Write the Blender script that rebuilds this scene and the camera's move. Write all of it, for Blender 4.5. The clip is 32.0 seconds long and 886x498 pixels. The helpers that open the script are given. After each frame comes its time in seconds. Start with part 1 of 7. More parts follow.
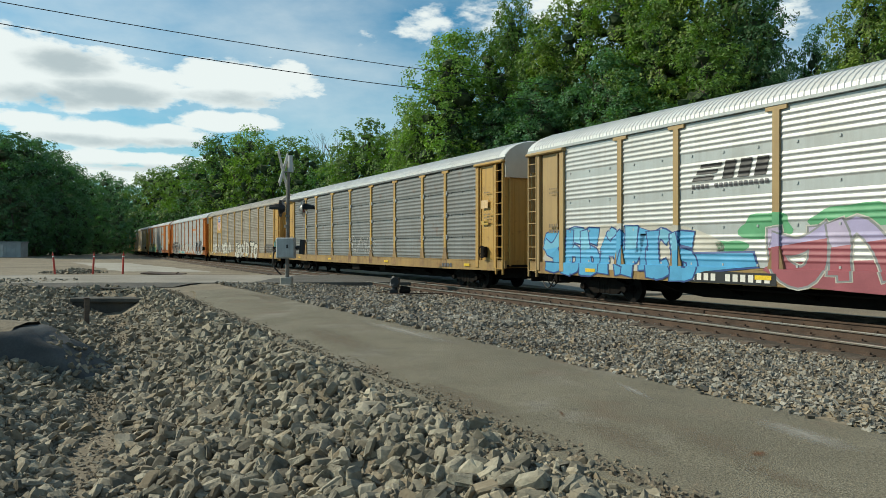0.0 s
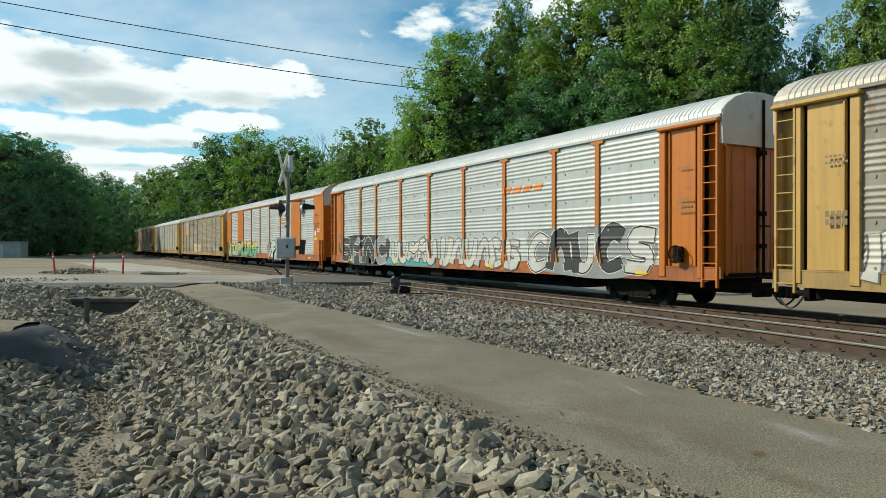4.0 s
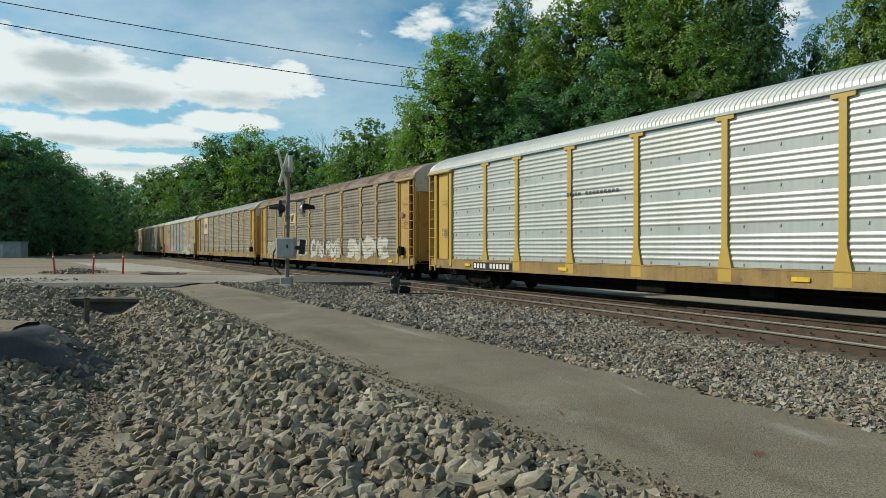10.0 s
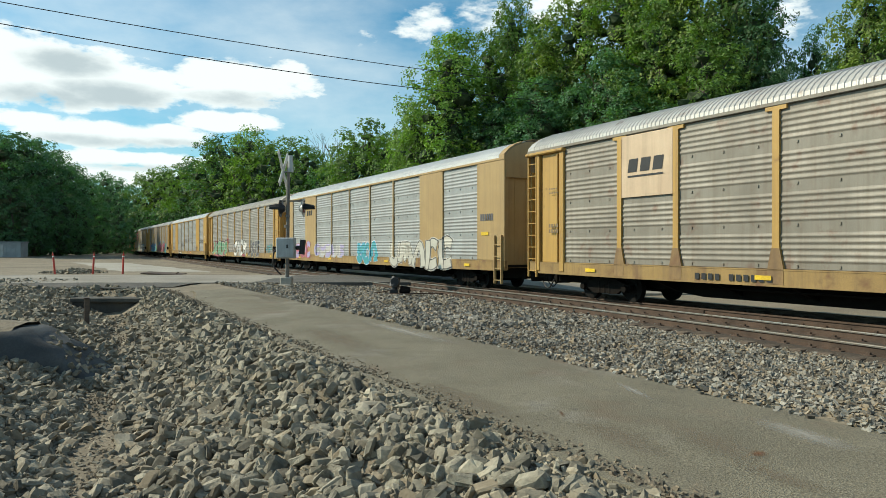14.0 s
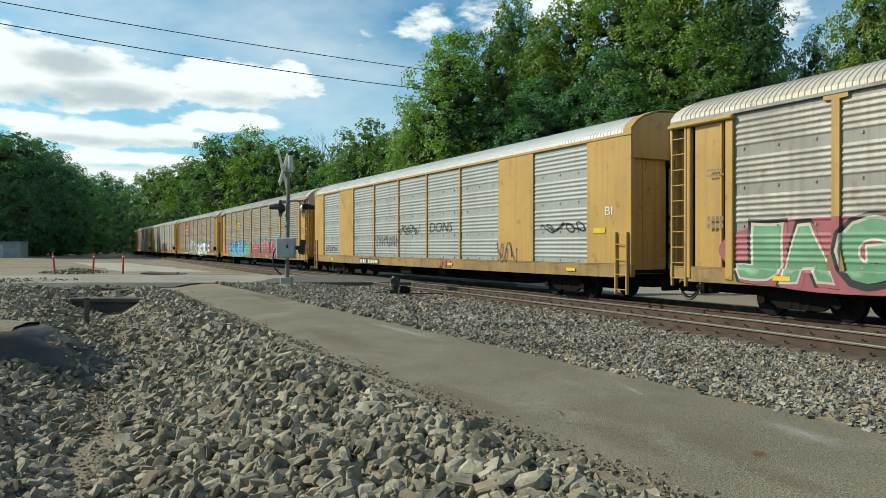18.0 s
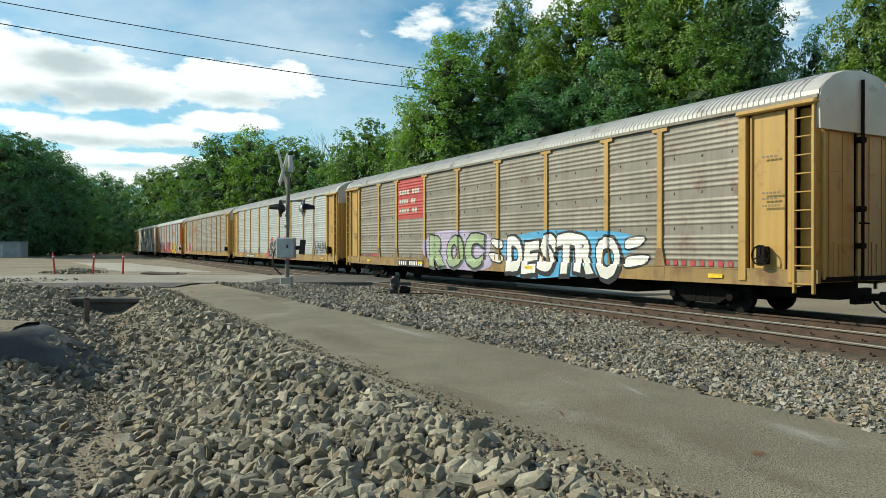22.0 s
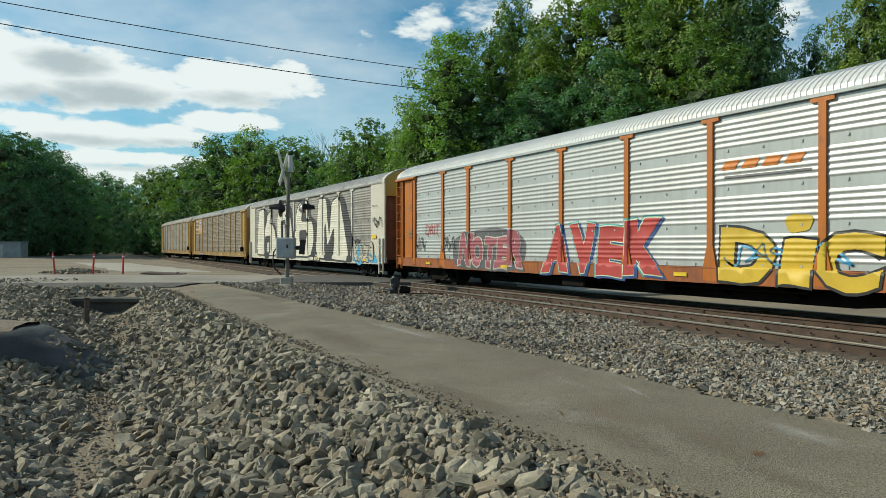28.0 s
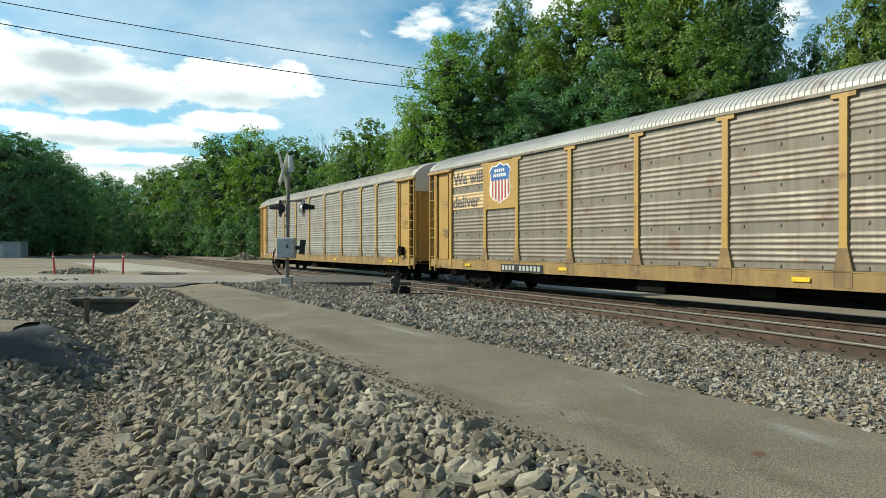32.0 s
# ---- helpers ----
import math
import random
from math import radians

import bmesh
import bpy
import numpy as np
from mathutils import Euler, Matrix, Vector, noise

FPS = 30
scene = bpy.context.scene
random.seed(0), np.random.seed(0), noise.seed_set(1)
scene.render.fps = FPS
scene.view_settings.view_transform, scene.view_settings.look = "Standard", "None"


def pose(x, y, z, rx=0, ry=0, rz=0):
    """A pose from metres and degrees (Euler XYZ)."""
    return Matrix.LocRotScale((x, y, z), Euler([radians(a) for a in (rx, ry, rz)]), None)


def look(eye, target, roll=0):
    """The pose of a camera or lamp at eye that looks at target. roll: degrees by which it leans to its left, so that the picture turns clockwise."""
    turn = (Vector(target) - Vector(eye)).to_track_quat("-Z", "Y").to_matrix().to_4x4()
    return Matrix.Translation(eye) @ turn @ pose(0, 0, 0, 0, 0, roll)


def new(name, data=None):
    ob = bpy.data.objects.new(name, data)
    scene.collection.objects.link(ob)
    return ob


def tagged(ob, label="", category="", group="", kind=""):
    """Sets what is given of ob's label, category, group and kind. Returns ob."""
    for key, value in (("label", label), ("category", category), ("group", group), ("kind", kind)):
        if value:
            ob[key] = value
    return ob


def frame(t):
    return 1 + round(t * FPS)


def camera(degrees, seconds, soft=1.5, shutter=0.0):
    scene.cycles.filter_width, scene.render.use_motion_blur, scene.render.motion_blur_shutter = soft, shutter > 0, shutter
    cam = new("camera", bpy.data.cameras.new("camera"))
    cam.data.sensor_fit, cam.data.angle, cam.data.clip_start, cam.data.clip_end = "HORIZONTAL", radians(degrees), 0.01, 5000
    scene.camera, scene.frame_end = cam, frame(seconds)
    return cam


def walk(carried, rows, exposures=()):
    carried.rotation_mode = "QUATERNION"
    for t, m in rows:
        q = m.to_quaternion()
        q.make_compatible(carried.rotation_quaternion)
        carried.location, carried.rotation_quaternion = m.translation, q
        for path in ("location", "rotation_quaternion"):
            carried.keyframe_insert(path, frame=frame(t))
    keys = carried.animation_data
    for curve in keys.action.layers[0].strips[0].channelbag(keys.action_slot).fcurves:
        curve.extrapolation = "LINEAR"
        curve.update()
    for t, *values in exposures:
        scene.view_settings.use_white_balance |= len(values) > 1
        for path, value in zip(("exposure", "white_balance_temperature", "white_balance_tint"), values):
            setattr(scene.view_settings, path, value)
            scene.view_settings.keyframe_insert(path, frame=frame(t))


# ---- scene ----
import functools

# Camera: a phone held still beside a paved path. The rails lie at RAIL_Z, +y runs along the track.
EYE_Z = 1.94
RAIL_Z = 0.36
YAW = 28.65
# the phone meters anew as bright and dark cars pass
EXPOSURE = ((0, -0.17), (1, 0.06), (3, 0.03), (6, -0.07), (7, -0.12), (8, 0.03), (9, -0.03), (9.5, -0.15), (10, -0.25), (11, 0.03), (12, 0.09), (13, 0.13), (14, 0.05), (17, 0.03), (19, -0.02), (20, 0.08), (21, 0.10), (22, 0.08), (23, 0.01), (24, -0.07), (25, -0.10), (28, -0.19), (30, -0.15), (32, 0.13))
cam = camera(64.5, 32.0, soft=0.7)
EYE = pose(0, 0, EYE_Z, 89.82, 0, -YAW)
walk(cam, [(0.0, EYE), (32.0, EYE)], exposures=[(t, e, 6620, 2) for t, e in EXPOSURE])

TRACK_X = 15.25      # centre of the track that the train uses
CURVE_Y, CURVE_R = 140.0, 800.0


def on_track(s, side=0.0):
    """Point and heading (radians, to the right) on the track at s metres, side metres to the right of it."""
    if s < CURVE_Y:
        return TRACK_X + side, s, 0.0
    a = (s - CURVE_Y) / CURVE_R
    r = CURVE_R - side
    return TRACK_X + CURVE_R - r * math.cos(a), CURVE_Y + r * math.sin(a), a


def siding_offset(s):
    """How far the empty near track lies from the train's track; it swings away towards the right and joins far off."""
    if s < 30:
        return -2.15 - 0.75 * ((30 - max(s, -20)) / 22) ** 2
    return -2.15 + 2.15 * min(1.0, max(0.0, (s - 45) / 90)) ** 1.5


# ---- world and sun ----
SUN_TO = Vector((-1.0, 0.70, 0.88)).normalized()
sun_el = math.asin(SUN_TO.z)
sun_az = math.atan2(SUN_TO.x, SUN_TO.y)

world = bpy.data.worlds.new("sky_world")
scene.world = world
world.use_nodes = True


def sky_nodes():
    nt = world.node_tree
    nt.nodes.clear()
    N, L = nt.nodes.new, nt.links.new
    out, bg = N("ShaderNodeOutputWorld"), N("ShaderNodeBackground")
    sky = N("ShaderNodeTexSky")
    sky.sky_type, sky.sun_disc = "NISHITA", False
    sky.sun_elevation, sky.sun_rotation = sun_el, sun_az
    sky.air_density, sky.dust_density, sky.ozone_density = 1.0, 0.6, 1.6
    co = N("ShaderNodeTexCoord")
    sep = N("ShaderNodeSeparateXYZ")
    L(co.outputs["Generated"], sep.inputs[0])

    def op(kind, a, b=None, c=None):
        n = N("ShaderNodeMath")
        n.operation = kind
        for i, v in enumerate((a, b, c)):
            if v is None:
                continue
            if isinstance(v, (int, float)):
                n.inputs[i].default_value = v
            else:
                L(v, n.inputs[i])
        return n.outputs[0]

    az = op("ARCTAN2", sep.outputs[0], sep.outputs[1])
    el = op("ARCSINE", sep.outputs[2])
    # banks of cloud: bearing, height above the horizon, half width, half height (degrees), weight
    banks = [(-2.1, 12.4, 5.2, 2.4, 1.2), (1.6, 12.0, 5.3, 2.1, 1.15), (5.2, 11.8, 3.6, 1.6, 1.0), (11.7, 12.5, 4.6, 2.0, 1.05), (15.8, 13.2, 3.6, 1.5, 0.75), (-2.6, 8.9, 3.0, 0.6, 0.95), (2.4, 8.2, 5.4, 1.0, 1.05), (7.4, 8.4, 3.0, 0.8, 0.9), (11.8, 9.7, 3.9, 0.8, 1.1), (2.4, 6.5, 4.5, 0.6, 0.95), (7.4, 6.5, 3.9, 0.6, 0.9), (3.5, 5.3, 4.6, 0.9, 0.85)]
    banks += [(27.8, 17.5, 3.3, 1.2, 0.48), (31.7, 18.3, 2.3, 1.2, 0.4), (37.8, 18.7, 3.5, 1.8, 0.55), (55.4, 16.7, 1.6, 2.1, 0.5), (22.0, 16.5, 1.8, 0.5, 0.25), (18.4, 4.8, 3.2, 1.8, 0.6)]
    banks += [(-20, 12.0, 9, 4, 1.0), (-45, 18, 14, 5, 1.0), (110, 18, 12, 4, 0.8), (-120, 22, 14, 5, 0.8)]
    # grey undersides of the thick banks
    shades = [(0.5, 13.0, 2.8, 0.9, 1), (3.5, 11.1, 3.8, 0.9, 1), (-0.5, 10.6, 3.6, 0.7, 0.9), (12.3, 11.4, 3.5, 0.6, 0.6), (2.4, 7.7, 5.0, 0.4, 0.7), (7.8, 7.9, 2.6, 0.3, 0.5), (4.6, 5.9, 3.8, 0.3, 0.5)]

    def humps(rows):
        got = None
        for a, e, w, h, k in rows:
            dx = op("DIVIDE", op("SUBTRACT", az, radians(a)), radians(w))
            dy = op("DIVIDE", op("SUBTRACT", el, radians(e)), radians(h))
            r2 = op("ADD", op("MULTIPLY", dx, dx), op("MULTIPLY", dy, dy))
            bump = op("MULTIPLY", op("SUBTRACT", 1.0, op("MULTIPLY", r2, 0.62)), k)
            got = bump if got is None else op("MAXIMUM", got, bump)
        return got

    field, under = humps(banks), humps(shades)
    cirrus = op("MULTIPLY", op("MAXIMUM", humps([(4.0, 17.5, 15, 5, 1.0), (19.0, 13.0, 9, 4.5, 0.9)]), 0.0), 0.17)
    stretch = N("ShaderNodeCombineXYZ")
    L(op("MULTIPLY", az, 1.0), stretch.inputs[0])
    L(op("MULTIPLY", el, 2.3), stretch.inputs[1])
    big, fine = N("ShaderNodeTexNoise"), N("ShaderNodeTexNoise")
    for n, s, d in ((big, 20.0, 7.0), (fine, 5.0, 6.0)):
        n.inputs["Scale"].default_value, n.inputs["Detail"].default_value, n.inputs["Roughness"].default_value = s, d, 0.58
        L(stretch.outputs[0], n.inputs["Vector"])
    wisp = N("ShaderNodeTexNoise")
    wisp.inputs["Scale"].default_value, wisp.inputs["Detail"].default_value = 34.0, 6.0
    L(stretch.outputs[0], wisp.inputs["Vector"])
    dens = op("ADD", op("MAXIMUM", field, -0.35), op("MULTIPLY", op("SUBTRACT", big.outputs[0], 0.5), 1.9))
    dens = op("ADD", dens, op("MULTIPLY", op("SUBTRACT", wisp.outputs[0], 0.5), 0.35))
    cover = N("ShaderNodeMapRange")
    cover.interpolation_type = "SMOOTHSTEP"
    L(dens, cover.inputs[0])
    cover.inputs[1].default_value, cover.inputs[2].default_value = 0.05, 0.62
    cover.inputs[3].default_value, cover.inputs[4].default_value = 0.0, 0.96
    # thin veil, thicker towards the horizon
    veil = op("MULTIPLY", op("POWER", op("SUBTRACT", 1.0, op("MINIMUM", op("ABSOLUTE", el), 1.0)), 6.0), 0.22)
    cov = op("MAXIMUM", cover.outputs[0], op("ADD", op("ADD", veil, cirrus), op("MULTIPLY", op("SUBTRACT", fine.outputs[0], 0.33), 0.95)))
    shade = N("ShaderNodeMapRange")
    shade.interpolation_type = "SMOOTHSTEP"
    L(op("ADD", under, op("MULTIPLY", op("SUBTRACT", big.outputs[0], 0.5), 1.3)), shade.inputs[0])
    shade.inputs[1].default_value, shade.inputs[2].default_value = -0.1, 1.0
    shade.inputs[3].default_value, shade.inputs[4].default_value = 0.0, 1.0
    tone = N("ShaderNodeMixRGB")
    L(shade.outputs[0], tone.inputs[0])
    tone.inputs[1].default_value, tone.inputs[2].default_value = (9.6, 10.0, 10.3, 1), (5.4, 6.1, 6.6, 1)
    mix = N("ShaderNodeMixRGB")
    mix.use_clamp = False
    cl = N("ShaderNodeClamp")
    L(cov, cl.inputs[0])
    L(cl.outputs[0], mix.inputs[0])
    clear = N("ShaderNodeMixRGB")
    clear.blend_type = "MULTIPLY"
    clear.inputs[0].default_value = 1.0
    clear.inputs[2].default_value = (0.50, 1.10, 1.25, 1)
    L(sky.outputs[0], clear.inputs[1])
    L(clear.outputs[0], mix.inputs[1])
    L(tone.outputs[0], mix.inputs[2])
    L(mix.outputs[0], bg.inputs[0])
    bg.inputs[1].default_value = 0.104
    L(bg.outputs[0], out.inputs[0])


sky_nodes()
sun = new("sun", bpy.data.lights.new("sun", "SUN"))
sun.data.energy, sun.data.angle, sun.data.color = 5.0, radians(0.55), (1.0, 0.895, 0.745)
sun.matrix_world = look((0, 0, 60), Vector((0, 0, 60)) - SUN_TO)


# ---- materials ----
def mat(name, base, rough=0.6, metal=0.0, second=None, mix=0.5, scale=2.0, grain=40.0, grain_amount=0.25, bump=0.15, streak=0.0, streak_col=(0.10, 0.07, 0.05),
        rust=0.0, rust_scale=1.5, per_piece=0.0, per_island=0.0, translucent=None, stretch=(1, 1, 1), spec=0.5, stain=0.0, warm_pieces=0.0):
    """A worn surface: two colours mixed by broad patches, fine grain, run-down streaks, rust spots, a little relief."""
    m = bpy.data.materials.new(name)
    m.use_nodes = True
    nt = m.node_tree
    N, L = nt.nodes.new, nt.links.new
    bsdf = nt.nodes["Principled BSDF"]
    co, mp = N("ShaderNodeTexCoord"), N("ShaderNodeMapping")
    L(co.outputs["Object"], mp.inputs[0])
    mp.inputs["Scale"].default_value = stretch
    info = N("ShaderNodeObjectInfo")
    shift = N("ShaderNodeVectorMath")
    shift.operation = "MULTIPLY_ADD"
    comb = N("ShaderNodeCombineXYZ")
    for i in range(3):
        L(info.outputs["Random"], comb.inputs[i])
    L(comb.outputs[0], shift.inputs[0])
    shift.inputs[1].default_value = (37, 53, 71)
    L(mp.outputs[0], shift.inputs[2])

    def noise_tex(s, detail=5.0, vec=None):
        n = N("ShaderNodeTexNoise")
        n.inputs["Scale"].default_value, n.inputs["Detail"].default_value, n.inputs["Roughness"].default_value = s, detail, 0.6
        L(vec or shift.outputs[0], n.inputs["Vector"])
        return n.outputs[0]

    def ramp(v, lo, hi, a=0.0, b=1.0):
        r = N("ShaderNodeMapRange")
        L(v, r.inputs[0])
        for i, q in enumerate((lo, hi, a, b)):
            r.inputs[i + 1].default_value = q
        return r.outputs[0]

    def blend(f, a, b, kind="MIX"):
        n = N("ShaderNodeMixRGB")
        n.blend_type = kind
        for i, v in enumerate((f, a, b)):
            if isinstance(v, (int, float)):
                n.inputs[i].default_value = v
            elif isinstance(v, tuple):
                n.inputs[i].default_value = (*v, 1)
            else:
                L(v, n.inputs[i])
        return n.outputs[0]

    second = second or tuple(c * 0.72 for c in base)
    broad = noise_tex(scale)
    col = blend(ramp(broad, 0.38, 0.66, 0.0, mix * 2 if mix < 0.5 else 1.0), base, second)
    fine = noise_tex(grain, 3.0)
    g = ramp(fine, 0.25, 0.75, 1 - grain_amount, 1 + grain_amount)
    gray = N("ShaderNodeCombineColor")
    for i in range(3):
        L(g, gray.inputs[i])
    col = blend(1.0, col, gray.outputs[0], "MULTIPLY")
    if streak:
        st = N("ShaderNodeVectorMath")
        st.operation = "MULTIPLY"
        L(shift.outputs[0], st.inputs[0])
        st.inputs[1].default_value = (5.0, 5.0, 0.22)
        f = ramp(noise_tex(1.3, 6.0, st.outputs[0]), 0.46, 0.75, 0.0, streak)
        col = blend(f, col, streak_col)
    if rust:
        f = ramp(noise_tex(rust_scale, 8.0), 0.60 - 0.12 * rust, 0.70, 0.0, min(1.0, 0.5 + rust * 0.5))
        col = blend(f, col, (0.13, 0.055, 0.028))
    if stain:
        col = blend(ramp(noise_tex(1.1, 7.0), 0.56, 0.70, 0.0, stain * 0.7), col, (0.16, 0.108, 0.068))
        col = blend(ramp(noise_tex(0.8, 8.0, mp.outputs[0]), 0.56, 0.68, 0.0, stain * 0.6), col, (0.27, 0.25, 0.215))
        col = blend(ramp(noise_tex(160.0, 2.0), 0.55, 0.75, 0.0, stain * 0.7), col, (0.30, 0.28, 0.25))
        col = blend(ramp(noise_tex(7.0, 8.0, mp.outputs[0]), 0.60, 0.70, 0.0, stain * 0.6), col, (0.07, 0.062, 0.055))
    if per_piece:
        col = blend(1.0, col, tone_of(nt, info.outputs["Random"], per_piece), "MULTIPLY")
    if per_island:
        geo = N("ShaderNodeNewGeometry")
        col = blend(1.0, col, tone_of(nt, geo.outputs["Random Per Island"], per_island), "MULTIPLY")
        if warm_pieces:
            spin = N("ShaderNodeMath")
            spin.operation = "MULTIPLY"
            L(geo.outputs["Random Per Island"], spin.inputs[0])
            spin.inputs[1].default_value = 7.31
            part_of = N("ShaderNodeMath")
            part_of.operation = "FRACT"
            L(spin.outputs[0], part_of.inputs[0])
            col = blend(ramp(part_of.outputs[0], 0.55, 1.0, 0.0, warm_pieces), col, (0.30, 0.215, 0.12))
    L(col, bsdf.inputs["Base Color"])
    L(ramp(broad, 0.3, 0.7, max(0.04, rough - 0.08), min(1.0, rough + 0.08)), bsdf.inputs["Roughness"])
    bsdf.inputs["Metallic"].default_value = metal
    bsdf.inputs["Specular IOR Level"].default_value = spec
    if bump:
        b = N("ShaderNodeBump")
        b.inputs["Strength"].default_value, b.inputs["Distance"].default_value = bump, 0.02
        L(fine, b.inputs["Height"])
        L(b.outputs[0], bsdf.inputs["Normal"])
    if translucent:
        tr, add = N("ShaderNodeBsdfTranslucent"), N("ShaderNodeMixShader")
        tint = blend(1.0, col, translucent, "MULTIPLY")
        L(tint, tr.inputs[0])
        add.inputs[0].default_value = 0.36
        L(bsdf.outputs[0], add.inputs[1])
        L(tr.outputs[0], add.inputs[2])
        L(add.outputs[0], nt.nodes["Material Output"].inputs[0])
    return m


def tone_of(nt, value, amount):
    r = nt.nodes.new("ShaderNodeMapRange")
    nt.links.new(value, r.inputs[0])
    r.inputs[3].default_value, r.inputs[4].default_value = 1 - amount, 1 + amount
    c = nt.nodes.new("ShaderNodeCombineColor")
    for i in range(3):
        nt.links.new(r.outputs[0], c.inputs[i])
    return c.outputs[0]


M = {}
# train paint
M["yellow"] = mat("weathered_yellow_paint", (0.45, 0.272, 0.070), 0.5, 0.0, (0.375, 0.222, 0.058), 0.5, 0.5, 60, 0.08, 0.03, 0.45, (0.20, 0.115, 0.045), 0.10, 2.6)
M["yellow_fresh"] = mat("bright_yellow_paint", (0.48, 0.315, 0.062), 0.42, 0.0, (0.42, 0.268, 0.055), 0.5, 0.5, 60, 0.06, 0.03, 0.2, (0.24, 0.15, 0.06))
M["yellow_dull"] = mat("dull_tan_yellow_paint", (0.38, 0.26, 0.11), 0.55, 0.0, (0.31, 0.208, 0.09), 0.5, 0.5, 60, 0.1, 0.04, 0.35, (0.17, 0.115, 0.065))
M["yellow_grimy"] = mat("grimy_brownish_yellow_paint", (0.30, 0.195, 0.08), 0.6, 0.0, (0.22, 0.14, 0.06), 0.5, 0.7, 60, 0.14, 0.05, 0.5, (0.12, 0.08, 0.05), 0.3, 1.6)
M["post_foot"] = mat("rust_grimed_post_paint", (0.27, 0.168, 0.065), 0.65, 0.0, (0.17, 0.105, 0.05), 0.5, 1.6, 60, 0.2, 0.06, 0.6, (0.10, 0.06, 0.035), 0.5, 2.4)
M["sill_yellow"] = mat("grimy_yellow_sill_paint", (0.31, 0.198, 0.066), 0.6, 0.0, (0.22, 0.138, 0.050), 0.5, 0.9, 60, 0.2, 0.06, 0.55, (0.12, 0.075, 0.042), 0.4, 1.8)
M["sill_orange"] = mat("grimy_orange_sill_paint", (0.34, 0.098, 0.018), 0.55, 0.0, (0.25, 0.07, 0.018), 0.5, 0.9, 60, 0.15, 0.05, 0.7, (0.09, 0.04, 0.025), 0.45, 1.8)
M["orange"] = mat("orange_paint", (0.44, 0.128, 0.006), 0.45, 0.0, (0.38, 0.104, 0.006), 0.5, 0.5, 60, 0.06, 0.03, 0.4, (0.19, 0.065, 0.026), 0.08, 2.6)
M["cream"] = mat("cream_painted_steel", (0.56, 0.53, 0.455), 0.5, 0.0, (0.49, 0.46, 0.39), 0.5, 0.5, 60, 0.06, 0.03, 0.3, (0.26, 0.2, 0.145))
M["panel_bright"] = mat("bright_galvanised_panel", (0.43, 0.445, 0.44), 0.40, 0.18, (0.355, 0.37, 0.365), 0.5, 0.7, 50, 0.1, 0.03, 0.35, (0.25, 0.235, 0.21))
M["panel_dull"] = mat("dull_galvanised_panel", (0.33, 0.336, 0.33), 0.45, 0.15, (0.265, 0.27, 0.263), 0.5, 0.7, 50, 0.1, 0.03, 0.4, (0.20, 0.185, 0.16))
M["panel_grey"] = mat("weathered_grey_galvanised_panel", (0.275, 0.262, 0.236), 0.55, 0.15, (0.21, 0.198, 0.177), 0.5, 0.8, 50, 0.12, 0.04, 0.55, (0.145, 0.12, 0.095), 0.12, 2.0)
M["panel_slate"] = mat("bluish_slate_grey_panel", (0.175, 0.181, 0.178), 0.5, 0.2, (0.135, 0.14, 0.137), 0.5, 0.8, 50, 0.12, 0.04, 0.5, (0.11, 0.10, 0.09), 0.08, 2.0)
M["panel_tan"] = mat("dusty_tan_galvanised_panel", (0.235, 0.214, 0.176), 0.6, 0.1, (0.18, 0.162, 0.132), 0.5, 0.8, 50, 0.12, 0.04, 0.6, (0.145, 0.11, 0.077), 0.2, 2.0)
M["panel_brown"] = mat("grimy_brown_galvanised_panel", (0.226, 0.196, 0.158), 0.55, 0.2, (0.170, 0.148, 0.118), 0.5, 0.8, 50, 0.14, 0.05, 0.7, (0.12, 0.086, 0.056), 0.35, 1.8)
M["roof_white"] = mat("pale_galvanised_roof", (0.74, 0.725, 0.69), 0.40, 0.3, (0.64, 0.625, 0.59), 0.5, 0.6, 40, 0.08, 0.03, 0.0, rust=0.0)
M["roof_tan"] = mat("dusty_beige_roof", (0.52, 0.475, 0.41), 0.5, 0.2, (0.42, 0.38, 0.325), 0.5, 0.6, 40, 0.1, 0.03, 0.0, rust=0.1)
M["roof_grey"] = mat("grey_galvanised_roof", (0.53, 0.505, 0.465), 0.45, 0.3, (0.42, 0.40, 0.37), 0.5, 0.6, 40, 0.1, 0.03, 0.0, rust=0.15)
M["roof_rust"] = mat("rust_stained_roof", (0.36, 0.28, 0.22), 0.6, 0.15, (0.29, 0.195, 0.135), 0.5, 0.6, 40, 0.12, 0.04, 0.0, rust=0.9, rust_scale=0.9)
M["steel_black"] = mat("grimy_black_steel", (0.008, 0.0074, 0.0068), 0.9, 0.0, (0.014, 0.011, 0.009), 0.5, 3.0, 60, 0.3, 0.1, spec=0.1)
M["door_rust"] = mat("rusty_brown_door_paint", (0.17, 0.075, 0.04), 0.7, 0.0, (0.11, 0.05, 0.03), 0.5, 1.2, 60, 0.15, 0.05, 0.5, (0.08, 0.04, 0.03))
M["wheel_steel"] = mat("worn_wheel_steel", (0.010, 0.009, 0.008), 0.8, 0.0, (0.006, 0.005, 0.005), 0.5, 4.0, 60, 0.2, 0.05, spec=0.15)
M["black_paint"] = mat("black_paint", (0.018, 0.018, 0.02), 0.55, 0.0, None, 0.5, 2.0, 60, 0.2, 0.05)
M["white_paint"] = mat("white_paint", (0.72, 0.70, 0.66), 0.55, 0.0, (0.60, 0.57, 0.52), 0.5, 2.0, 60, 0.1, 0.03)
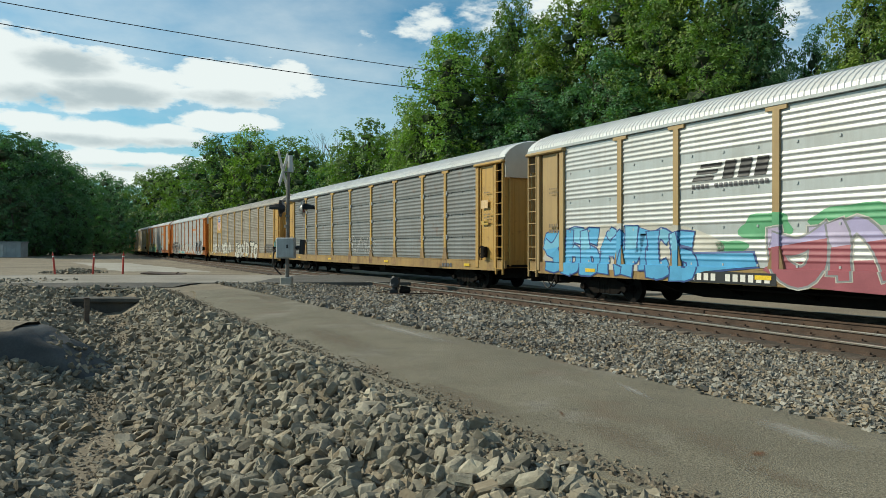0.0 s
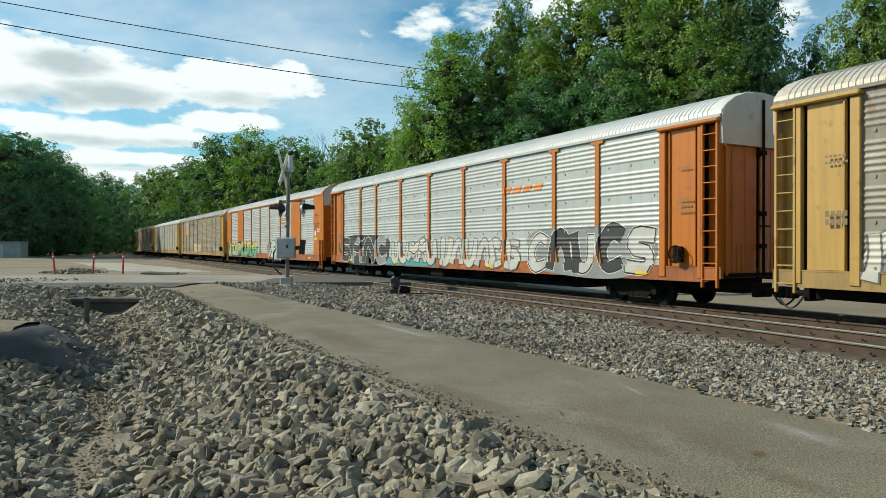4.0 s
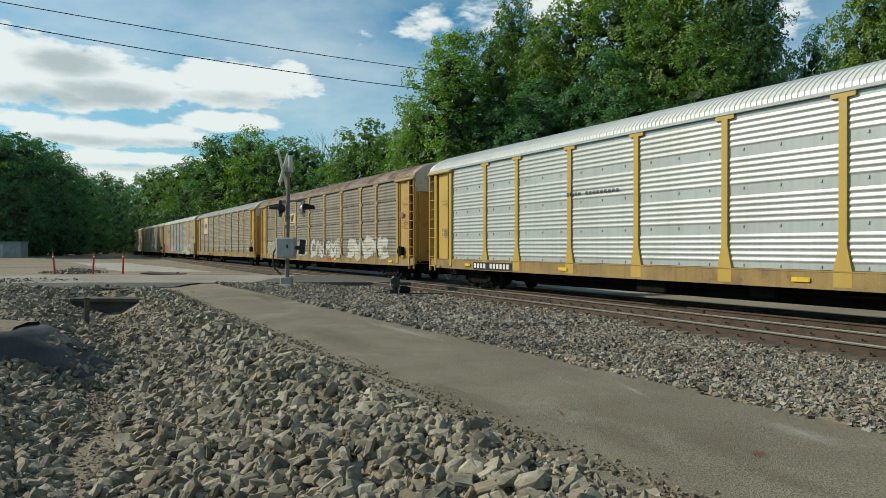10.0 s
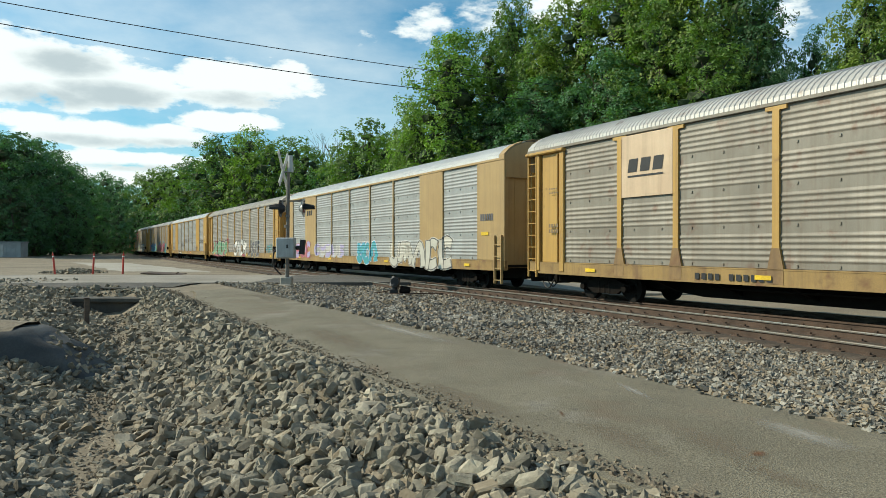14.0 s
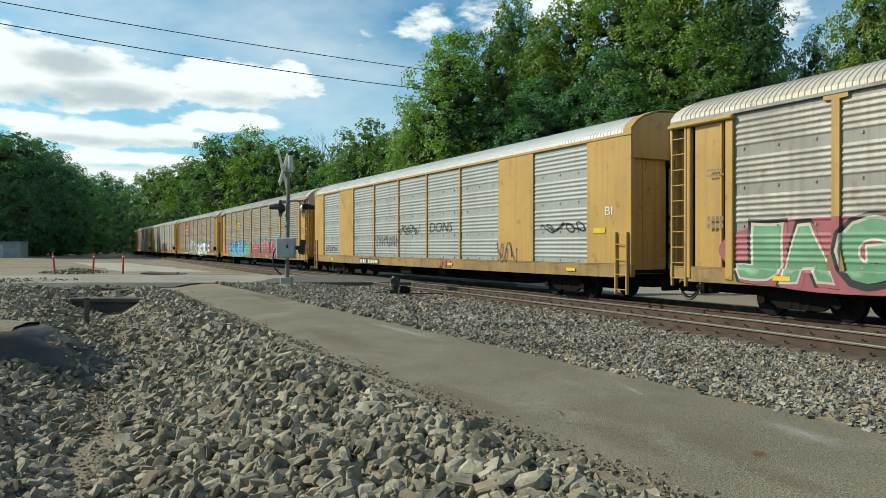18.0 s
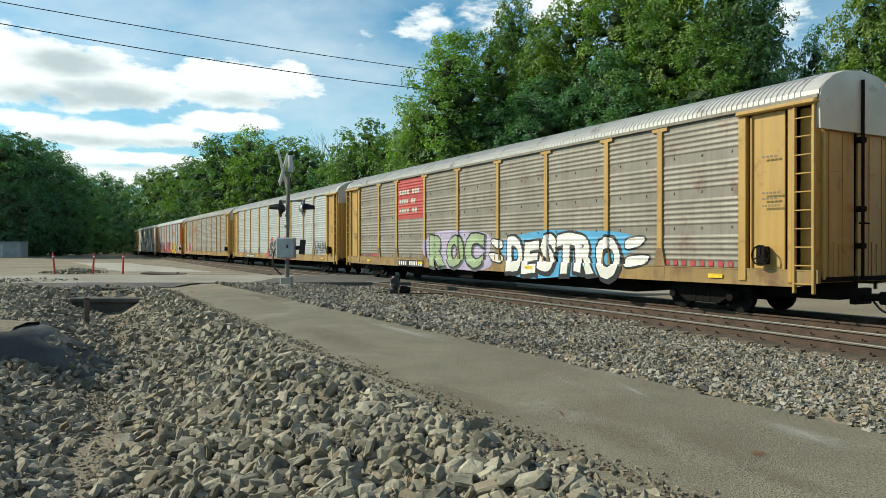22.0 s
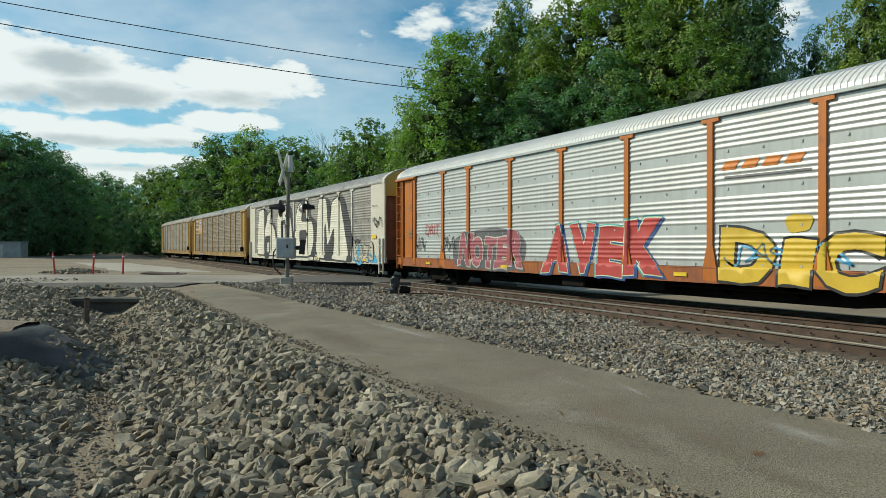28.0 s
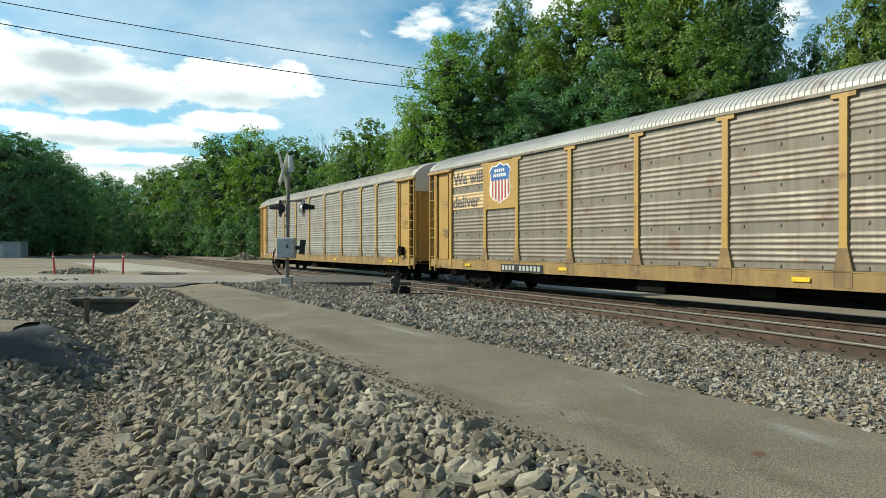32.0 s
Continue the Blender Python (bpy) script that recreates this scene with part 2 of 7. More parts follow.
for key, c in {"blue": (0.08, 0.33, 0.56), "navy": (0.025, 0.06, 0.20), "red": (0.42, 0.05, 0.045), "maroon": (0.30, 0.08, 0.10), "pink": (0.50, 0.14, 0.22), "purple": (0.36, 0.32, 0.50),
               "green": (0.10, 0.33, 0.16), "pale_green": (0.50, 0.62, 0.42), "lemon": (0.50, 0.42, 0.09), "teal": (0.06, 0.30, 0.33), "off_white": (0.47, 0.45, 0.39),
               "tan_paint": (0.55, 0.40, 0.24), "spray_orange": (0.60, 0.20, 0.04), "dark_grey": (0.10, 0.10, 0.11), "pale_grey": (0.45, 0.44, 0.42)}.items():
    M[key] = mat(key + "_spray_paint", c, 0.6, 0.0, tuple(v * 0.8 for v in c), 0.5, 1.2, 60, 0.1, 0.03)
M["sticker"] = mat("bright_yellow_sticker", (0.75, 0.50, 0.03), 0.4)
# ground
M["gravel_flat"] = mat("fine_grey_gravel", (0.225, 0.186, 0.13), 0.95, 0.0, (0.15, 0.122, 0.083), 0.5, 0.25, 22, 0.5, 0.7)
M["asphalt"] = mat("worn_grey_asphalt", (0.182, 0.160, 0.110), 0.9, 0.0, (0.144, 0.126, 0.086), 0.5, 0.9, 62, 0.75, 0.8, stain=0.75)
M["shoulder"] = mat("dark_gravelly_asphalt", (0.06, 0.054, 0.046), 0.95, 0.0, (0.1, 0.09, 0.075), 0.5, 0.9, 40, 0.4, 0.5)
M["new_asphalt"] = mat("dark_newer_asphalt", (0.095, 0.09, 0.08), 0.9, 0.0, (0.07, 0.065, 0.057), 0.5, 0.6, 60, 0.35, 0.4)
M["track_dirt"] = mat("rust_brown_track_gravel", (0.066, 0.049, 0.034), 0.95, 0.0, (0.040, 0.030, 0.022), 0.5, 1.5, 22, 0.5, 0.7)
# road kept pale: the sun's grazing glare is put into its colour
M["road"] = mat("glare_pale_worn_road", (0.27, 0.245, 0.205), 0.9, 0.0, (0.2, 0.18, 0.15), 0.5, 0.4, 60, 0.22, 0.3)
M["riprap"] = mat("broken_limestone", (0.256, 0.230, 0.172), 0.9, 0.0, (0.148, 0.133, 0.100), 0.5, 3.0, 30, 0.25, 0.5, per_piece=0.35, stain=0.25)
M["riprap_field"] = mat("broken_limestone_mass", (0.256, 0.230, 0.172), 0.9, 0.0, (0.148, 0.133, 0.100), 0.5, 3.0, 30, 0.25, 0.5, per_island=0.5, stain=0.25, warm_pieces=0.35)
M["ballast"] = mat("grey_track_ballast", (0.225, 0.212, 0.180), 0.9, 0.0, (0.140, 0.130, 0.110), 0.5, 0.8, 40, 0.25, 0.3, per_island=0.75, warm_pieces=0.7)
M["tie"] = mat("creosoted_timber", (0.075, 0.052, 0.036), 0.85, 0.0, (0.13, 0.10, 0.075), 0.5, 2.0, 30, 0.3, 0.3, per_piece=0.25, stretch=(0.3, 3, 1))
M["rail"] = mat("rusty_rail_steel", (0.085, 0.052, 0.034), 0.8, 0.1, (0.05, 0.032, 0.022), 0.5, 2.0, 40, 0.25, 0.1)
M["rail_head"] = mat("polished_rail_head", (0.40, 0.355, 0.315), 0.38, 0.85, (0.26, 0.21, 0.17), 0.5, 0.6, 40, 0.15, 0.02)
M["concrete"] = mat("stained_concrete", (0.40, 0.37, 0.32), 0.9, 0.0, (0.28, 0.26, 0.22), 0.5, 1.5, 40, 0.18, 0.2, 0.4, (0.12, 0.11, 0.09))
M["old_concrete"] = mat("dark_stained_concrete", (0.08, 0.075, 0.062), 0.9, 0.0, (0.05, 0.046, 0.04), 0.5, 1.5, 40, 0.2, 0.3, 0.5, (0.05, 0.045, 0.04))
M["shed_grey"] = mat("dull_grey_shed_metal", (0.31, 0.325, 0.325), 0.6, 0.1, (0.25, 0.26, 0.26), 0.5, 1.0, 40, 0.1, 0.05)
M["mast_grey"] = mat("weathered_mast_paint", (0.19, 0.18, 0.16), 0.65, 0.1, (0.12, 0.105, 0.09), 0.5, 2.0, 40, 0.15, 0.1, 0.4, (0.08, 0.06, 0.045), 0.3, 3.0)
M["galv"] = mat("dull_aluminium", (0.42, 0.42, 0.41), 0.5, 0.5, (0.33, 0.33, 0.32), 0.5, 2.0, 40, 0.1, 0.05)
M["alu_box"] = mat("grey_painted_box", (0.40, 0.42, 0.42), 0.5, 0.2, (0.33, 0.34, 0.34), 0.5, 2.0, 40, 0.1, 0.03, 0.25)
M["stake_red"] = mat("faded_red_plastic", (0.50, 0.06, 0.04), 0.5, 0.0, (0.40, 0.05, 0.04), 0.5, 3.0, 40, 0.1, 0.03)
M["bark"] = mat("grey_brown_bark", (0.10, 0.08, 0.06), 0.95, 0.0, (0.06, 0.048, 0.036), 0.5, 2.0, 14, 0.4, 0.6, stretch=(3, 3, 0.6))
M["lens_red"] = mat("dark_red_lens", (0.16, 0.012, 0.01), 0.15)
M["rubber"] = mat("black_rubber", (0.02, 0.02, 0.021), 0.6)
# third leaf tone, darker and bluer: hill haze and low shade painted in
M["leaf"] = [mat("leaf_" + n, a, 0.5, 0.0, b, 0.5, 0.30, 6, 0.15, 0.0, per_island=0.32, per_piece=0.18, translucent=(1.05, 1.35, 0.45), spec=0.3)
             for n, a, b in (("mid_green", (0.142, 0.230, 0.055), (0.102, 0.172, 0.044)), ("light_green", (0.182, 0.290, 0.060), (0.134, 0.220, 0.050)),
                             ("haze_shade_green", (0.098, 0.200, 0.092), (0.076, 0.160, 0.078)), ("yellow_green", (0.205, 0.282, 0.062), (0.150, 0.210, 0.050)))]
# colour of the lumps inside crowns: the shade between leaves, painted dark
M["core_shade"] = mat("dark_crown_core_shade", (0.050, 0.078, 0.030), 0.95, 0.0, (0.032, 0.052, 0.022), 0.5, 1.5, 8, 0.4, 0.6)


# ---- mesh helpers ----
def mesh_of(bm, name, smooth=False):
    me = bpy.data.meshes.new(name)
    bm.normal_update()
    bm.to_mesh(me)
    bm.free()
    if smooth:
        for p in me.polygons:
            p.use_smooth = True
    return me


def hang(name, me, material, parent=None, m=None, label=""):
    """One object on a shared mesh, with its own material, under parent."""
    if not me.materials:
        me.materials.append(material)
    ob = new(name, me)
    if me.materials[0] != material:
        ob.material_slots[0].link = "OBJECT"
        ob.material_slots[0].material = material
    if parent is not None:
        ob.parent = parent
    if m is not None:
        ob.matrix_basis = m
    if label:
        ob["label"] = label
    return ob


def part(name, bm, material, parent, label="", m=None, smooth=False):
    return hang(name, mesh_of(bm, name, smooth), material, parent, m, label)


def box(bm, x0, x1, y0, y1, z0, z1, bevel=0.0):
    got = bmesh.ops.create_cube(bm, size=1.0, matrix=Matrix.Translation(((x0 + x1) / 2, (y0 + y1) / 2, (z0 + z1) / 2)) @ Matrix.Diagonal((x1 - x0, y1 - y0, z1 - z0, 1)))
    if bevel:
        edges = {e for v in got["verts"] for e in v.link_edges}
        bmesh.ops.bevel(bm, geom=list(edges), offset=bevel, segments=1, affect="EDGES")
    return bm


def rod(bm, a, b, r, r2=None, seg=8):
    a, b = Vector(a), Vector(b)
    d = b - a
    q = d.to_track_quat("Z", "Y").to_matrix().to_4x4()
    bmesh.ops.create_cone(bm, cap_ends=True, segments=seg, radius1=r, radius2=r if r2 is None else r2, depth=d.length, matrix=Matrix.Translation((a + b) / 2) @ q)
    return bm


def tube(bm, pts, r, seg=6):
    """A bent round bar through pts, one closed skin."""
    prev = None
    for i, p in enumerate(pts):
        d = (Vector(pts[min(i + 1, len(pts) - 1)]) - Vector(pts[max(i - 1, 0)])).normalized()
        q = d.to_track_quat("Z", "Y").to_matrix()
        ring = [bm.verts.new(Vector(p) + q @ Vector((r * math.cos(k * math.tau / seg), r * math.sin(k * math.tau / seg), 0))) for k in range(seg)]
        if prev:
            for k in range(seg):
                bm.faces.new((prev[k], prev[(k + 1) % seg], ring[(k + 1) % seg], ring[k]))
        else:
            bm.faces.new(ring[::-1])
        prev = ring
    bm.faces.new(prev)
    return bm


def prism(bm, pts, axis_to):
    """A closed outline pts (3D), swept by the vector axis_to."""
    v0 = [bm.verts.new(p) for p in pts]
    v1 = [bm.verts.new(Vector(p) + Vector(axis_to)) for p in pts]
    n = len(pts)
    bm.faces.new(v0[::-1])
    bm.faces.new(v1)
    for i in range(n):
        bm.faces.new((v0[i], v0[(i + 1) % n], v1[(i + 1) % n], v1[i]))
    bmesh.ops.recalc_face_normals(bm, faces=bm.faces[:])
    return bm


def empty(name, m=None):
    ob = new(name)
    ob.empty_display_size = 0.3
    if m is not None:
        ob.matrix_basis = m
    return ob


def text_mesh(text, size, width=None, depth=0.004, bold=0.0, shear=0.0):
    """Letters lying in the yz plane and read from the -x side: they run towards -y. Origin: lower left corner of the writing."""
    cu = bpy.data.curves.new("letters", "FONT")
    cu.body, cu.size, cu.extrude, cu.offset, cu.shear = text, 1.0, 0.0, bold, shear
    cu.resolution_u = 3
    ob = bpy.data.objects.new("letters", cu)
    me = bpy.data.meshes.new_from_object(ob)
    bpy.data.objects.remove(ob)
    bpy.data.curves.remove(cu)
    n = len(me.vertices)
    co = np.empty(n * 3)
    me.vertices.foreach_get("co", co)
    co = co.reshape(-1, 3)
    lo, hi = co.min(0), co.max(0)
    k = size / (hi[1] - lo[1])
    kx = k if width is None else width / (hi[0] - lo[0])
    out = np.zeros_like(co)
    out[:, 1] = -(co[:, 0] - lo[0]) * kx
    out[:, 2] = (co[:, 1] - lo[1]) * k
    me.vertices.foreach_set("co", out.ravel())
    me.update()
    bm = bmesh.new()
    bm.from_mesh(me)
    bmesh.ops.recalc_face_normals(bm, faces=bm.faces[:])
    if depth == 0:
        bm.to_mesh(me)
        bm.free()
        return me
    ext = bmesh.ops.extrude_face_region(bm, geom=bm.faces[:])
    for v in ext["geom"]:
        if isinstance(v, bmesh.types.BMVert):
            v.co.x -= depth
    bmesh.ops.recalc_face_normals(bm, faces=bm.faces[:])
    bm.to_mesh(me)
    bm.free()
    return me


# ---- ground ----
PATH_X0, PATH_X1, PATH_Z = 3.35, 6.3, 0.30
RX, RY = math.cos(radians(YAW)), -math.sin(radians(YAW))     # the way of the crossing road
ROAD_C = (17.3, 31.6)
ROAD_HALF = 4.3


def road_uv(x, y):
    dx, dy = x - ROAD_C[0], y - ROAD_C[1]
    return dx * RX + dy * RY, -dx * RY + dy * RX


def step(a, b, v):
    t = min(1.0, max(0.0, (v - a) / (b - a)))
    return t * t * (3 - 2 * t)


def ditch_x(y):
    return 0.1 + 1.5 * step(4, 26, y)


def ground_z(x, y):
    """Height of the bare ground."""
    # cross-section along the track
    if x < PATH_X1:
        z = PATH_Z - 0.02
        if x < PATH_X0:
            d = x - ditch_x(y)
            right = PATH_X0 - ditch_x(y)
            ditch = -0.62 + (PATH_Z + 0.62) * step(0.15, right, d) if d > 0 else -0.62 + 0.75 * step(0.1, 2.6, -d)
            z = min(z, ditch) * step(0.8, 4.2, y) + 0.2 * (1 - step(0.8, 4.2, y))
            z += 0.18 * step(3, 12, -d)
    else:
        z = PATH_Z + 0.015 - 0.11 * step(PATH_X1 + 0.5, 10.5, x)
    if x > 17.0:
        z = 0.2 - 0.5 * step(17.0, 19.5, x) + 0.1 * step(21.5, 40, x)
    # the road's bank
    u, v = road_uv(x, y)
    road = PATH_Z - 0.5 * step(2, 8, u)
    near = step(-10.4, -7.4, v) if x < PATH_X0 - 0.4 else step(-ROAD_HALF - 0.5, -ROAD_HALF - 0.1, v) if x > 7.6 else step(-ROAD_HALF - 2.0, -ROAD_HALF, v)
    z = z * (1 - near) + (road - 0.03) * near if v < ROAD_HALF + 1 else z
    if v >= ROAD_HALF + 1:
        f = step(ROAD_HALF + 1, ROAD_HALF + 6, v)
        far = PATH_Z - 0.04 - 0.1 * step(8.0, 12.0, x) + 0.45 * step(60, 140, y) * step(10, -10, x)
        z = (road - 0.03) * (1 - f) + far * f
    # track beds
    if 10.2 < x < 17.4 and y < 160:
        f = step(10.2, 10.9, x) * step(17.4, 16.9, x)
        z = z * (1 - f) + (RAIL_Z - 0.23) * f
    return z


def axis_steps(edges):
    out = []
    for a, b, st in edges:
        n = max(1, round((b - a) / st))
        out += [a + (b - a) * i / n for i in range(n)]
    return out + [edges[-1][1]]


def build_ground():
    xs = axis_steps([(-2500, -400, 700), (-400, -60, 60), (-60, -14, 4), (-14, 22, 0.4), (22, 60, 3), (60, 400, 60), (400, 2500, 700)])
    ys = axis_steps([(-2500, -300, 700), (-300, -20, 40), (-20, 0, 2), (0, 46, 0.5), (46, 160, 4), (160, 500, 40), (500, 2800, 600)])
    verts = []
    for y in ys:
        for x in xs:
            far = max(abs(x), abs(y)) > 300
            verts.append((x, y, -0.2 if far else ground_z(x, y) + 0.02 * noise.noise((x * 0.7, y * 0.7, 3.0))))
    n = len(xs)
    faces = [(j * n + i, j * n + i + 1, (j + 1) * n + i + 1, (j + 1) * n + i) for j in range(len(ys) - 1) for i in range(n - 1)]
    me = bpy.data.meshes.new("ground")
    me.from_pydata(verts, [], faces)
    for p in me.polygons:
        p.use_smooth = True
    tagged(hang("ground", me, M["gravel_flat"]), "grey-brown gravelly dirt ground around the tracks and road", "ground", kind="structure")


def strip(name, outline_pairs, thick, material, label, category):
    """A slab along pairs of left and right points (x, y, z)."""
    bm = bmesh.new()
    top, low = [], []
    for a, b in outline_pairs:
        row = [Vector(a).lerp(Vector(b), i / 6) for i in range(7)]
        for i, p in enumerate(row):
            p.z += 0.03 * math.sin(math.pi * i / 6)
        top.append([bm.verts.new(p) for p in row])
        low.append([bm.verts.new(p - Vector((0, 0, thick))) for p in (row[0], row[-1])])
    for r0, r1, l0, l1 in zip(top, top[1:], low, low[1:]):
        for i in range(6):
            bm.faces.new((r0[i], r0[i + 1], r1[i + 1], r1[i]))
        bm.faces.new((l0[0], r0[0], r1[0], l1[0]))
        bm.faces.new((r0[6], l0[1], l1[1], r1[6]))
    bmesh.ops.recalc_face_normals(bm, faces=bm.faces[:])
    ob = part(name, bm, material, None)
    return tagged(ob, label, category, kind="structure")


build_ground()


def build_roads():
    rng = random.Random(4)
    pairs = []
    for i in range(110):
        y = -12 + i * 0.36
        w0, w1 = rng.uniform(-0.08, 0.08), rng.uniform(-0.10, 0.10)
        flare = 1.3 * step(21, 27, y)
        pairs.append(((PATH_X0 + w0 + 0.9 * step(20, 27, y), y, PATH_Z + 0.03), (PATH_X1 + w1 + flare, y, PATH_Z + 0.03 - 0.06 * step(22, 27, y))))
    strip("road_path", pairs, 0.12, M["asphalt"], "worn grey asphalt path beside the tracks, scuffed and stained", "path")
    pairs = []
    for i in range(60):
        u = -70 + i * 1.0
        z = PATH_Z + 0.005
        pts = [(ROAD_C[0] + u * RX - v * RY, ROAD_C[1] + u * RY + v * RX, z) for v in (-ROAD_HALF - 3.5 + rng.uniform(-0.3, 0.3), -ROAD_HALF + 0.2)]
        pairs.append((pts[0], pts[1]))
    strip("road_shoulder", pairs, 0.05, M["shoulder"], "dark gravelly asphalt shoulder along the road", "road shoulder")
    pairs = []
    for i in range(140):
        u = -95 + i * 1.0
        z = PATH_Z + 0.02 + 0.015 * step(-9, -5, u) - 0.5 * step(2, 8, u)
        e = rng.uniform(-0.12, 0.12)
        pts = [(ROAD_C[0] + u * RX - v * RY, ROAD_C[1] + u * RY + v * RX, z) for v in (-ROAD_HALF + e, ROAD_HALF - e)]
        pairs.append((pts[0], pts[1]))
    strip("road", pairs, 0.34, M["road"], "worn asphalt road over the level crossing, sun glare in its pale colour", "road")


    pairs = []
    for i in range(34):
        u = -8.6 + i * 0.36
        z = PATH_Z + 0.02 + 0.03 * step(-9, -5, u) - 0.5 * step(2, 8, u)
        pts = [(ROAD_C[0] + u * RX - v * RY, ROAD_C[1] + u * RY + v * RX, z) for v in (-ROAD_HALF - 0.25, ROAD_HALF - 0.1)]
        pairs.append((pts[0], pts[1]))
    strip("crossing_apron", pairs, 0.30, M["new_asphalt"], "dark newer asphalt apron at the level crossing", "asphalt apron")


build_roads()


# ---- tracks ----
def build_tracks():
    head = [(-0.035, 0.0), (0.035, 0.0), (0.037, -0.012), (0.036, -0.036), (-0.036, -0.036), (-0.037, -0.012)]
    web = [(-0.034, -0.036), (-0.009, -0.055), (-0.009, -0.14), (-0.07, -0.158), (-0.07, -0.172), (0.07, -0.172), (0.07, -0.158), (0.009, -0.14), (0.009, -0.055), (0.034, -0.036)]
    ss = [-60, -40, -20, -10] + [-5 + 2.5 * i for i in range(16)] + [40, 45, 60, 75, 90, 105, 120, 130] + [140 + 8 * i for i in range(24)]
    for lie, shiny, label in ((lambda s: 0.0, True, "rust-brown steel rails on creosoted ties under the train"), (siding_offset, True, "empty siding with polished rails on creosoted ties")):
        base = tagged(empty("railway_track"), label, "railway track", "railway tracks")
        for g in (-0.7535, 0.7535):
            for name, prof, material in (("rail", web, M["rail"]), ("rail_head", head, M["rail_head"] if lie is siding_offset else M["rail"])):
                bm = bmesh.new()
                prev = None
                for s in ss:
                    ring = []
                    for px, pz in prof:
                        x, y, a = on_track(s, lie(s) + g + px)
                        ring.append(bm.verts.new((x, y, RAIL_Z + pz)))
                    if prev:
                        for i in range(len(prof)):
                            bm.faces.new((prev[i], prev[(i + 1) % len(prof)], ring[(i + 1) % len(prof)], ring[i]))
                    prev = ring
                bmesh.ops.recalc_face_normals(bm, faces=bm.faces[:])
                part(name, bm, material, base)
        bm = box(bmesh.new(), -1.3, 1.3, -0.115, 0.115, RAIL_Z - 0.35, RAIL_Z - 0.172, 0.012)
        tie = mesh_of(bm, "tie")
        plate = mesh_of(box(box(bmesh.new(), -0.17, 0.17, -0.09, 0.09, -0.172, -0.150, 0.005), -0.14, -0.09, -0.03, 0.03, -0.16, -0.115), "tie_plate")
        bar = mesh_of(box(bmesh.new(), -0.045, 0.045, -0.45, 0.45, -0.145, -0.05, 0.01), "joint_bar")
        rng = random.Random(8)
        for i in range(130):
            s = -4 + i * 0.53
            x, y, a = on_track(s, lie(s))
            hang("tie", tie, M["tie"], base, pose(x + rng.uniform(-0.04, 0.04), y, 0, 0, 0, rng.uniform(-1, 1)))
            if i < 62:
                for g in (-0.7535, 0.7535):
                    hang("tie_plate", plate, M["rail"], base, pose(x + g, y, RAIL_Z + 0.003))
        for s, g in ((13.0, -1), (18.4, 1), (26.0, -1), (31.0, 1)):
            x, y, a = on_track(s, lie(s) + g * 0.7535)
            hang("joint_bar", bar, M["rail"], base, pose(x, y, RAIL_Z))


build_tracks()


def build_beds():
    for lie in (lambda s: 0.0, siding_offset):
        bm = bmesh.new()
        prev = None
        for i in range(90):
            s = -30 + i * 2.5
            row = []
            for j in range(9):
                x, y, a = on_track(s, lie(s) - 1.42 + j * 0.355)
                row.append(bm.verts.new((x, y, RAIL_Z + (-0.165 if 0 < j < 8 else -0.28) + (0.0 if lie is siding_offset else -0.01) + 0.02 * noise.noise((x * 2, y * 2, 5)))))
            if prev:
                for j in range(8):
                    bm.faces.new((prev[j], prev[j + 1], row[j + 1], row[j]))
            prev = row
        bmesh.ops.recalc_face_normals(bm, faces=bm.faces[:])
        tagged(part("track_bed", bm, M["track_dirt"], None, smooth=True), "rust-brown stained gravel between the rails", "track bed", kind="structure")


build_beds()


# ---- the train ----
CAR_PITCH = 28.55
SIDE = 1.50            # half width of a car
HALF = 13.58           # half length of a car's body
EAVE, SILL_TOP, SILL_LOW, CROWN = 5.06, 1.45, 1.06, 5.79


def cars_gone(t):
    """How many car lengths the train has moved since the start; it slows a little."""
    return 0.5844 * t - 0.000927 * t * t


def car_s(k, t):
    return 19.98 - CAR_PITCH / 2 + CAR_PITCH * (k - cars_gone(t))


@functools.lru_cache(None)
def panel_mesh(width, style):
    """One bay of the screen: a ribbed steel sheet, its outer face towards -x, centred on y = 0."""
    z0, z1 = SILL_TOP + 0.01, EAVE - 0.04
    prof = [(-SIDE + 0.075, z0)]
    groups = 4
    gh = (z1 - z0) / groups
    ribs = 5
    for g in range(groups):
        base = z0 + g * gh
        pitch = gh * (0.75 if style == "wide" else 0.87) / ribs
        start = base + gh * (0.14 if style == "wide" else 0.06)
        for r in range(ribs):
            a = start + r * pitch
            prof += [(-SIDE + 0.075 - (0.019 if style == "wide" else 0.017) * q, a + pitch * p) for p, q in ((0.0, 0.0), (0.14, 0.26), (0.28, 0.80), (0.40, 1.0), (0.54, 0.84), (0.72, 0.30), (0.9, 0.0))]
        if style == "dense":
            prof += [(-SIDE + 0.075, base + gh * 0.950), (-SIDE + 0.118, base + gh * 0.952), (-SIDE + 0.118, base + gh * 0.988), (-SIDE + 0.075, base + gh * 0.99)]
    prof.append((-SIDE + 0.075, z1))
    prof += [(-SIDE + 0.12, z1), (-SIDE + 0.12, z0)]
    bm = prism(bmesh.new(), [(x, -width / 2, z) for x, z in prof], (0, width, 0))
    # bolt heads along the plain bands
    n = max(2, round(width / 0.95))
    for g in range(groups):
        for i in range(n):
            y, z = -width / 2 + width * (i + 0.5) / n, z0 + (g + 0.07) * gh if style == "wide" else z0 + (g + 0.965) * gh
            box(bm, -SIDE + 0.052, -SIDE + 0.08, y - 0.022, y + 0.022, z - 0.028, z + 0.028)
    return mesh_of(bm, "side_panel")


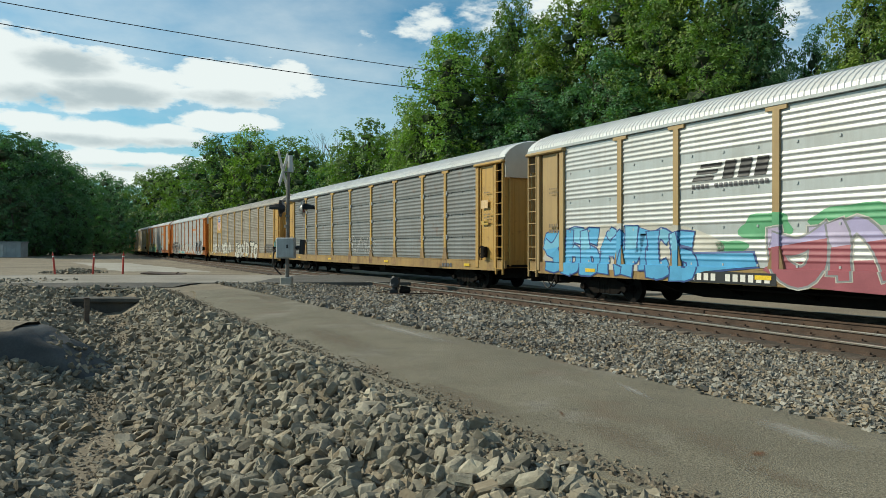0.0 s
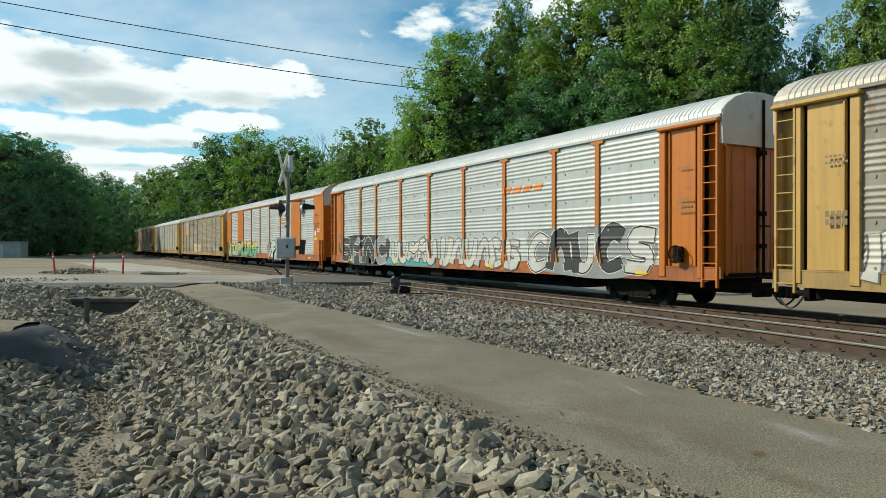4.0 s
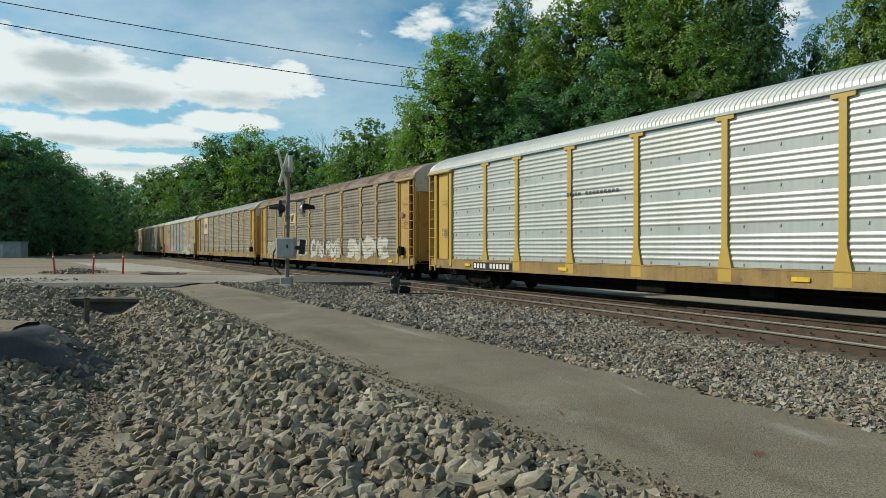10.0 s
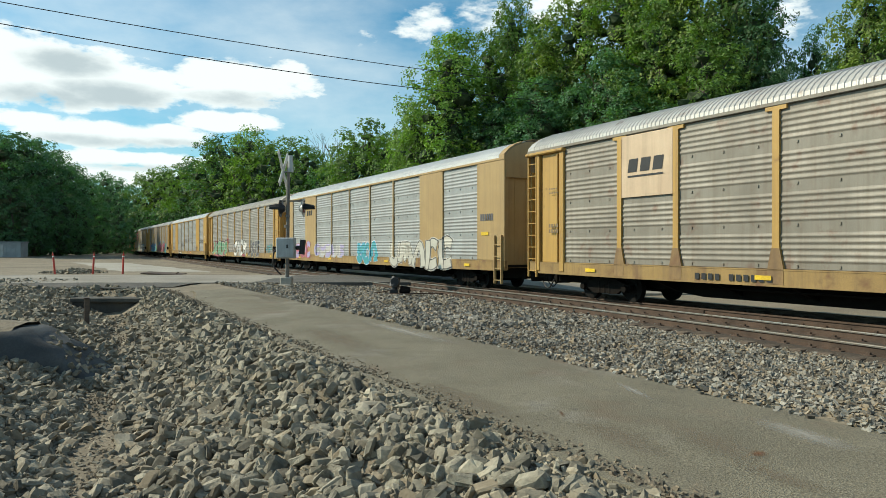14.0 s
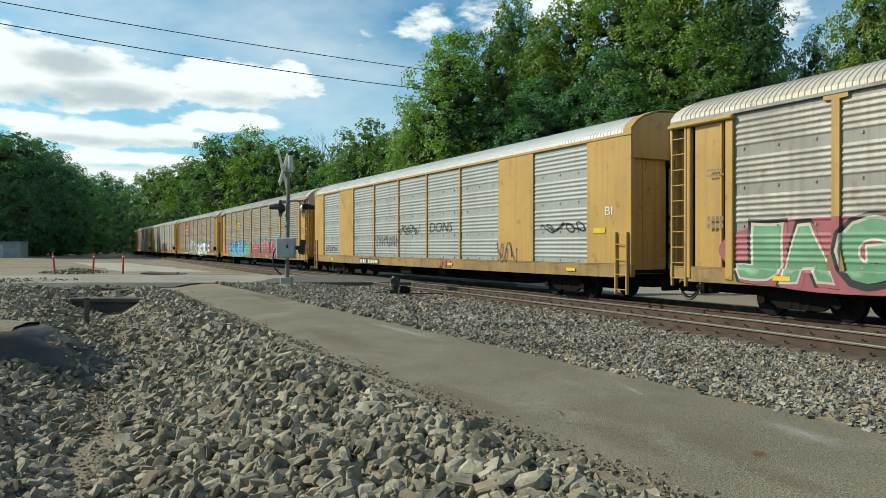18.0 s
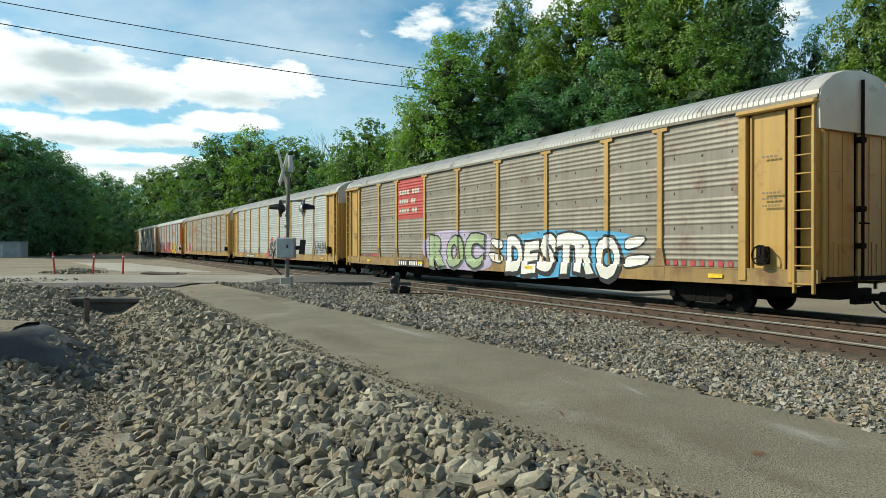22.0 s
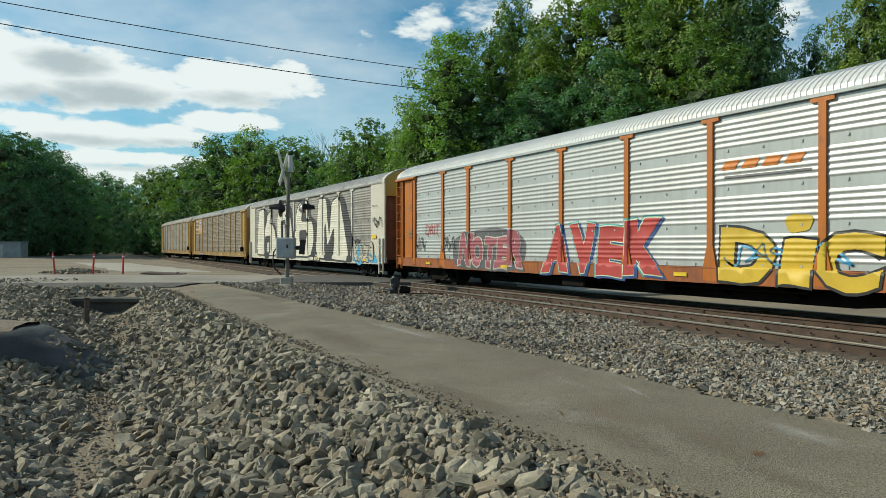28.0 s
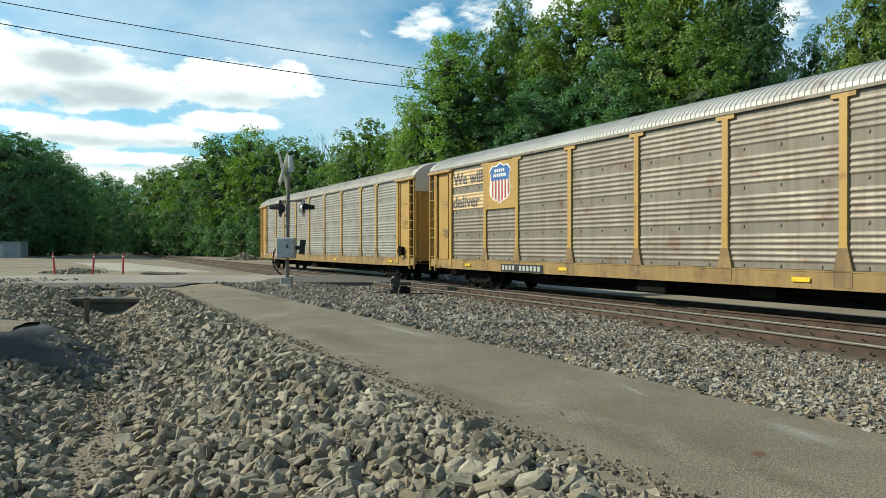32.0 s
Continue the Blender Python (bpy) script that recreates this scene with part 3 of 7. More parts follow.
@functools.lru_cache(None)
def post_mesh(kind):
    bm = bmesh.new()
    w = 0.085
    if kind == "flared":
        pts = [(-0.19, SILL_LOW + 0.06), (-0.19, SILL_TOP + 0.02), (-w, SILL_TOP + 0.52), (-w, EAVE - 0.13), (-0.26, EAVE - 0.12), (-0.26, EAVE - 0.03),
               (0.26, EAVE - 0.03), (0.26, EAVE - 0.12), (w, EAVE - 0.13), (w, SILL_TOP + 0.52), (0.19, SILL_TOP + 0.02), (0.19, SILL_LOW + 0.06)]
    else:
        pts = [(-w, SILL_TOP - 0.02), (-w, EAVE - 0.03), (w, EAVE - 0.03), (w, SILL_TOP - 0.02)]
    prism(bm, [(-SIDE + 0.013, y, z) for y, z in pts], (0.08, 0, 0))
    return mesh_of(bm, "post")


@functools.lru_cache(None)
def post_foot_mesh():
    """The flared foot plate welded over a post's lower end."""
    pts = [(-0.196, SILL_LOW + 0.055), (-0.196, SILL_TOP + 0.02), (-0.10, SILL_TOP + 0.46), (0.10, SILL_TOP + 0.46), (0.196, SILL_TOP + 0.02), (0.196, SILL_LOW + 0.055)]
    return mesh_of(prism(bmesh.new(), [(-SIDE + 0.008, y, z) for y, z in pts], (0.02, 0, 0)), "post_foot")


@functools.lru_cache(None)
def tab_mesh():
    """A bolted hinge tab that joins two sheets beside a post."""
    bm = box(bmesh.new(), -SIDE + 0.02, -SIDE + 0.06, -0.05, 0.05, -0.085, 0.085, 0.008)
    for z in (-0.04, 0.04):
        rod(bm, (-SIDE + 0.005, 0, z), (-SIDE + 0.025, 0, z), 0.02, seg=6)
    return mesh_of(bm, "hinge_tab")


@functools.lru_cache(None)
def plate_mesh(width):
    """A flat side plate with folded edges."""
    bm = box(bmesh.new(), -SIDE + 0.01, -SIDE + 0.10, -width / 2, width / 2, SILL_TOP + 0.005, EAVE - 0.035, 0.01)
    return mesh_of(bm, "side_plate")


@functools.lru_cache(None)
def roof_mesh():
    arc = [(-SIDE + 0.02, EAVE), (-SIDE + 0.03, EAVE + 0.15), (-1.32, EAVE + 0.31), (-1.05, EAVE + 0.49), (-0.7, EAVE + 0.62), (-0.35, EAVE + 0.70), (0, CROWN - 0.02), (1.05, EAVE + 0.49), (SIDE - 0.02, EAVE)]
    rows = []
    pitch = 0.145
    n = int(2 * (HALF - 0.3) / pitch)
    start = -n * pitch / 2
    for i in range(n):
        a = start + i * pitch
        rows += [(a, 0.0), (a + 0.075, 0.0), (a + 0.092, 0.021), (a + 0.125, 0.021)]
    rows.append((start + n * pitch, 0.0))
    rows = [(-HALF, -1.5), (-HALF + 0.12, 0.0)] + rows + [(HALF - 0.12, 0.0), (HALF, -1.5)]
    bm = bmesh.new()
    prev = None
    for y, lift in rows:
        k = 1.0 if lift >= 0 else 1 + lift * 0.038
        ring = []
        for x, z in arc:
            d = Vector((x * 0.5, 0, z - 4.4)).normalized() * max(0.0, lift)
            ring.append(bm.verts.new((x * (1 if lift >= 0 else 1 + lift * 0.004) + d.x, y, EAVE + (z - EAVE) * k + d.z)))
        if prev:
            for i in range(len(arc) - 1):
                bm.faces.new((prev[i], prev[i + 1], ring[i + 1], ring[i]))
        else:
            bm.faces.new(ring)
        prev = ring
    bm.faces.new(prev[::-1])
    bmesh.ops.recalc_face_normals(bm, faces=bm.faces[:])
    return mesh_of(bm, "roof")


@functools.lru_cache(None)
def eave_mesh():
    bm = box(bmesh.new(), -SIDE - 0.005, -SIDE + 0.09, -HALF, HALF, EAVE - 0.03, EAVE + 0.055, 0.01)
    return mesh_of(bm, "eave_rail")


@functools.lru_cache(None)
def sill_mesh():
    bm = bmesh.new()
    q = -SIDE + 0.016
    prism(bm, [(q, -HALF, SILL_TOP - 0.03), (q, -HALF, SILL_LOW + 0.12), (q, -HALF + 0.5, SILL_LOW + 0.02), (q, -9.0, SILL_LOW), (q, 9.0, SILL_LOW), (q, HALF - 0.5, SILL_LOW + 0.02),
               (q, HALF, SILL_LOW + 0.12), (q, HALF, SILL_TOP - 0.03)], (0.10, 0, 0))
    box(bm, q - 0.008, q + 0.12, -HALF, HALF, SILL_TOP - 0.035, SILL_TOP, 0.004)
    return mesh_of(bm, "side_sill")


@functools.lru_cache(None)
def end_plate_meshes():
    """The flat corner plate by an end, its folds, its rounded header and the post behind the ladder."""
    sizes = (("end_plate", (-SIDE + 0.05, -SIDE + 0.10, -0.64, 0.20, SILL_TOP, EAVE - 0.145, 0.01)),
             ("corner_post", (-SIDE - 0.015, -SIDE + 0.12, 0.30, 0.42, SILL_LOW + 0.1, EAVE - 0.145, 0.015)),
             ("corner_post", (-SIDE - 0.015, -SIDE + 0.12, -0.95, -0.74, SILL_LOW + 0.1, EAVE - 0.145, 0.015)),
             # added black sheet behind the gaps, standing in for their shade
             ("jamb", (-SIDE + 0.125, -SIDE + 0.16, -0.80, 0.40, SILL_TOP - 0.1, EAVE - 0.15, 0.0)),
             ("fold", (-SIDE + 0.0, -SIDE + 0.06, -0.64, -0.59, SILL_TOP, EAVE - 0.2, 0.01)),
             ("header", (-SIDE - 0.10, -SIDE + 0.10, -0.98, 0.98, EAVE - 0.14, EAVE - 0.035, 0.03)),
             ("ladder_post", (-SIDE + 0.25, -SIDE + 0.33, 0.42, 0.95, SILL_TOP - 0.2, EAVE - 0.15, 0.01)))
    return [(name, mesh_of(box(bmesh.new(), *s), name)) for name, s in sizes]


@functools.lru_cache(None)
def ladder_mesh():
    bm = bmesh.new()
    for y in (-0.22, 0.22):
        box(bm, -SIDE - 0.03, -SIDE + 0.05, y - 0.03, y + 0.03, 0.95, EAVE - 0.12, 0.008)
    return mesh_of(bm, "ladder")


@functools.lru_cache(None)
def rung_mesh():
    return mesh_of(rod(bmesh.new(), (-SIDE - 0.01, -0.21, 0), (-SIDE - 0.01, 0.21, 0), 0.016, seg=6), "rung")


@functools.lru_cache(None)
def end_door_meshes():
    """Leaf, inner leaf and lock bar of the folding end doors, outer face towards -y."""
    bm = box(bmesh.new(), -1.42, -0.07, -0.02, 0.04, 1.18, 4.42, 0.01)
    for z in (1.75, 2.9, 3.55):
        box(bm, -1.38, -0.10, -0.032, -0.018, z, z + 0.035)
    for x in (-0.98, -0.50):
        box(bm, x, x + 0.03, -0.035, -0.018, 1.25, 4.36)
    for a, b, c, d in ((-0.80, -0.58, 1.30, 1.34), (-0.80, -0.58, 2.0, 2.04), (-0.80, -0.76, 1.34, 2.0), (-0.62, -0.58, 1.34, 2.0)):
        box(bm, a, b, -0.036, -0.018, c, d)
    leaf = mesh_of(bm, "end_door")
    bm = rod(bmesh.new(), (0, -0.17, 1.25), (0, -0.17, 5.55), 0.035, seg=8)
    for z in (1.9, 2.7, 4.2):
        box(bm, -0.10, 0.10, -0.20, -0.03, z, z + 0.12, 0.01)
    rod(bm, (-0.18, -0.2, 2.45), (0.18, -0.2, 2.45), 0.02, seg=6)
    lock = mesh_of(bm, "lock_bar")
    post = mesh_of(box(bmesh.new(), -1.46, -1.30, -0.10, 0.05, 1.1, EAVE + 0.1, 0.03), "end_post")
    return leaf, lock, post


@functools.lru_cache(None)
def frame_meshes():
    bm = bmesh.new()
    prism(bm, [(-0.38, -13.3, 1.2), (-0.38, -13.3, 0.78), (-0.38, -8.4, 0.74), (-0.38, -7.2, 0.62), (-0.38, 7.2, 0.62), (-0.38, 8.4, 0.74), (-0.38, 13.3, 0.78), (-0.38, 13.3, 1.2)], (0.76, 0, 0))
    for i in range(9):
        y = -8 + i * 2.0
        prism(bm, [(-1.42, y, 1.2), (-1.42, y, 1.08), (-0.4, y, 0.72), (0.4, y, 0.72), (1.42, y, 1.08), (1.42, y, 1.2)], (0, 0.09, 0))
    rod(bm, (-0.95, -6.5, 0.92), (-0.95, 6.5, 0.92), 0.03, seg=6)
    box(bm, -1.25, -0.6, 0.6, 1.7, 0.70, 1.1, 0.04)
    box(bm, -1.2, -0.7, -2.6, -1.9, 0.78, 1.1, 0.03)
    centre = mesh_of(bm, "underframe")
    floor = mesh_of(box(bmesh.new(), -SIDE + 0.1, SIDE - 0.1, -HALF + 0.05, HALF - 0.05, 1.2, 1.3, 0.01), "floor")
    bm = bmesh.new()
    for sx in (-1, 1):
        x = sx * 1.02
        pts = [(-1.05, 0.42), (-1.05, 0.30), (-0.75, 0.30), (-0.5, 0.14), (0.5, 0.14), (0.75, 0.30), (1.05, 0.30), (1.05, 0.42), (0.75, 0.47), (0.4, 0.58), (-0.4, 0.58), (-0.75, 0.47)]
        prism(bm, [(x - 0.06, y, z + 0.06) for y, z in pts], (0.12, 0, 0))
        for y in (-0.22, 0, 0.22):
            rod(bm, (x - sx * 0.0, y, 0.22), (x, y, 0.56), 0.085, seg=8)
        for y in (-0.89, 0.89):
            rod(bm, (x + sx * 0.05, y, 0.38), (x + sx * 0.16, y, 0.38), 0.10, seg=10)
    box(bm, -1.1, 1.1, -0.18, 0.18, 0.45, 0.72, 0.03)
    box(bm, -0.25, 0.25, -0.25, 0.25, 0.7, 0.8, 0.02)
    bogie = mesh_of(bm, "bogie")
    bm = bmesh.new()
    rod(bm, (-0.95, 0, 0), (0.95, 0, 0), 0.075, seg=10)
    for sx in (-1, 1):
        rod(bm, (sx * 0.69, 0, 0), (sx * 0.715, 0, 0), 0.405, seg=28)
        rod(bm, (sx * 0.715, 0, 0), (sx * 0.82, 0, 0), 0.38, seg=28)
        rod(bm, (sx * 0.80, 0, 0), (sx * 0.86, 0, 0), 0.14, seg=12)
        for i in range(4):
            a = i * math.pi / 2
            box(bm, sx * 0.83 - 0.02, sx * 0.83 + 0.02, 0.22 * math.cos(a) - 0.03, 0.22 * math.cos(a) + 0.03, 0.22 * math.sin(a) - 0.03, 0.22 * math.sin(a) + 0.03)
    wheelset = mesh_of(bm, "wheelset")
    bm = bmesh.new()
    rod(bm, (0, 0, 0.86), (0, 0.52, 0.86), 0.075, seg=8)
    box(bm, -0.15, 0.13, 0.46, 0.70, 0.72, 0.99, 0.04)
    box(bm, -0.30, 0.30, -0.05, 0.10, 0.70, 1.05, 0.02)
    coupler = mesh_of(bm, "coupler")
    bm = bmesh.new()
    tube(bm, [(-0.35, 0.05 + 0.62 * i / 9, 0.82 - 0.30 * math.sin(math.pi * i / 9 * 0.9)) for i in range(10)], 0.024)
    hose = mesh_of(bm, "brake_hose")
    bm = bmesh.new()
    tube(bm, [(0, 0.22 * math.cos(i * math.tau / 14), 0.22 * math.sin(i * math.tau / 14)) for i in range(15)], 0.018)
    brake = mesh_of(bm, "brake_wheel")
    spoke = mesh_of(rod(bmesh.new(), (0, 0, 0), (0, 0, 0.21), 0.016, seg=5), "spoke")
    bracket = mesh_of(box(bmesh.new(), 0.0, 0.18, -0.12, 0.12, -0.2, 0.2, 0.02), "bracket")
    return centre, floor, bogie, wheelset, coupler, hose, (brake, spoke, bracket)


TURN = Matrix.Rotation(math.pi, 4, "Z")
POSTS = [-11.85, -9.2, -7.15, -4.3, -1.45, 1.45, 4.3, 7.15, 9.2, 11.85]
# openings of the cars with broad plates: left and right edges along the car
WIDE_BAYS = [(-11.73, -9.03), (-6.93, -4.21), (-4.10, -1.36), (-1.25, 1.49), (1.60, 4.34), (4.45, 7.17), (9.27, 11.97)]
ALL_WHEELS = []
CARS = []
MAKES = {}


def build_car(k, label, kind="posts", paint="yellow", panel="panel_grey", roof="roof_white", style="wide", post="flared", sill=None, doors=None, flush=False):
    car = tagged(empty("autorack_car"), label, "freight car", "cars of the train")
    CARS.append(car)
    MAKES[car] = (style, kind)
    paint_m, panel_m = M[paint], M[panel]
    sill_m = M[sill or ("sill_orange" if paint == "orange" else "sill_yellow")]
    centre, floor, bogie, wheelset, coupler, hose, brake = frame_meshes()
    hang("roof", roof_mesh(), M[roof], car)
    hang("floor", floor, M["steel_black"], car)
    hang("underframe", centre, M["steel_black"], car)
    for flip in (Matrix.Identity(4), TURN):
        hang("side_sill", sill_mesh(), sill_m, car, flip)
        hang("eave_rail", eave_mesh(), panel_m if kind == "posts" else paint_m, car, flip)
        if kind == "posts":
            for a, b in zip(POSTS, POSTS[1:]):
                hang("side_panel", panel_mesh(round(b - a - 0.02, 2), style), panel_m, car, flip @ pose(0, (a + b) / 2, 0))
            for y in POSTS[1:-1]:
                hang("post", post_mesh(post), paint_m, car, flip @ pose(0, y, 0))
                if style == "dense" and k in (1, 7) and flip is not TURN:
                    for side in (-1, 1):
                        for g in (1, 2, 3):
                            hang("hinge_tab", tab_mesh(), M["galv"], car, flip @ pose(0, y + side * 0.135, SILL_TOP + g * (EAVE - SILL_TOP - 0.05) / 4 - 0.02))
                if paint in ("yellow", "yellow_grimy", "yellow_dull") and post == "flared" and flip is not TURN:
                    hang("post_foot", post_foot_mesh(), M["post_foot"], car, flip @ pose(0, y, 0))
            for sgn in (1, -1):
                m = flip @ pose(0, sgn * 12.60, 0)
                if flush:
                    hang("side_plate", plate_mesh(1.70), paint_m, car, flip @ pose(0, sgn * 12.72, 0))
                    low_ladder(car, paint_m, flip @ pose(0, sgn * 13.25, 0))
                    continue
                place_m = m if sgn > 0 else flip @ pose(0, -12.60, 0) @ Matrix.Diagonal((1, -1, 1, 1))
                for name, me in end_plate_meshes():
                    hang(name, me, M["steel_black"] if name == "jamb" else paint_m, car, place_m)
                lad = hang("ladder", ladder_mesh(), paint_m, car, flip @ pose(0, sgn * 13.27, 0))
                for i in range(10):
                    hang("rung", rung_mesh(), paint_m, lad, pose(0, 0, 1.15 + i * 0.39))
        else:
            edges = sorted(set([-HALF, HALF] + [e for b in WIDE_BAYS for e in b]))
            for a, b in zip(edges, edges[1:]):
                if (a, b) in WIDE_BAYS:
                    hang("side_panel", panel_mesh(round(b - a, 2), style), panel_m, car, flip @ pose(0, (a + b) / 2, 0))
                else:
                    hang("side_plate", plate_mesh(round(b - a, 2)), paint_m, car, flip @ pose(0, (a + b) / 2, 0))
            for sgn in (1, -1):
                low_ladder(car, paint_m, flip @ pose(0, sgn * 13.25, 0))
    for sgn in (1, -1):
        end = Matrix.Identity(4) if sgn > 0 else TURN
        leaf, lock, corner = end_door_meshes()
        face = end @ pose(0, HALF - 0.12, 0) @ TURN
        mirror = Matrix.Diagonal((-1, 1, 1, 1))
        hang("end_door", leaf, M[doors or paint], car, face)
        hang("end_door", leaf, M["panel_slate"] if kind != "posts" and sgn < 0 else M[doors or paint], car, face @ mirror)
        hang("lock_bar", lock, M["steel_black"], car, face)
        if kind != "posts" or flush:
            hang("end_post", corner, M[doors or paint], car, face)
            hang("end_post", corner, M[doors or paint], car, face @ mirror)
        hang("end_fascia", fascia_mesh(), M["yellow_fresh"] if flush else M["roof_grey"] if paint == "orange" and kind != "posts" else M[doors or paint] if kind != "posts" else M["roof_tan"], car, end @ pose(0, HALF - 0.02, 0))
        if kind != "posts" or flush:
            hang("roof_end_band", roof_band_mesh(), paint_m, car, end @ pose(0, HALF, 0))
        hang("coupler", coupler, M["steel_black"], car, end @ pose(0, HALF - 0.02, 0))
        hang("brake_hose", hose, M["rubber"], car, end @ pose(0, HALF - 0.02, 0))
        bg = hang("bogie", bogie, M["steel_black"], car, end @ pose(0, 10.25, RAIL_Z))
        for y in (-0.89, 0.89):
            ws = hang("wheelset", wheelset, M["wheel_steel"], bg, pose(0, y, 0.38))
            ws["front"] = 1 if y * sgn < 0 else 0
            ALL_WHEELS.append((ws, y, sgn))
    if kind == "posts" and not flush:
        ring, spoke, bracket = brake
        wheel = hang("brake_wheel", ring, M["steel_black"], car, pose(-SIDE - 0.16, -12.35, 1.75))
        hang("bracket", bracket, M["steel_black"], wheel)
        for i in range(3):
            hang("spoke", spoke, M["steel_black"], wheel, pose(0, 0, 0, 120 * i, 0, 0))
    return car


def low_ladder(car, material, m):
    lad = hang("ladder", ladder_low_mesh(), material, car, m)
    for i in range(4):
        hang("rung", rung_mesh(), material, lad, pose(-0.05, 0, 0.75 + i * 0.42))


@functools.lru_cache(None)
def fascia_mesh():
    pts = [(-1.44, 4.40), (-1.46, EAVE), (-1.42, EAVE + 0.15), (-1.28, EAVE + 0.32), (-1.0, EAVE + 0.49), (-0.6, EAVE + 0.63), (0, EAVE + 0.69)]
    pts = pts + [(-x, z) for x, z in pts[-2::-1]]
    return mesh_of(prism(bmesh.new(), [(x, -0.05, z) for x, z in pts], (0, 0.09, 0)), "end_fascia")


@functools.lru_cache(None)
def roof_band_mesh():
    arc = [(-SIDE - 0.012, EAVE - 0.03), (-SIDE - 0.008, EAVE + 0.16), (-1.33, EAVE + 0.35), (-1.06, EAVE + 0.53), (-0.7, EAVE + 0.665), (-0.35, EAVE + 0.745), (0, CROWN + 0.025)]
    arc = arc + [(-x, z) for x, z in arc[-2::-1]]
    bm = bmesh.new()
    rings = [[bm.verts.new((x * k, y, EAVE + (z - EAVE) * k)) for x, z in arc] for y, k in ((-0.30, 1.0), (0.02, 1.0), (0.03, 0.96), (-0.30, 0.97))]
    for a, b in zip(rings, rings[1:]):
        for i in range(len(arc) - 1):
            bm.faces.new((a[i], a[i + 1], b[i + 1], b[i]))
    bmesh.ops.recalc_face_normals(bm, faces=bm.faces[:])
    return mesh_of(bm, "roof_end_band")


@functools.lru_cache(None)
def ladder_low_mesh():
    bm = bmesh.new()
    for y in (-0.22, 0.22):
        box(bm, -SIDE - 0.075, -SIDE + 0.02, y - 0.025, y + 0.025, 0.62, 2.35, 0.006)
    return mesh_of(bm, "ladder")


def build_train():
    A = "posts"
    rows = [
        ("silver autorack freight car with tan posts and blue graffiti", dict(paint="yellow_dull", panel="panel_bright", roof="roof_white")),
        ("slate-grey autorack freight car with tan posts", dict(paint="yellow", panel="panel_slate", roof="roof_white", style="dense")),
        ("dusty tan autorack freight car with white graffiti", dict(paint="yellow", panel="panel_tan", roof="roof_tan")),
        ("silver autorack freight car with orange ends and dark graffiti", dict(paint="orange", panel="panel_bright", roof="roof_white")),
        ("orange autorack freight car with silver ribbed panels and graffiti", dict(kind="wide", paint="orange", panel="panel_bright", roof="roof_white")),
        ("dusty tan autorack freight car with faded shield sign", dict(paint="yellow", panel="panel_tan", roof="roof_grey")),
        ("bright silver autorack freight car with yellow posts and ends", dict(paint="yellow_fresh", panel="panel_bright", roof="roof_white")),
        ("grimy brown autorack freight car with rust-stained roof", dict(paint="yellow", panel="panel_brown", roof="roof_rust", style="dense")),
        ("dusty tan autorack freight car with pale sign panel", dict(paint="yellow", panel="panel_tan", roof="roof_grey")),
        ("silver autorack freight car with broad yellow plates", dict(kind="wide", paint="yellow_dull", panel="panel_dull", roof="roof_white")),
        ("weathered grey autorack freight car with pale graffiti", dict(paint="yellow", panel="panel_grey", roof="roof_tan")),
        ("yellow autorack freight car with silver panels and black tags", dict(kind="wide", paint="yellow", panel="panel_dull", roof="roof_white")),
        ("dusty tan autorack freight car with blue and pink graffiti", dict(paint="yellow", panel="panel_tan", roof="roof_grey")),
        ("weathered grey autorack freight car with red sign panel and graffiti", dict(paint="yellow", panel="panel_tan", roof="roof_grey")),
        ("silver autorack freight car with yellow posts and red-black graffiti", dict(paint="yellow", panel="panel_bright", roof="roof_grey")),
        ("pale tan autorack freight car with brown-footed posts", dict(paint="yellow", panel="panel_grey", roof="roof_tan")),
        ("silver autorack freight car with orange posts and bright graffiti", dict(paint="orange", panel="panel_bright", roof="roof_white")),
        ("grey autorack freight car covered by huge cream block letters", dict(paint="cream", panel="panel_grey", roof="roof_grey", sill="cream", doors="door_rust", flush=True)),
        ("grimy tan autorack freight car with shield sign and slogan", dict(paint="yellow", panel="panel_brown", roof="roof_grey")),
        ("pale grey autorack freight car at the train's tail", dict(paint="yellow", panel="panel_grey", roof="roof_tan")),
    ]
    for k, (label, opts) in enumerate(rows):
        build_car(k, label, **opts)


build_train()
# ---- paint, signs and graffiti on the cars ----
def surface_lines(style):
    me = panel_mesh(2.83, style)
    z0, z1 = SILL_TOP + 0.01, EAVE - 0.04
    pts = sorted({(round(v.co.z, 4), round(v.co.x, 4)) for v in me.vertices if v.co.y < -1.41 and v.co.x < -SIDE + 0.11})
    return [p for p in pts if z0 - 0.001 <= p[0] <= z1 + 0.001]


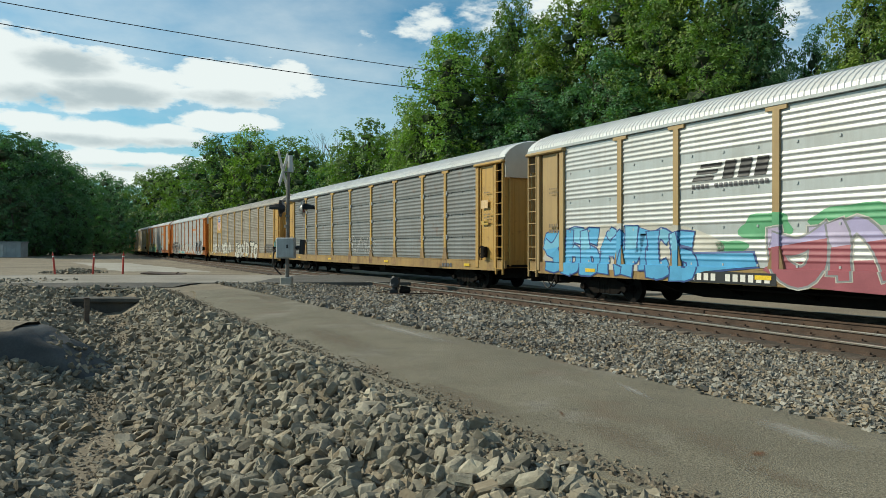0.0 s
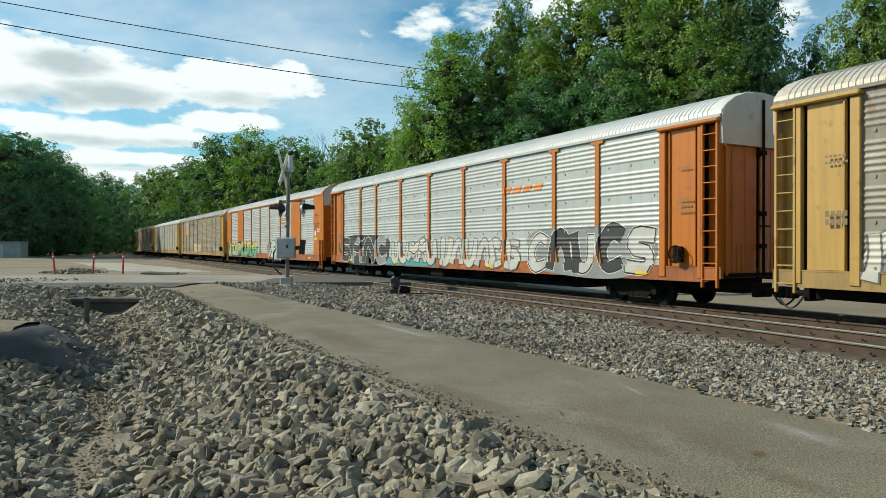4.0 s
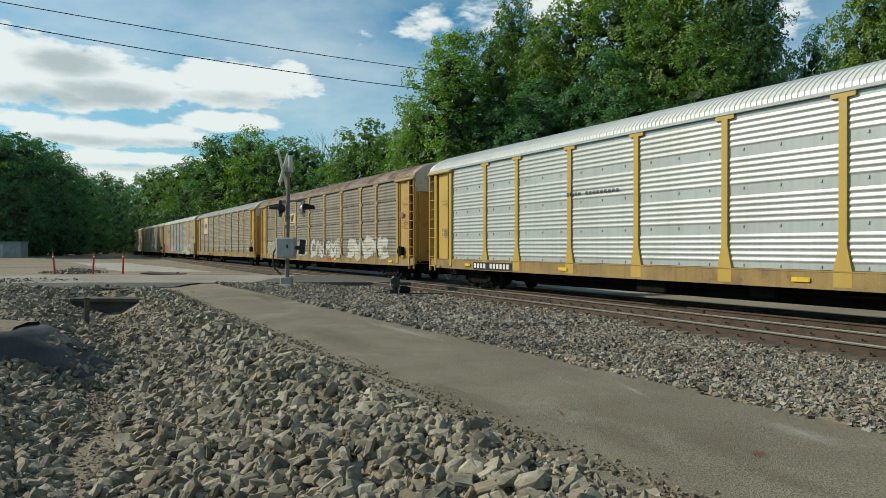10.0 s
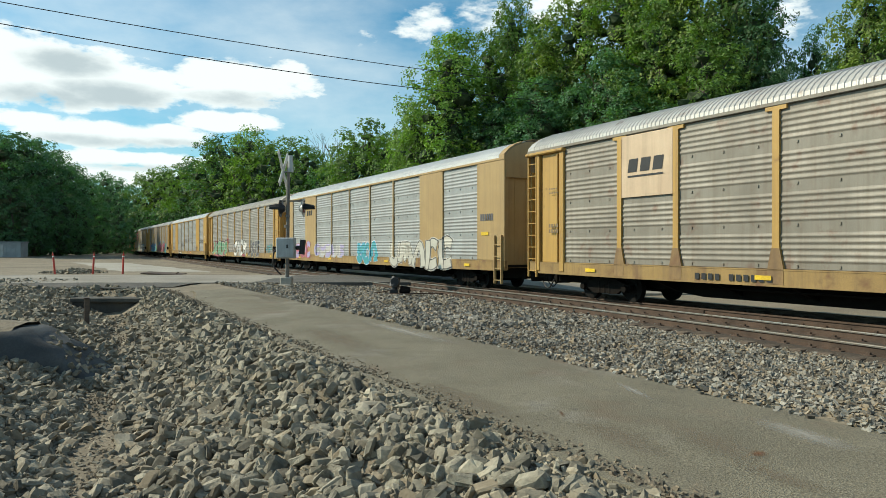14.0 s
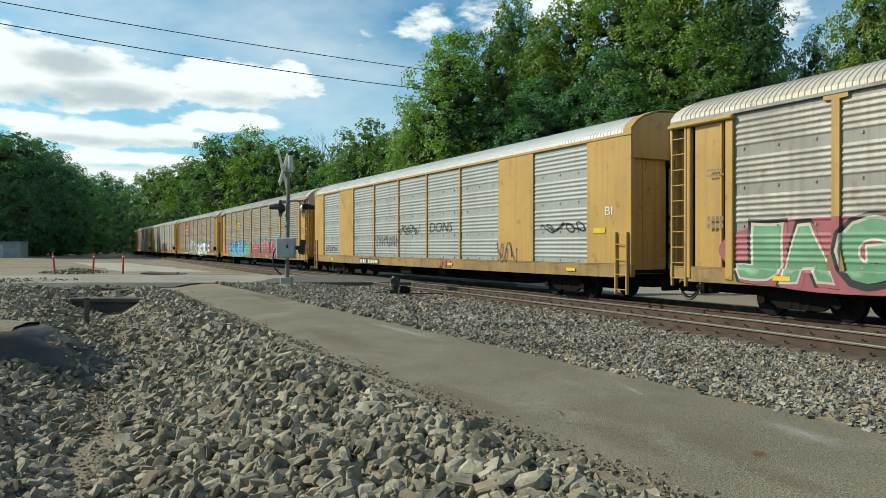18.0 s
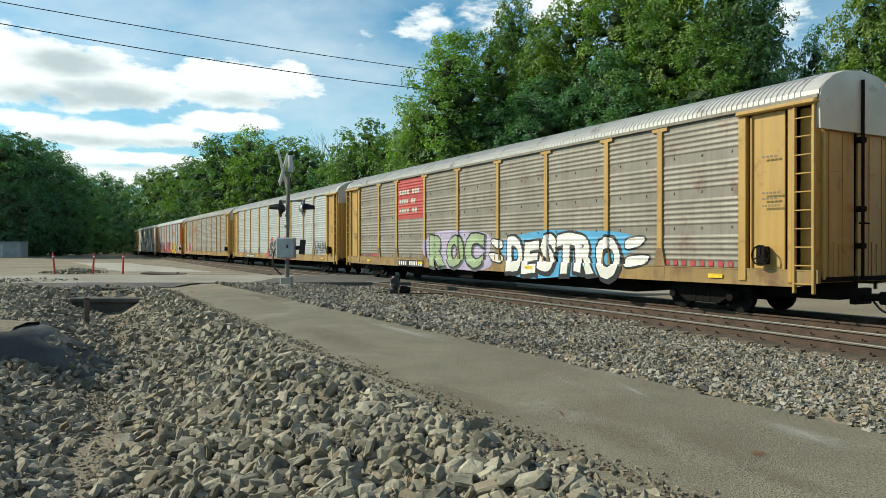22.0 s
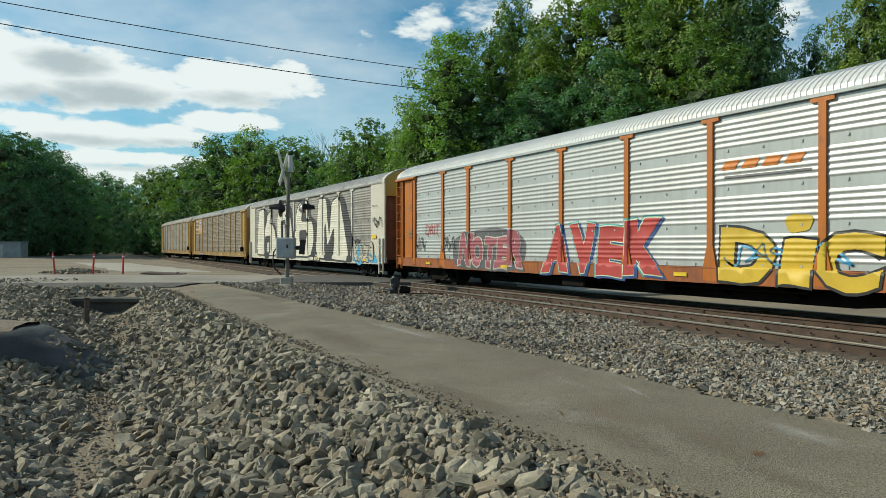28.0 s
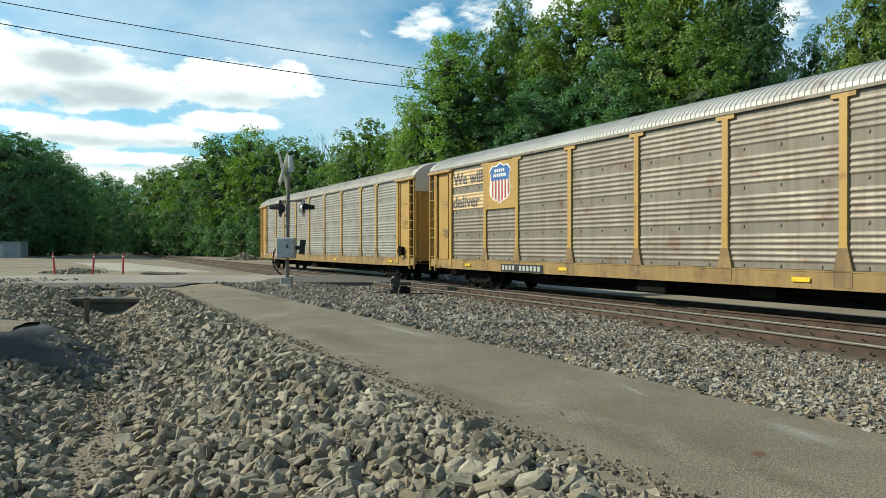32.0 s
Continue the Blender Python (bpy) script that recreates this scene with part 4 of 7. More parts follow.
def lay_on(bm, car, dx):
    """Fold a flat sheet of paint over the ribs, posts and sill of the car's side."""
    style, kind = MAKES[car]
    bm.normal_update()
    bmesh.ops.triangulate(bm, faces=bm.faces[:])
    lines = surface_lines(style)
    zs = [v.co.z for v in bm.verts]
    ys = [v.co.y for v in bm.verts]
    cuts = [((0, 0, z), (0, 0, 1)) for z, _ in lines if min(zs) < z < max(zs)] + [((0, 0, SILL_TOP - 0.001), (0, 0, 1)), ((0, 0, SILL_TOP + 0.009), (0, 0, 1))]
    if kind == "posts":
        stops = [(p - 0.087, p + 0.087, -SIDE + 0.008) for p in POSTS[1:-1]] + [(-HALF, -11.85, -SIDE - 0.016), (11.85, HALF, -SIDE - 0.016)]
    else:
        edges = [-HALF] + [e for b in WIDE_BAYS for e in b] + [HALF]
        stops = [(edges[i], edges[i + 1], -SIDE + 0.01) for i in range(0, len(edges), 2)]
    for a, b, _ in stops:
        for y in (a - 0.002, a, b, b + 0.002):
            if min(ys) < y < max(ys):
                cuts.append(((0, y, 0), (0, 1, 0)))
    for co, no in cuts:
        bmesh.ops.bisect_plane(bm, geom=bm.verts[:] + bm.edges[:] + bm.faces[:], plane_co=co, plane_no=no, dist=1e-5)
    zl, xl = [p[0] for p in lines], [p[1] for p in lines]
    for v in bm.verts:
        x = float(np.interp(v.co.z, zl, xl)) if v.co.z > SILL_TOP + 0.005 else -SIDE + 0.008
        for a, b, px in stops:
            if a - 1e-4 <= v.co.y <= b + 1e-4 and v.co.z > SILL_TOP + 0.005:
                x = min(x, px)
        v.co.x = x - dx


FLAT_X = -SIDE + 0.012


def sign_plate(k, y, z, w, h, material):
    """A flat steel sign plate fixed over the ribs; y is its left edge as one reads it."""
    part("sign_plate", box(bmesh.new(), FLAT_X, FLAT_X + 0.05, y - w, y, z, z + h, 0.004), M[material], CARS[k])


def spread(car, bm, material, layer, name="paint_mark", label="", flat=False):
    if flat:
        for v in bm.verts:
            v.co.x = FLAT_X - 0.002 - 0.002 * layer
    else:
        lay_on(bm, car, 0.003 + 0.003 * layer)
    bmesh.ops.recalc_face_normals(bm, faces=bm.faces[:])
    if sum(f.normal.x * f.calc_area() for f in bm.faces) > 0:
        bmesh.ops.reverse_faces(bm, faces=bm.faces[:])
    return part(name, bm, M[material], car, label)


def sheet(pts):
    bm = bmesh.new()
    bm.faces.new([bm.verts.new((0, y, z)) for y, z in pts])
    return bm


def rect(y, z, w, h, lean=0.0):
    """y: the left edge as one reads it; the sheet runs towards -y."""
    return [(y, z), (y - w, z), (y - w - lean, z + h), (y - lean, z + h)]


def blob(y, z, w, h, rng, rough=0.13, n=26):
    cy, cz = y - w / 2, z + h / 2
    ph = [rng.uniform(0, 6.3) for _ in range(4)]
    pts = []
    for i in range(n):
        a = math.tau * i / n
        c, s = math.cos(a), math.sin(a)
        r = 1.0 / (abs(c) ** 3.2 + abs(s) ** 3.2) ** (1 / 3.2)
        r *= 1 + rough * (math.sin(2 * a + ph[0]) * 0.6 + math.sin(3 * a + ph[1]) * 0.6 + 0.5 * math.sin(5 * a + ph[2]))
        pts.append((cy - r * c * w / 2, cz + r * s * h / 2))
    return pts


def ribbon(pts, widths):
    """The outline of a band that follows a bent line, its width changing along it."""
    n = 14
    mid, wid = [], []
    for i in range(n + 1):
        f = i / n * (len(pts) - 1)
        a = min(int(f), len(pts) - 2)
        p0, p1, p2, p3 = (Vector(pts[max(0, min(len(pts) - 1, a + o))]) for o in (-1, 0, 1, 2))
        u = f - a
        mid.append(0.5 * (2 * p1 + (p2 - p0) * u + (2 * p0 - 5 * p1 + 4 * p2 - p3) * u * u + (3 * p1 - p0 - 3 * p2 + p3) * u ** 3))
        g = i / n * (len(widths) - 1)
        b = min(int(g), len(widths) - 2)
        wid.append(widths[b] + (widths[b + 1] - widths[b]) * (g - b))
    one, two = [], []
    for i, (m, q) in enumerate(zip(mid, wid)):
        d = (mid[min(i + 1, n)] - mid[max(i - 1, 0)]).normalized()
        one.append((m.x - d.y * q, m.y + d.x * q))
        two.append((m.x + d.y * q, m.y - d.x * q))
    return one + two[::-1]


# bent strokes of letter-like shapes, in a unit cell
STROKES = (((0.85, 0.85), (0.45, 0.98), (0.12, 0.55), (0.4, 0.08), (0.9, 0.2)), ((0.1, 0.0), (0.2, 0.6), (0.5, 0.98), (0.8, 0.6), (0.95, 0.0)), ((0.9, 0.88), (0.3, 0.92), (0.25, 0.58), (0.75, 0.45), (0.7, 0.08), (0.05, 0.1)),
           ((0.12, 1.0), (0.15, 0.3), (0.5, 0.02), (0.82, 0.3), (0.9, 1.0)), ((0.0, 0.1), (0.25, 0.95), (0.5, 0.3), (0.72, 0.95), (1.0, 0.05)), ((0.2, -0.1), (0.22, 0.5), (0.15, 1.05)), ((0.05, 0.75), (0.5, 0.62), (1.1, 0.95)))


def piece(k, y, z, w, h, fills, outline, letters, seed, back=None, back_grow=0.14, shine="white_paint", low=None):
    """A sprayed piece: interlocking bent bands with a pale rim, an outline, glints, and a second colour below if low is given."""
    car, rng = CARS[k], random.Random(seed)
    if back:
        spread(car, sheet(blob(y + back_grow, z - back_grow * 0.4, w + 2 * back_grow, h + back_grow, rng, 0.05, 40)), back, 0, "graffiti_cloud")
    letters = max(2, min(letters, round(w / (h * 0.62))))
    cell = w / letters
    for i in range(letters):
        forms = [STROKES[rng.randrange(5)]] + ([STROKES[5 + rng.randrange(2)]] if rng.random() < 0.55 else [])
        tilt, lift, tall = rng.uniform(-0.12, 0.12), rng.uniform(-0.04, 0.05) * h, h * rng.uniform(0.9, 1.05)
        for n, form in enumerate(forms):
            pts = [(y - i * cell - u * cell * 0.95 - tilt * v * h, z + lift + (0.12 + 0.76 * v) * tall) for u, v in form]
            thick = [tall * rng.uniform(0.08, 0.17) for _ in range(4)]
            lay = 0.7 * i + 0.35 * n
            for grow, colour, layer, name in ((0.07, shine, 0.8, "graffiti_rim"), (0.045, outline, 1.4, "graffiti_outline"), (0.0, fills[(i + n) % len(fills)], 1.7, "graffiti_letter")):
                if colour is None:
                    continue
                e = [(pts[0][0] + (pts[0][0] - pts[1][0]) * grow, pts[0][1] + (pts[0][1] - pts[1][1]) * grow)] + pts[1:-1] + [(pts[-1][0] + (pts[-1][0] - pts[-2][0]) * grow, pts[-1][1] + (pts[-1][1] - pts[-2][1]) * grow)]
                out = ribbon(e, [t + grow for t in thick])
                spread(car, sheet(out), colour, layer + (0.04 * i if name == "graffiti_rim" else lay), name)
                if name == "graffiti_letter" and low:
                    bm = sheet(out)
                    bm.normal_update()
                    bmesh.ops.triangulate(bm, faces=bm.faces[:])
                    bmesh.ops.bisect_plane(bm, geom=bm.verts[:] + bm.edges[:] + bm.faces[:], plane_co=(0, y - i * cell, z + h * 0.52), plane_no=(0, 0.15, 1), clear_outer=True)
                    if bm.faces:
                        spread(car, bm, low, layer + lay + 0.2, "graffiti_letter")
                    else:
                        bm.free()


def scrawl(k, y, z, w, h, colour, strokes, seed, thick=0.05):
    """A sprayed tag: one wandering thin line."""
    car, rng = CARS[k], random.Random(seed)
    n = strokes * 18
    ph = [rng.uniform(0, 6.3) for _ in range(3)]
    line = []
    for i in range(n + 1):
        u = i / n
        a = math.tau * strokes * u
        line.append((y - w * u + (w / strokes) * (0.42 * math.sin(a + ph[0]) + 0.25 * math.sin(2.0 * a + ph[2])), z + h * (0.5 + 0.33 * math.sin(a * 1.37 + ph[1]) + 0.2 * math.sin(2.3 * a + ph[2]))))
    bm = bmesh.new()
    for (y0, z0), (y1, z1) in zip(line, line[1:]):
        d = Vector((y1 - y0, z1 - z0))
        if d.length < 1e-4:
            continue
        d.normalize()
        ny, nz = -d.y * thick / 2, d.x * thick / 2
        bm.faces.new([bm.verts.new((0, a, b)) for a, b in ((y0 + ny - d.x * 0.01, z0 + nz), (y0 - ny, z0 - nz), (y1 - ny + d.x * 0.01, z1 - nz), (y1 + ny, z1 + nz))])
    spread(car, bm, colour, 5, "graffiti_tag")


def words(k, text, y, z, w, h, colour, layer=5, bold=0.0, shear=0.0, name="lettering"):
    me = text_mesh(text, h, w, 0.0, bold, shear)
    bm = bmesh.new()
    bm.from_mesh(me)
    bpy.data.meshes.remove(me)
    bmesh.ops.translate(bm, verts=bm.verts[:], vec=(0, y, z))
    return spread(CARS[k], bm, colour, layer, name)


def rounded(pts, keep=0.2, times=2):
    """Corners cut to soften an outline, as a spray can does."""
    for _ in range(times):
        out = []
        for p, q in zip(pts, pts[1:] + pts[:1]):
            out += [(p[0] + (q[0] - p[0]) * keep, p[1] + (q[1] - p[1]) * keep), (q[0] + (p[0] - q[0]) * keep, q[1] + (p[1] - q[1]) * keep)]
        pts = out
    return pts


def letter_sheet(ch, y, z, w, h, bold, grow, bend):
    """One sprayed letter as a flat sheet, its outline pushed out by grow and bent by bend(u, v)."""
    me = text_mesh(ch, h + 2 * grow, w + 2 * grow, 0.0, bold + grow * 0.72 / h)
    bm = bmesh.new()
    bm.from_mesh(me)
    bpy.data.meshes.remove(me)
    long = [e for e in bm.edges if e.calc_length() > 0.22 * h]
    bmesh.ops.subdivide_edges(bm, edges=long, cuts=3)
    for v in bm.verts:
        a, b = -v.co.y - grow, v.co.z - grow
        du, dv = bend(a / w, b / h)
        v.co.y, v.co.z = y - a - du * h, z + b + dv * h
    return bm


def block_word(k, text, y, z, widths, heights, fills, outline, grow, shadow=None, shift=0.5, lean=0.0, fat=1.0, wild=0.0, seed=1, glow=None, bold=0.06, glint=None):
    """Big sprayed letters with an outline, a drop shadow, and a halo."""
    car, rng = CARS[k], random.Random(seed)
    for i, ch in enumerate(text):
        w, h = widths[i] * 0.98 * fat, heights[i]
        tilt, lift, amp = lean + rng.uniform(-0.8, 0.8) * wild, rng.uniform(-0.4, 0.4) * wild * h, wild * 0.35
        ph = [rng.uniform(0, 6.3) for _ in range(4)]

        def bend(u, v):
            return (tilt * v + amp * math.sin(4.2 * v + ph[0]) * 0.5 + amp * 0.35 * math.sin(6.0 * u + ph[1]), amp * 0.6 * math.sin(4.5 * u + ph[2]) + amp * 0.3 * math.sin(7.0 * v + ph[3]))

        lay = 0.05 * i
        if glow:
            spread(car, letter_sheet(ch, y, z + lift, w, h, bold, grow * 2.4, bend), glow, 0.6 + lay, "graffiti_halo")
        if shadow:
            for st in (0.5, 1.0):
                spread(car, letter_sheet(ch, y - st * shift * h / 3, z + lift - 0.05 * st, w, h, bold, grow * 1.4, bend), shadow, 1.4 + lay + 0.3 * st, "graffiti_shadow")
        spread(car, letter_sheet(ch, y, z + lift, w, h, bold, grow, bend), outline, 3 + lay, "graffiti_outline")
        spread(car, letter_sheet(ch, y, z + lift, w, h, bold, 0.0, bend), fills[i % len(fills)], 5 + lay, "graffiti_letter")
        if glint:
            spread(car, sheet(rounded([(y - w * 0.2 - tilt * 0.8 * h, z + lift + h * 0.78), (y - w * 0.42 - tilt * 0.8 * h, z + lift + h * 0.84), (y - w * 0.24 - tilt * 0.6 * h, z + lift + h * 0.62)])), glint, 7 + lay, "graffiti_glint")
        y -= widths[i] + grow * 0.6


def giant_letters(k):
    """Four letters as tall as the car: soot shadows first, cream faces over them, soot gaps in the faces."""
    low, span = SILL_TOP, EAVE - 0.06 - SILL_TOP

    def lay(pts, material, layer, name, d=0.0):
        pts = rounded([(a, low + b * span) for a, b in pts], 0.12, 1)
        spread(CARS[k], sheet(swollen(pts, d) if d else pts), material, layer, name)

    faces = ([(11.45, -0.02), (10.85, .93), (9.0, .94), (9.05, .52), (8.4, .80), (7.3, .89), (7.75, .62), (6.9, .60), (6.2, .45), (5.65, -.03), (8.0, -.03)],
             [(5.5, -.03), (5.62, .70), (5.0, .90), (3.9, .94), (3.0, .92), (2.4, .75), (1.95, .40), (1.9, -.05)],
             [(1.30, -.03), (1.30, .41), (.93, .45), (1.0, .72), (.5, .90), (-.4, .97), (-1.5, .96), (-1.6, .66), (-2.3, .58), (-2.65, .42), (-2.6, .20), (-2.0, -.03)],
             [(-3.1, -.04), (-3.55, .95), (-5.05, .94), (-5.55, .32), (-5.95, .86), (-7.2, .95), (-8.75, -.08), (-6.2, -.06)])
    shadows = ([(7.4, .93), (6.8, .91), (6.85, .64), (6.25, .62), (5.7, .40), (5.25, -.03), (5.8, -.03), (6.4, .3)],
               [(3.0, .97), (2.05, .90), (1.5, .5), (1.33, .3), (1.45, -.10), (2.0, -.10), (2.1, .4), (2.7, .72)],
               [(-1.4, .98), (-2.15, .86), (-2.15, .68), (-3.2, .59), (-3.4, .40), (-3.0, -.11), (-1.8, -.11), (-2.4, .3)],
               [(-7.2, .96), (-8.05, .91), (-9.35, .30), (-9.25, -.10), (-8.5, -.10)])
    gaps = ([(9.05, .36), (7.3, .38), (7.6, -.10), (9.0, -.10)], [(9.0, .96), (8.3, .90), (8.4, .70), (9.05, .50)], [(4.4, .65), (3.5, .68), (3.2, .26), (4.4, .26)],
            [(-.12, .60), (-.32, .79), (-1.25, .84), (-1.35, .65), (-2.25, .62), (-2.25, .58)], [(.25, .44), (-1.3, .44), (-1.6, .37), (-1.3, .26), (-.9, .20), (.25, .20)],
            [(-4.72, .53), (-4.96, .50), (-5.2, .14), (-6.35, .47), (-6.4, .2), (-6.1, -.09), (-4.85, -.09), (-4.65, .1)], [(-5.0, .96), (-5.75, .90), (-5.7, .62), (-6.0, .90), (-5.9, .76), (-5.55, .30), (-5.2, .6)])
    for i, pts in enumerate(shadows):
        lay(pts, "soot", 1 + 0.1 * i, "graffiti_shadow")
    for i, pts in enumerate(faces):
        lay(pts, "soot", 2 + 0.1 * i, "graffiti_outline", 0.10)
        lay(pts, "cream_letter", 4 + 0.1 * i, "graffiti_letter")
    for i, pts in enumerate(gaps):
        lay(pts, "soot", 6 + 0.1 * i, "graffiti_shadow")
    lay([(4.1, .56), (3.62, .58), (3.42, .30), (4.02, .30)], "pale_grey", 7.4, "graffiti_letter")
    lay([(8.4, .22), (7.75, .24), (7.85, .02), (8.4, .02)], "pale_grey", 7.4, "graffiti_letter")


def swollen(pts, d):
    """The outline pushed outwards by d on every side."""
    area = sum(p[0] * q[1] - q[0] * p[1] for p, q in zip(pts, pts[1:] + pts[:1]))
    sgn = 1 if area > 0 else -1
    out = []
    for i, p in enumerate(pts):
        a, c = Vector(pts[i - 1]), Vector(pts[(i + 1) % len(pts)])
        p = Vector(p)
        e, f = (p - a).normalized(), (c - p).normalized()
        m = Vector((e.y, -e.x)) * sgn + Vector((f.y, -f.x)) * sgn
        m = m / max(m.length_squared / 2, 0.55)
        out.append((p.x + m.x * d, p.y + m.y * d))
    return out


def bars(k, y, z, w, h, colour, n, seed, plate=None, gap=0.35):
    """Writing too small to read: a row of short bars."""
    car, rng = CARS[k], random.Random(seed)
    if plate:
        spread(car, sheet(rect(y + 0.08, z - h * 0.3, w + 0.16, h * 1.6)), plate, 3, "marking_plate")
    pitch = w / n
    for i in range(n):
        if n > 6 and i == 4:
            continue
        spread(car, sheet(rect(y - i * pitch, z, pitch * (1 - gap), h)), colour, 5, "marking")


def shield(k, y, z, size, big_panel=None):
    """A striped shield sign: blue head, red and white stripes, white rim."""
    car = CARS[k]
    if big_panel:
        sign_plate(k, *big_panel)
    w, h = size, size * 0.98

    def outline(k2):
        pts = [(-0.34, 0.46), (-0.18, 0.44), (0.0, 0.52), (0.18, 0.44), (0.34, 0.46), (0.48, 0.33), (0.42, 0.18), (0.43, 0.02), (0.48, -0.12), (0.44, -0.30), (0.30, -0.42), (0.10, -0.46), (0.0, -0.53), (-0.10, -0.46), (-0.30, -0.42), (-0.44, -0.30), (-0.48, -0.12), (-0.43, 0.02), (-0.42, 0.18), (-0.48, 0.33)]
        return [(y - w / 2 - a * w * k2, z + h / 2 + b * h * k2) for a, b in pts]

    spread(car, sheet(outline(1.08)), "white_paint", 2, "shield_rim", flat=True)
    body = sheet(outline(1.0))
    body2 = sheet(outline(1.0))
    mid = z + h * 0.58
    bmesh.ops.bisect_plane(body, geom=body.verts[:] + body.edges[:] + body.faces[:], plane_co=(0, 0, mid), plane_no=(0, 0, 1), clear_inner=True)
    spread(car, body, "sign_blue", 3, "shield_head", flat=True)
    for i in range(1, 12, 2):
        b = body2.copy()
        a0, a1 = y - w * (0.04 + i * 0.0767), y - w * (0.04 + (i + 1) * 0.0767)
        for co, no in (((0, a0, 0), (0, 1, 0)), ((0, a1, 0), (0, -1, 0)), ((0, 0, mid), (0, 0, 1))):
            bmesh.ops.bisect_plane(b, geom=b.verts[:] + b.edges[:] + b.faces[:], plane_co=co, plane_no=no, clear_outer=True)
        if b.faces:
            spread(car, b, "sign_red", 4, "shield_stripe", flat=True)
        else:
            b.free()
    body2.free()
    for row, n in ((0.80, 5), (0.67, 7)):
        for i in range(n):
            span = w * (0.5 if n == 5 else 0.62)
            spread(car, sheet(rect(y - w / 2 + span / 2 - i * span / n, z + h * row, span / n * 0.72, h * 0.085)), "white_paint", 4, "shield_mark", flat=True)


M["sign_tan"] = mat("faded_tan_sign_paint", (0.60, 0.42, 0.22), 0.6, 0.0, (0.52, 0.36, 0.19), 0.5, 1.2, 60, 0.1, 0.03, 0.3)
M["sign_cream"] = mat("faded_peach_sign_paint", (0.58, 0.44, 0.30), 0.6, 0.0, (0.50, 0.37, 0.25), 0.5, 1.2, 60, 0.1, 0.03, 0.3)
M["sign_blue"] = mat("sign_blue_paint", (0.03, 0.13, 0.38), 0.5)
M["sign_red"] = mat("sign_red_paint", (0.42, 0.07, 0.06), 0.5)


def slanted_logo(k, y, z, w, h, colour, n):
    """A railway's mark as plain leaning shapes."""
    for i in range(n):
        spread(CARS[k], sheet(rect(y - i * w / n, z, w / n * 0.7, h, w / n * 0.25)), colour, 4, "railway_mark")


def decorate():
    R = random.Random(77)
    # car 0
    for i in range(3):
        spread(CARS[0], sheet(rect(6.65 - 0.12 * i, 3.56 + 0.15 * i, 0.62, 0.09, 0.05)), "black_paint", 4, "railway_mark")
    slanted_logo(0, 5.75, 3.56, 1.3, 0.42, "black_paint", 3)
    bars(0, 6.65, 3.36, 2.2, 0.11, "dark_grey", 16, 1)
    spread(CARS[0], sheet(blob(12.7, 1.3, 6.9, 1.25, R, 0.08, 36)), "off_white", 0, "graffiti_cloud")
    piece(0, 12.6, 1.05, 6.2, 1.5, ["blue", "sky_blue"], "navy", 8, 16, None, 0.1, None, "blue")
    arrow = [(7.0, 1.75), (4.9, 1.8), (4.8, 1.5), (6.2, 1.35), (6.9, 1.15)]
    spread(CARS[0], sheet(swollen(arrow, 0.05)), "navy", 2.1, "graffiti_outline")
    spread(CARS[0], sheet(arrow), "blue", 4.5, "graffiti_letter")
    for y, z, w, h in ((5.2, 2.1, 1.2, 0.6), (3.4, 2.3, 1.5, 0.5), (0.9, 2.3, 1.3, 0.5), (-1.2, 2.2, 1.2, 0.6), (-4.0, 2.2, 1.4, 0.5), (5.9, 1.75, 0.8, 0.35)):
        spread(CARS[0], sheet(blob(y, z, w, h, R, 0.16, 26)), "green", 0, "graffiti_cloud")
    spread(CARS[0], sheet(blob(4.3, 0.98, 12.4, 0.75, R, 0.05, 40)), "maroon", 0.4, "graffiti_cloud")
    piece(0, 4.4, 1.15, 8.2, 1.5, ["pale_lilac", "purple"], "slate_paint", 6, 12, None, 0.1, "off_white", "maroon")
    piece(0, -4.2, 1.15, 4.6, 1.3, ["pink", "blue"], "navy", 4, 8)
    bars(0, 6.65, 1.13, 2.3, 0.17, "white_paint", 11, 2, "black_paint")
    # car 1
    scrawl(1, 1.4, 1.6, 3.4, 0.9, "pale_grey", 5, 4, 0.035)
    bars(1, -9.0, 1.14, 0.9, 0.15, "dark_grey", 4, 3)
    bars(1, -12.10, 3.35, 0.7, 0.30, "sign_tan", 1, 4)
    bars(1, -12.10, 2.75, 0.75, 0.14, "yellow_fresh", 1, 4)
    # car 2
    shield(2, 8.86, 3.56, 1.36, (9.10, 3.3, 1.86, 1.70, "yellow"))
    for i, (y, w) in enumerate(((11.7, 3.6), (7.2, 4.2), (1.1, 3.3), (-2.8, 4.0))):
        if i < 2:
            piece(2, y, 1.22, w, 1.12, ["off_white"], "dark_grey", 3 + i % 2, 20 + i, None, 0.1, None)
    block_word(2, "ZERO", 1.1, 1.05, (0.82, 0.72, 0.78, 0.78), (1.2, 1.1, 1.15, 1.1), ["off_white"], "black_paint", 0.06, None, 0.5, 0.1, 1.0, 0.16, 13)
    spread(CARS[2], sheet([(-2.15, 1.35), (-2.35, 1.35), (-2.55, 2.4), (-2.15, 2.45)]), "off_white", 5, "graffiti_letter")
    spread(CARS[2], sheet(blob(-2.1, 1.06, 0.22, 0.2, R, 0.05, 12)), "off_white", 5, "graffiti_letter")
    block_word(2, "DTC", -3.0, 1.1, (1.3, 1.3, 1.2), (1.15, 1.2, 1.15), ["off_white"], "black_paint", 0.07, None, 0.5, 0.05, 1.0, 0.14, 14)
    scrawl(2, -9.0, 1.7, 2.3, 0.5, "dark_grey", 6, 31, 0.05)
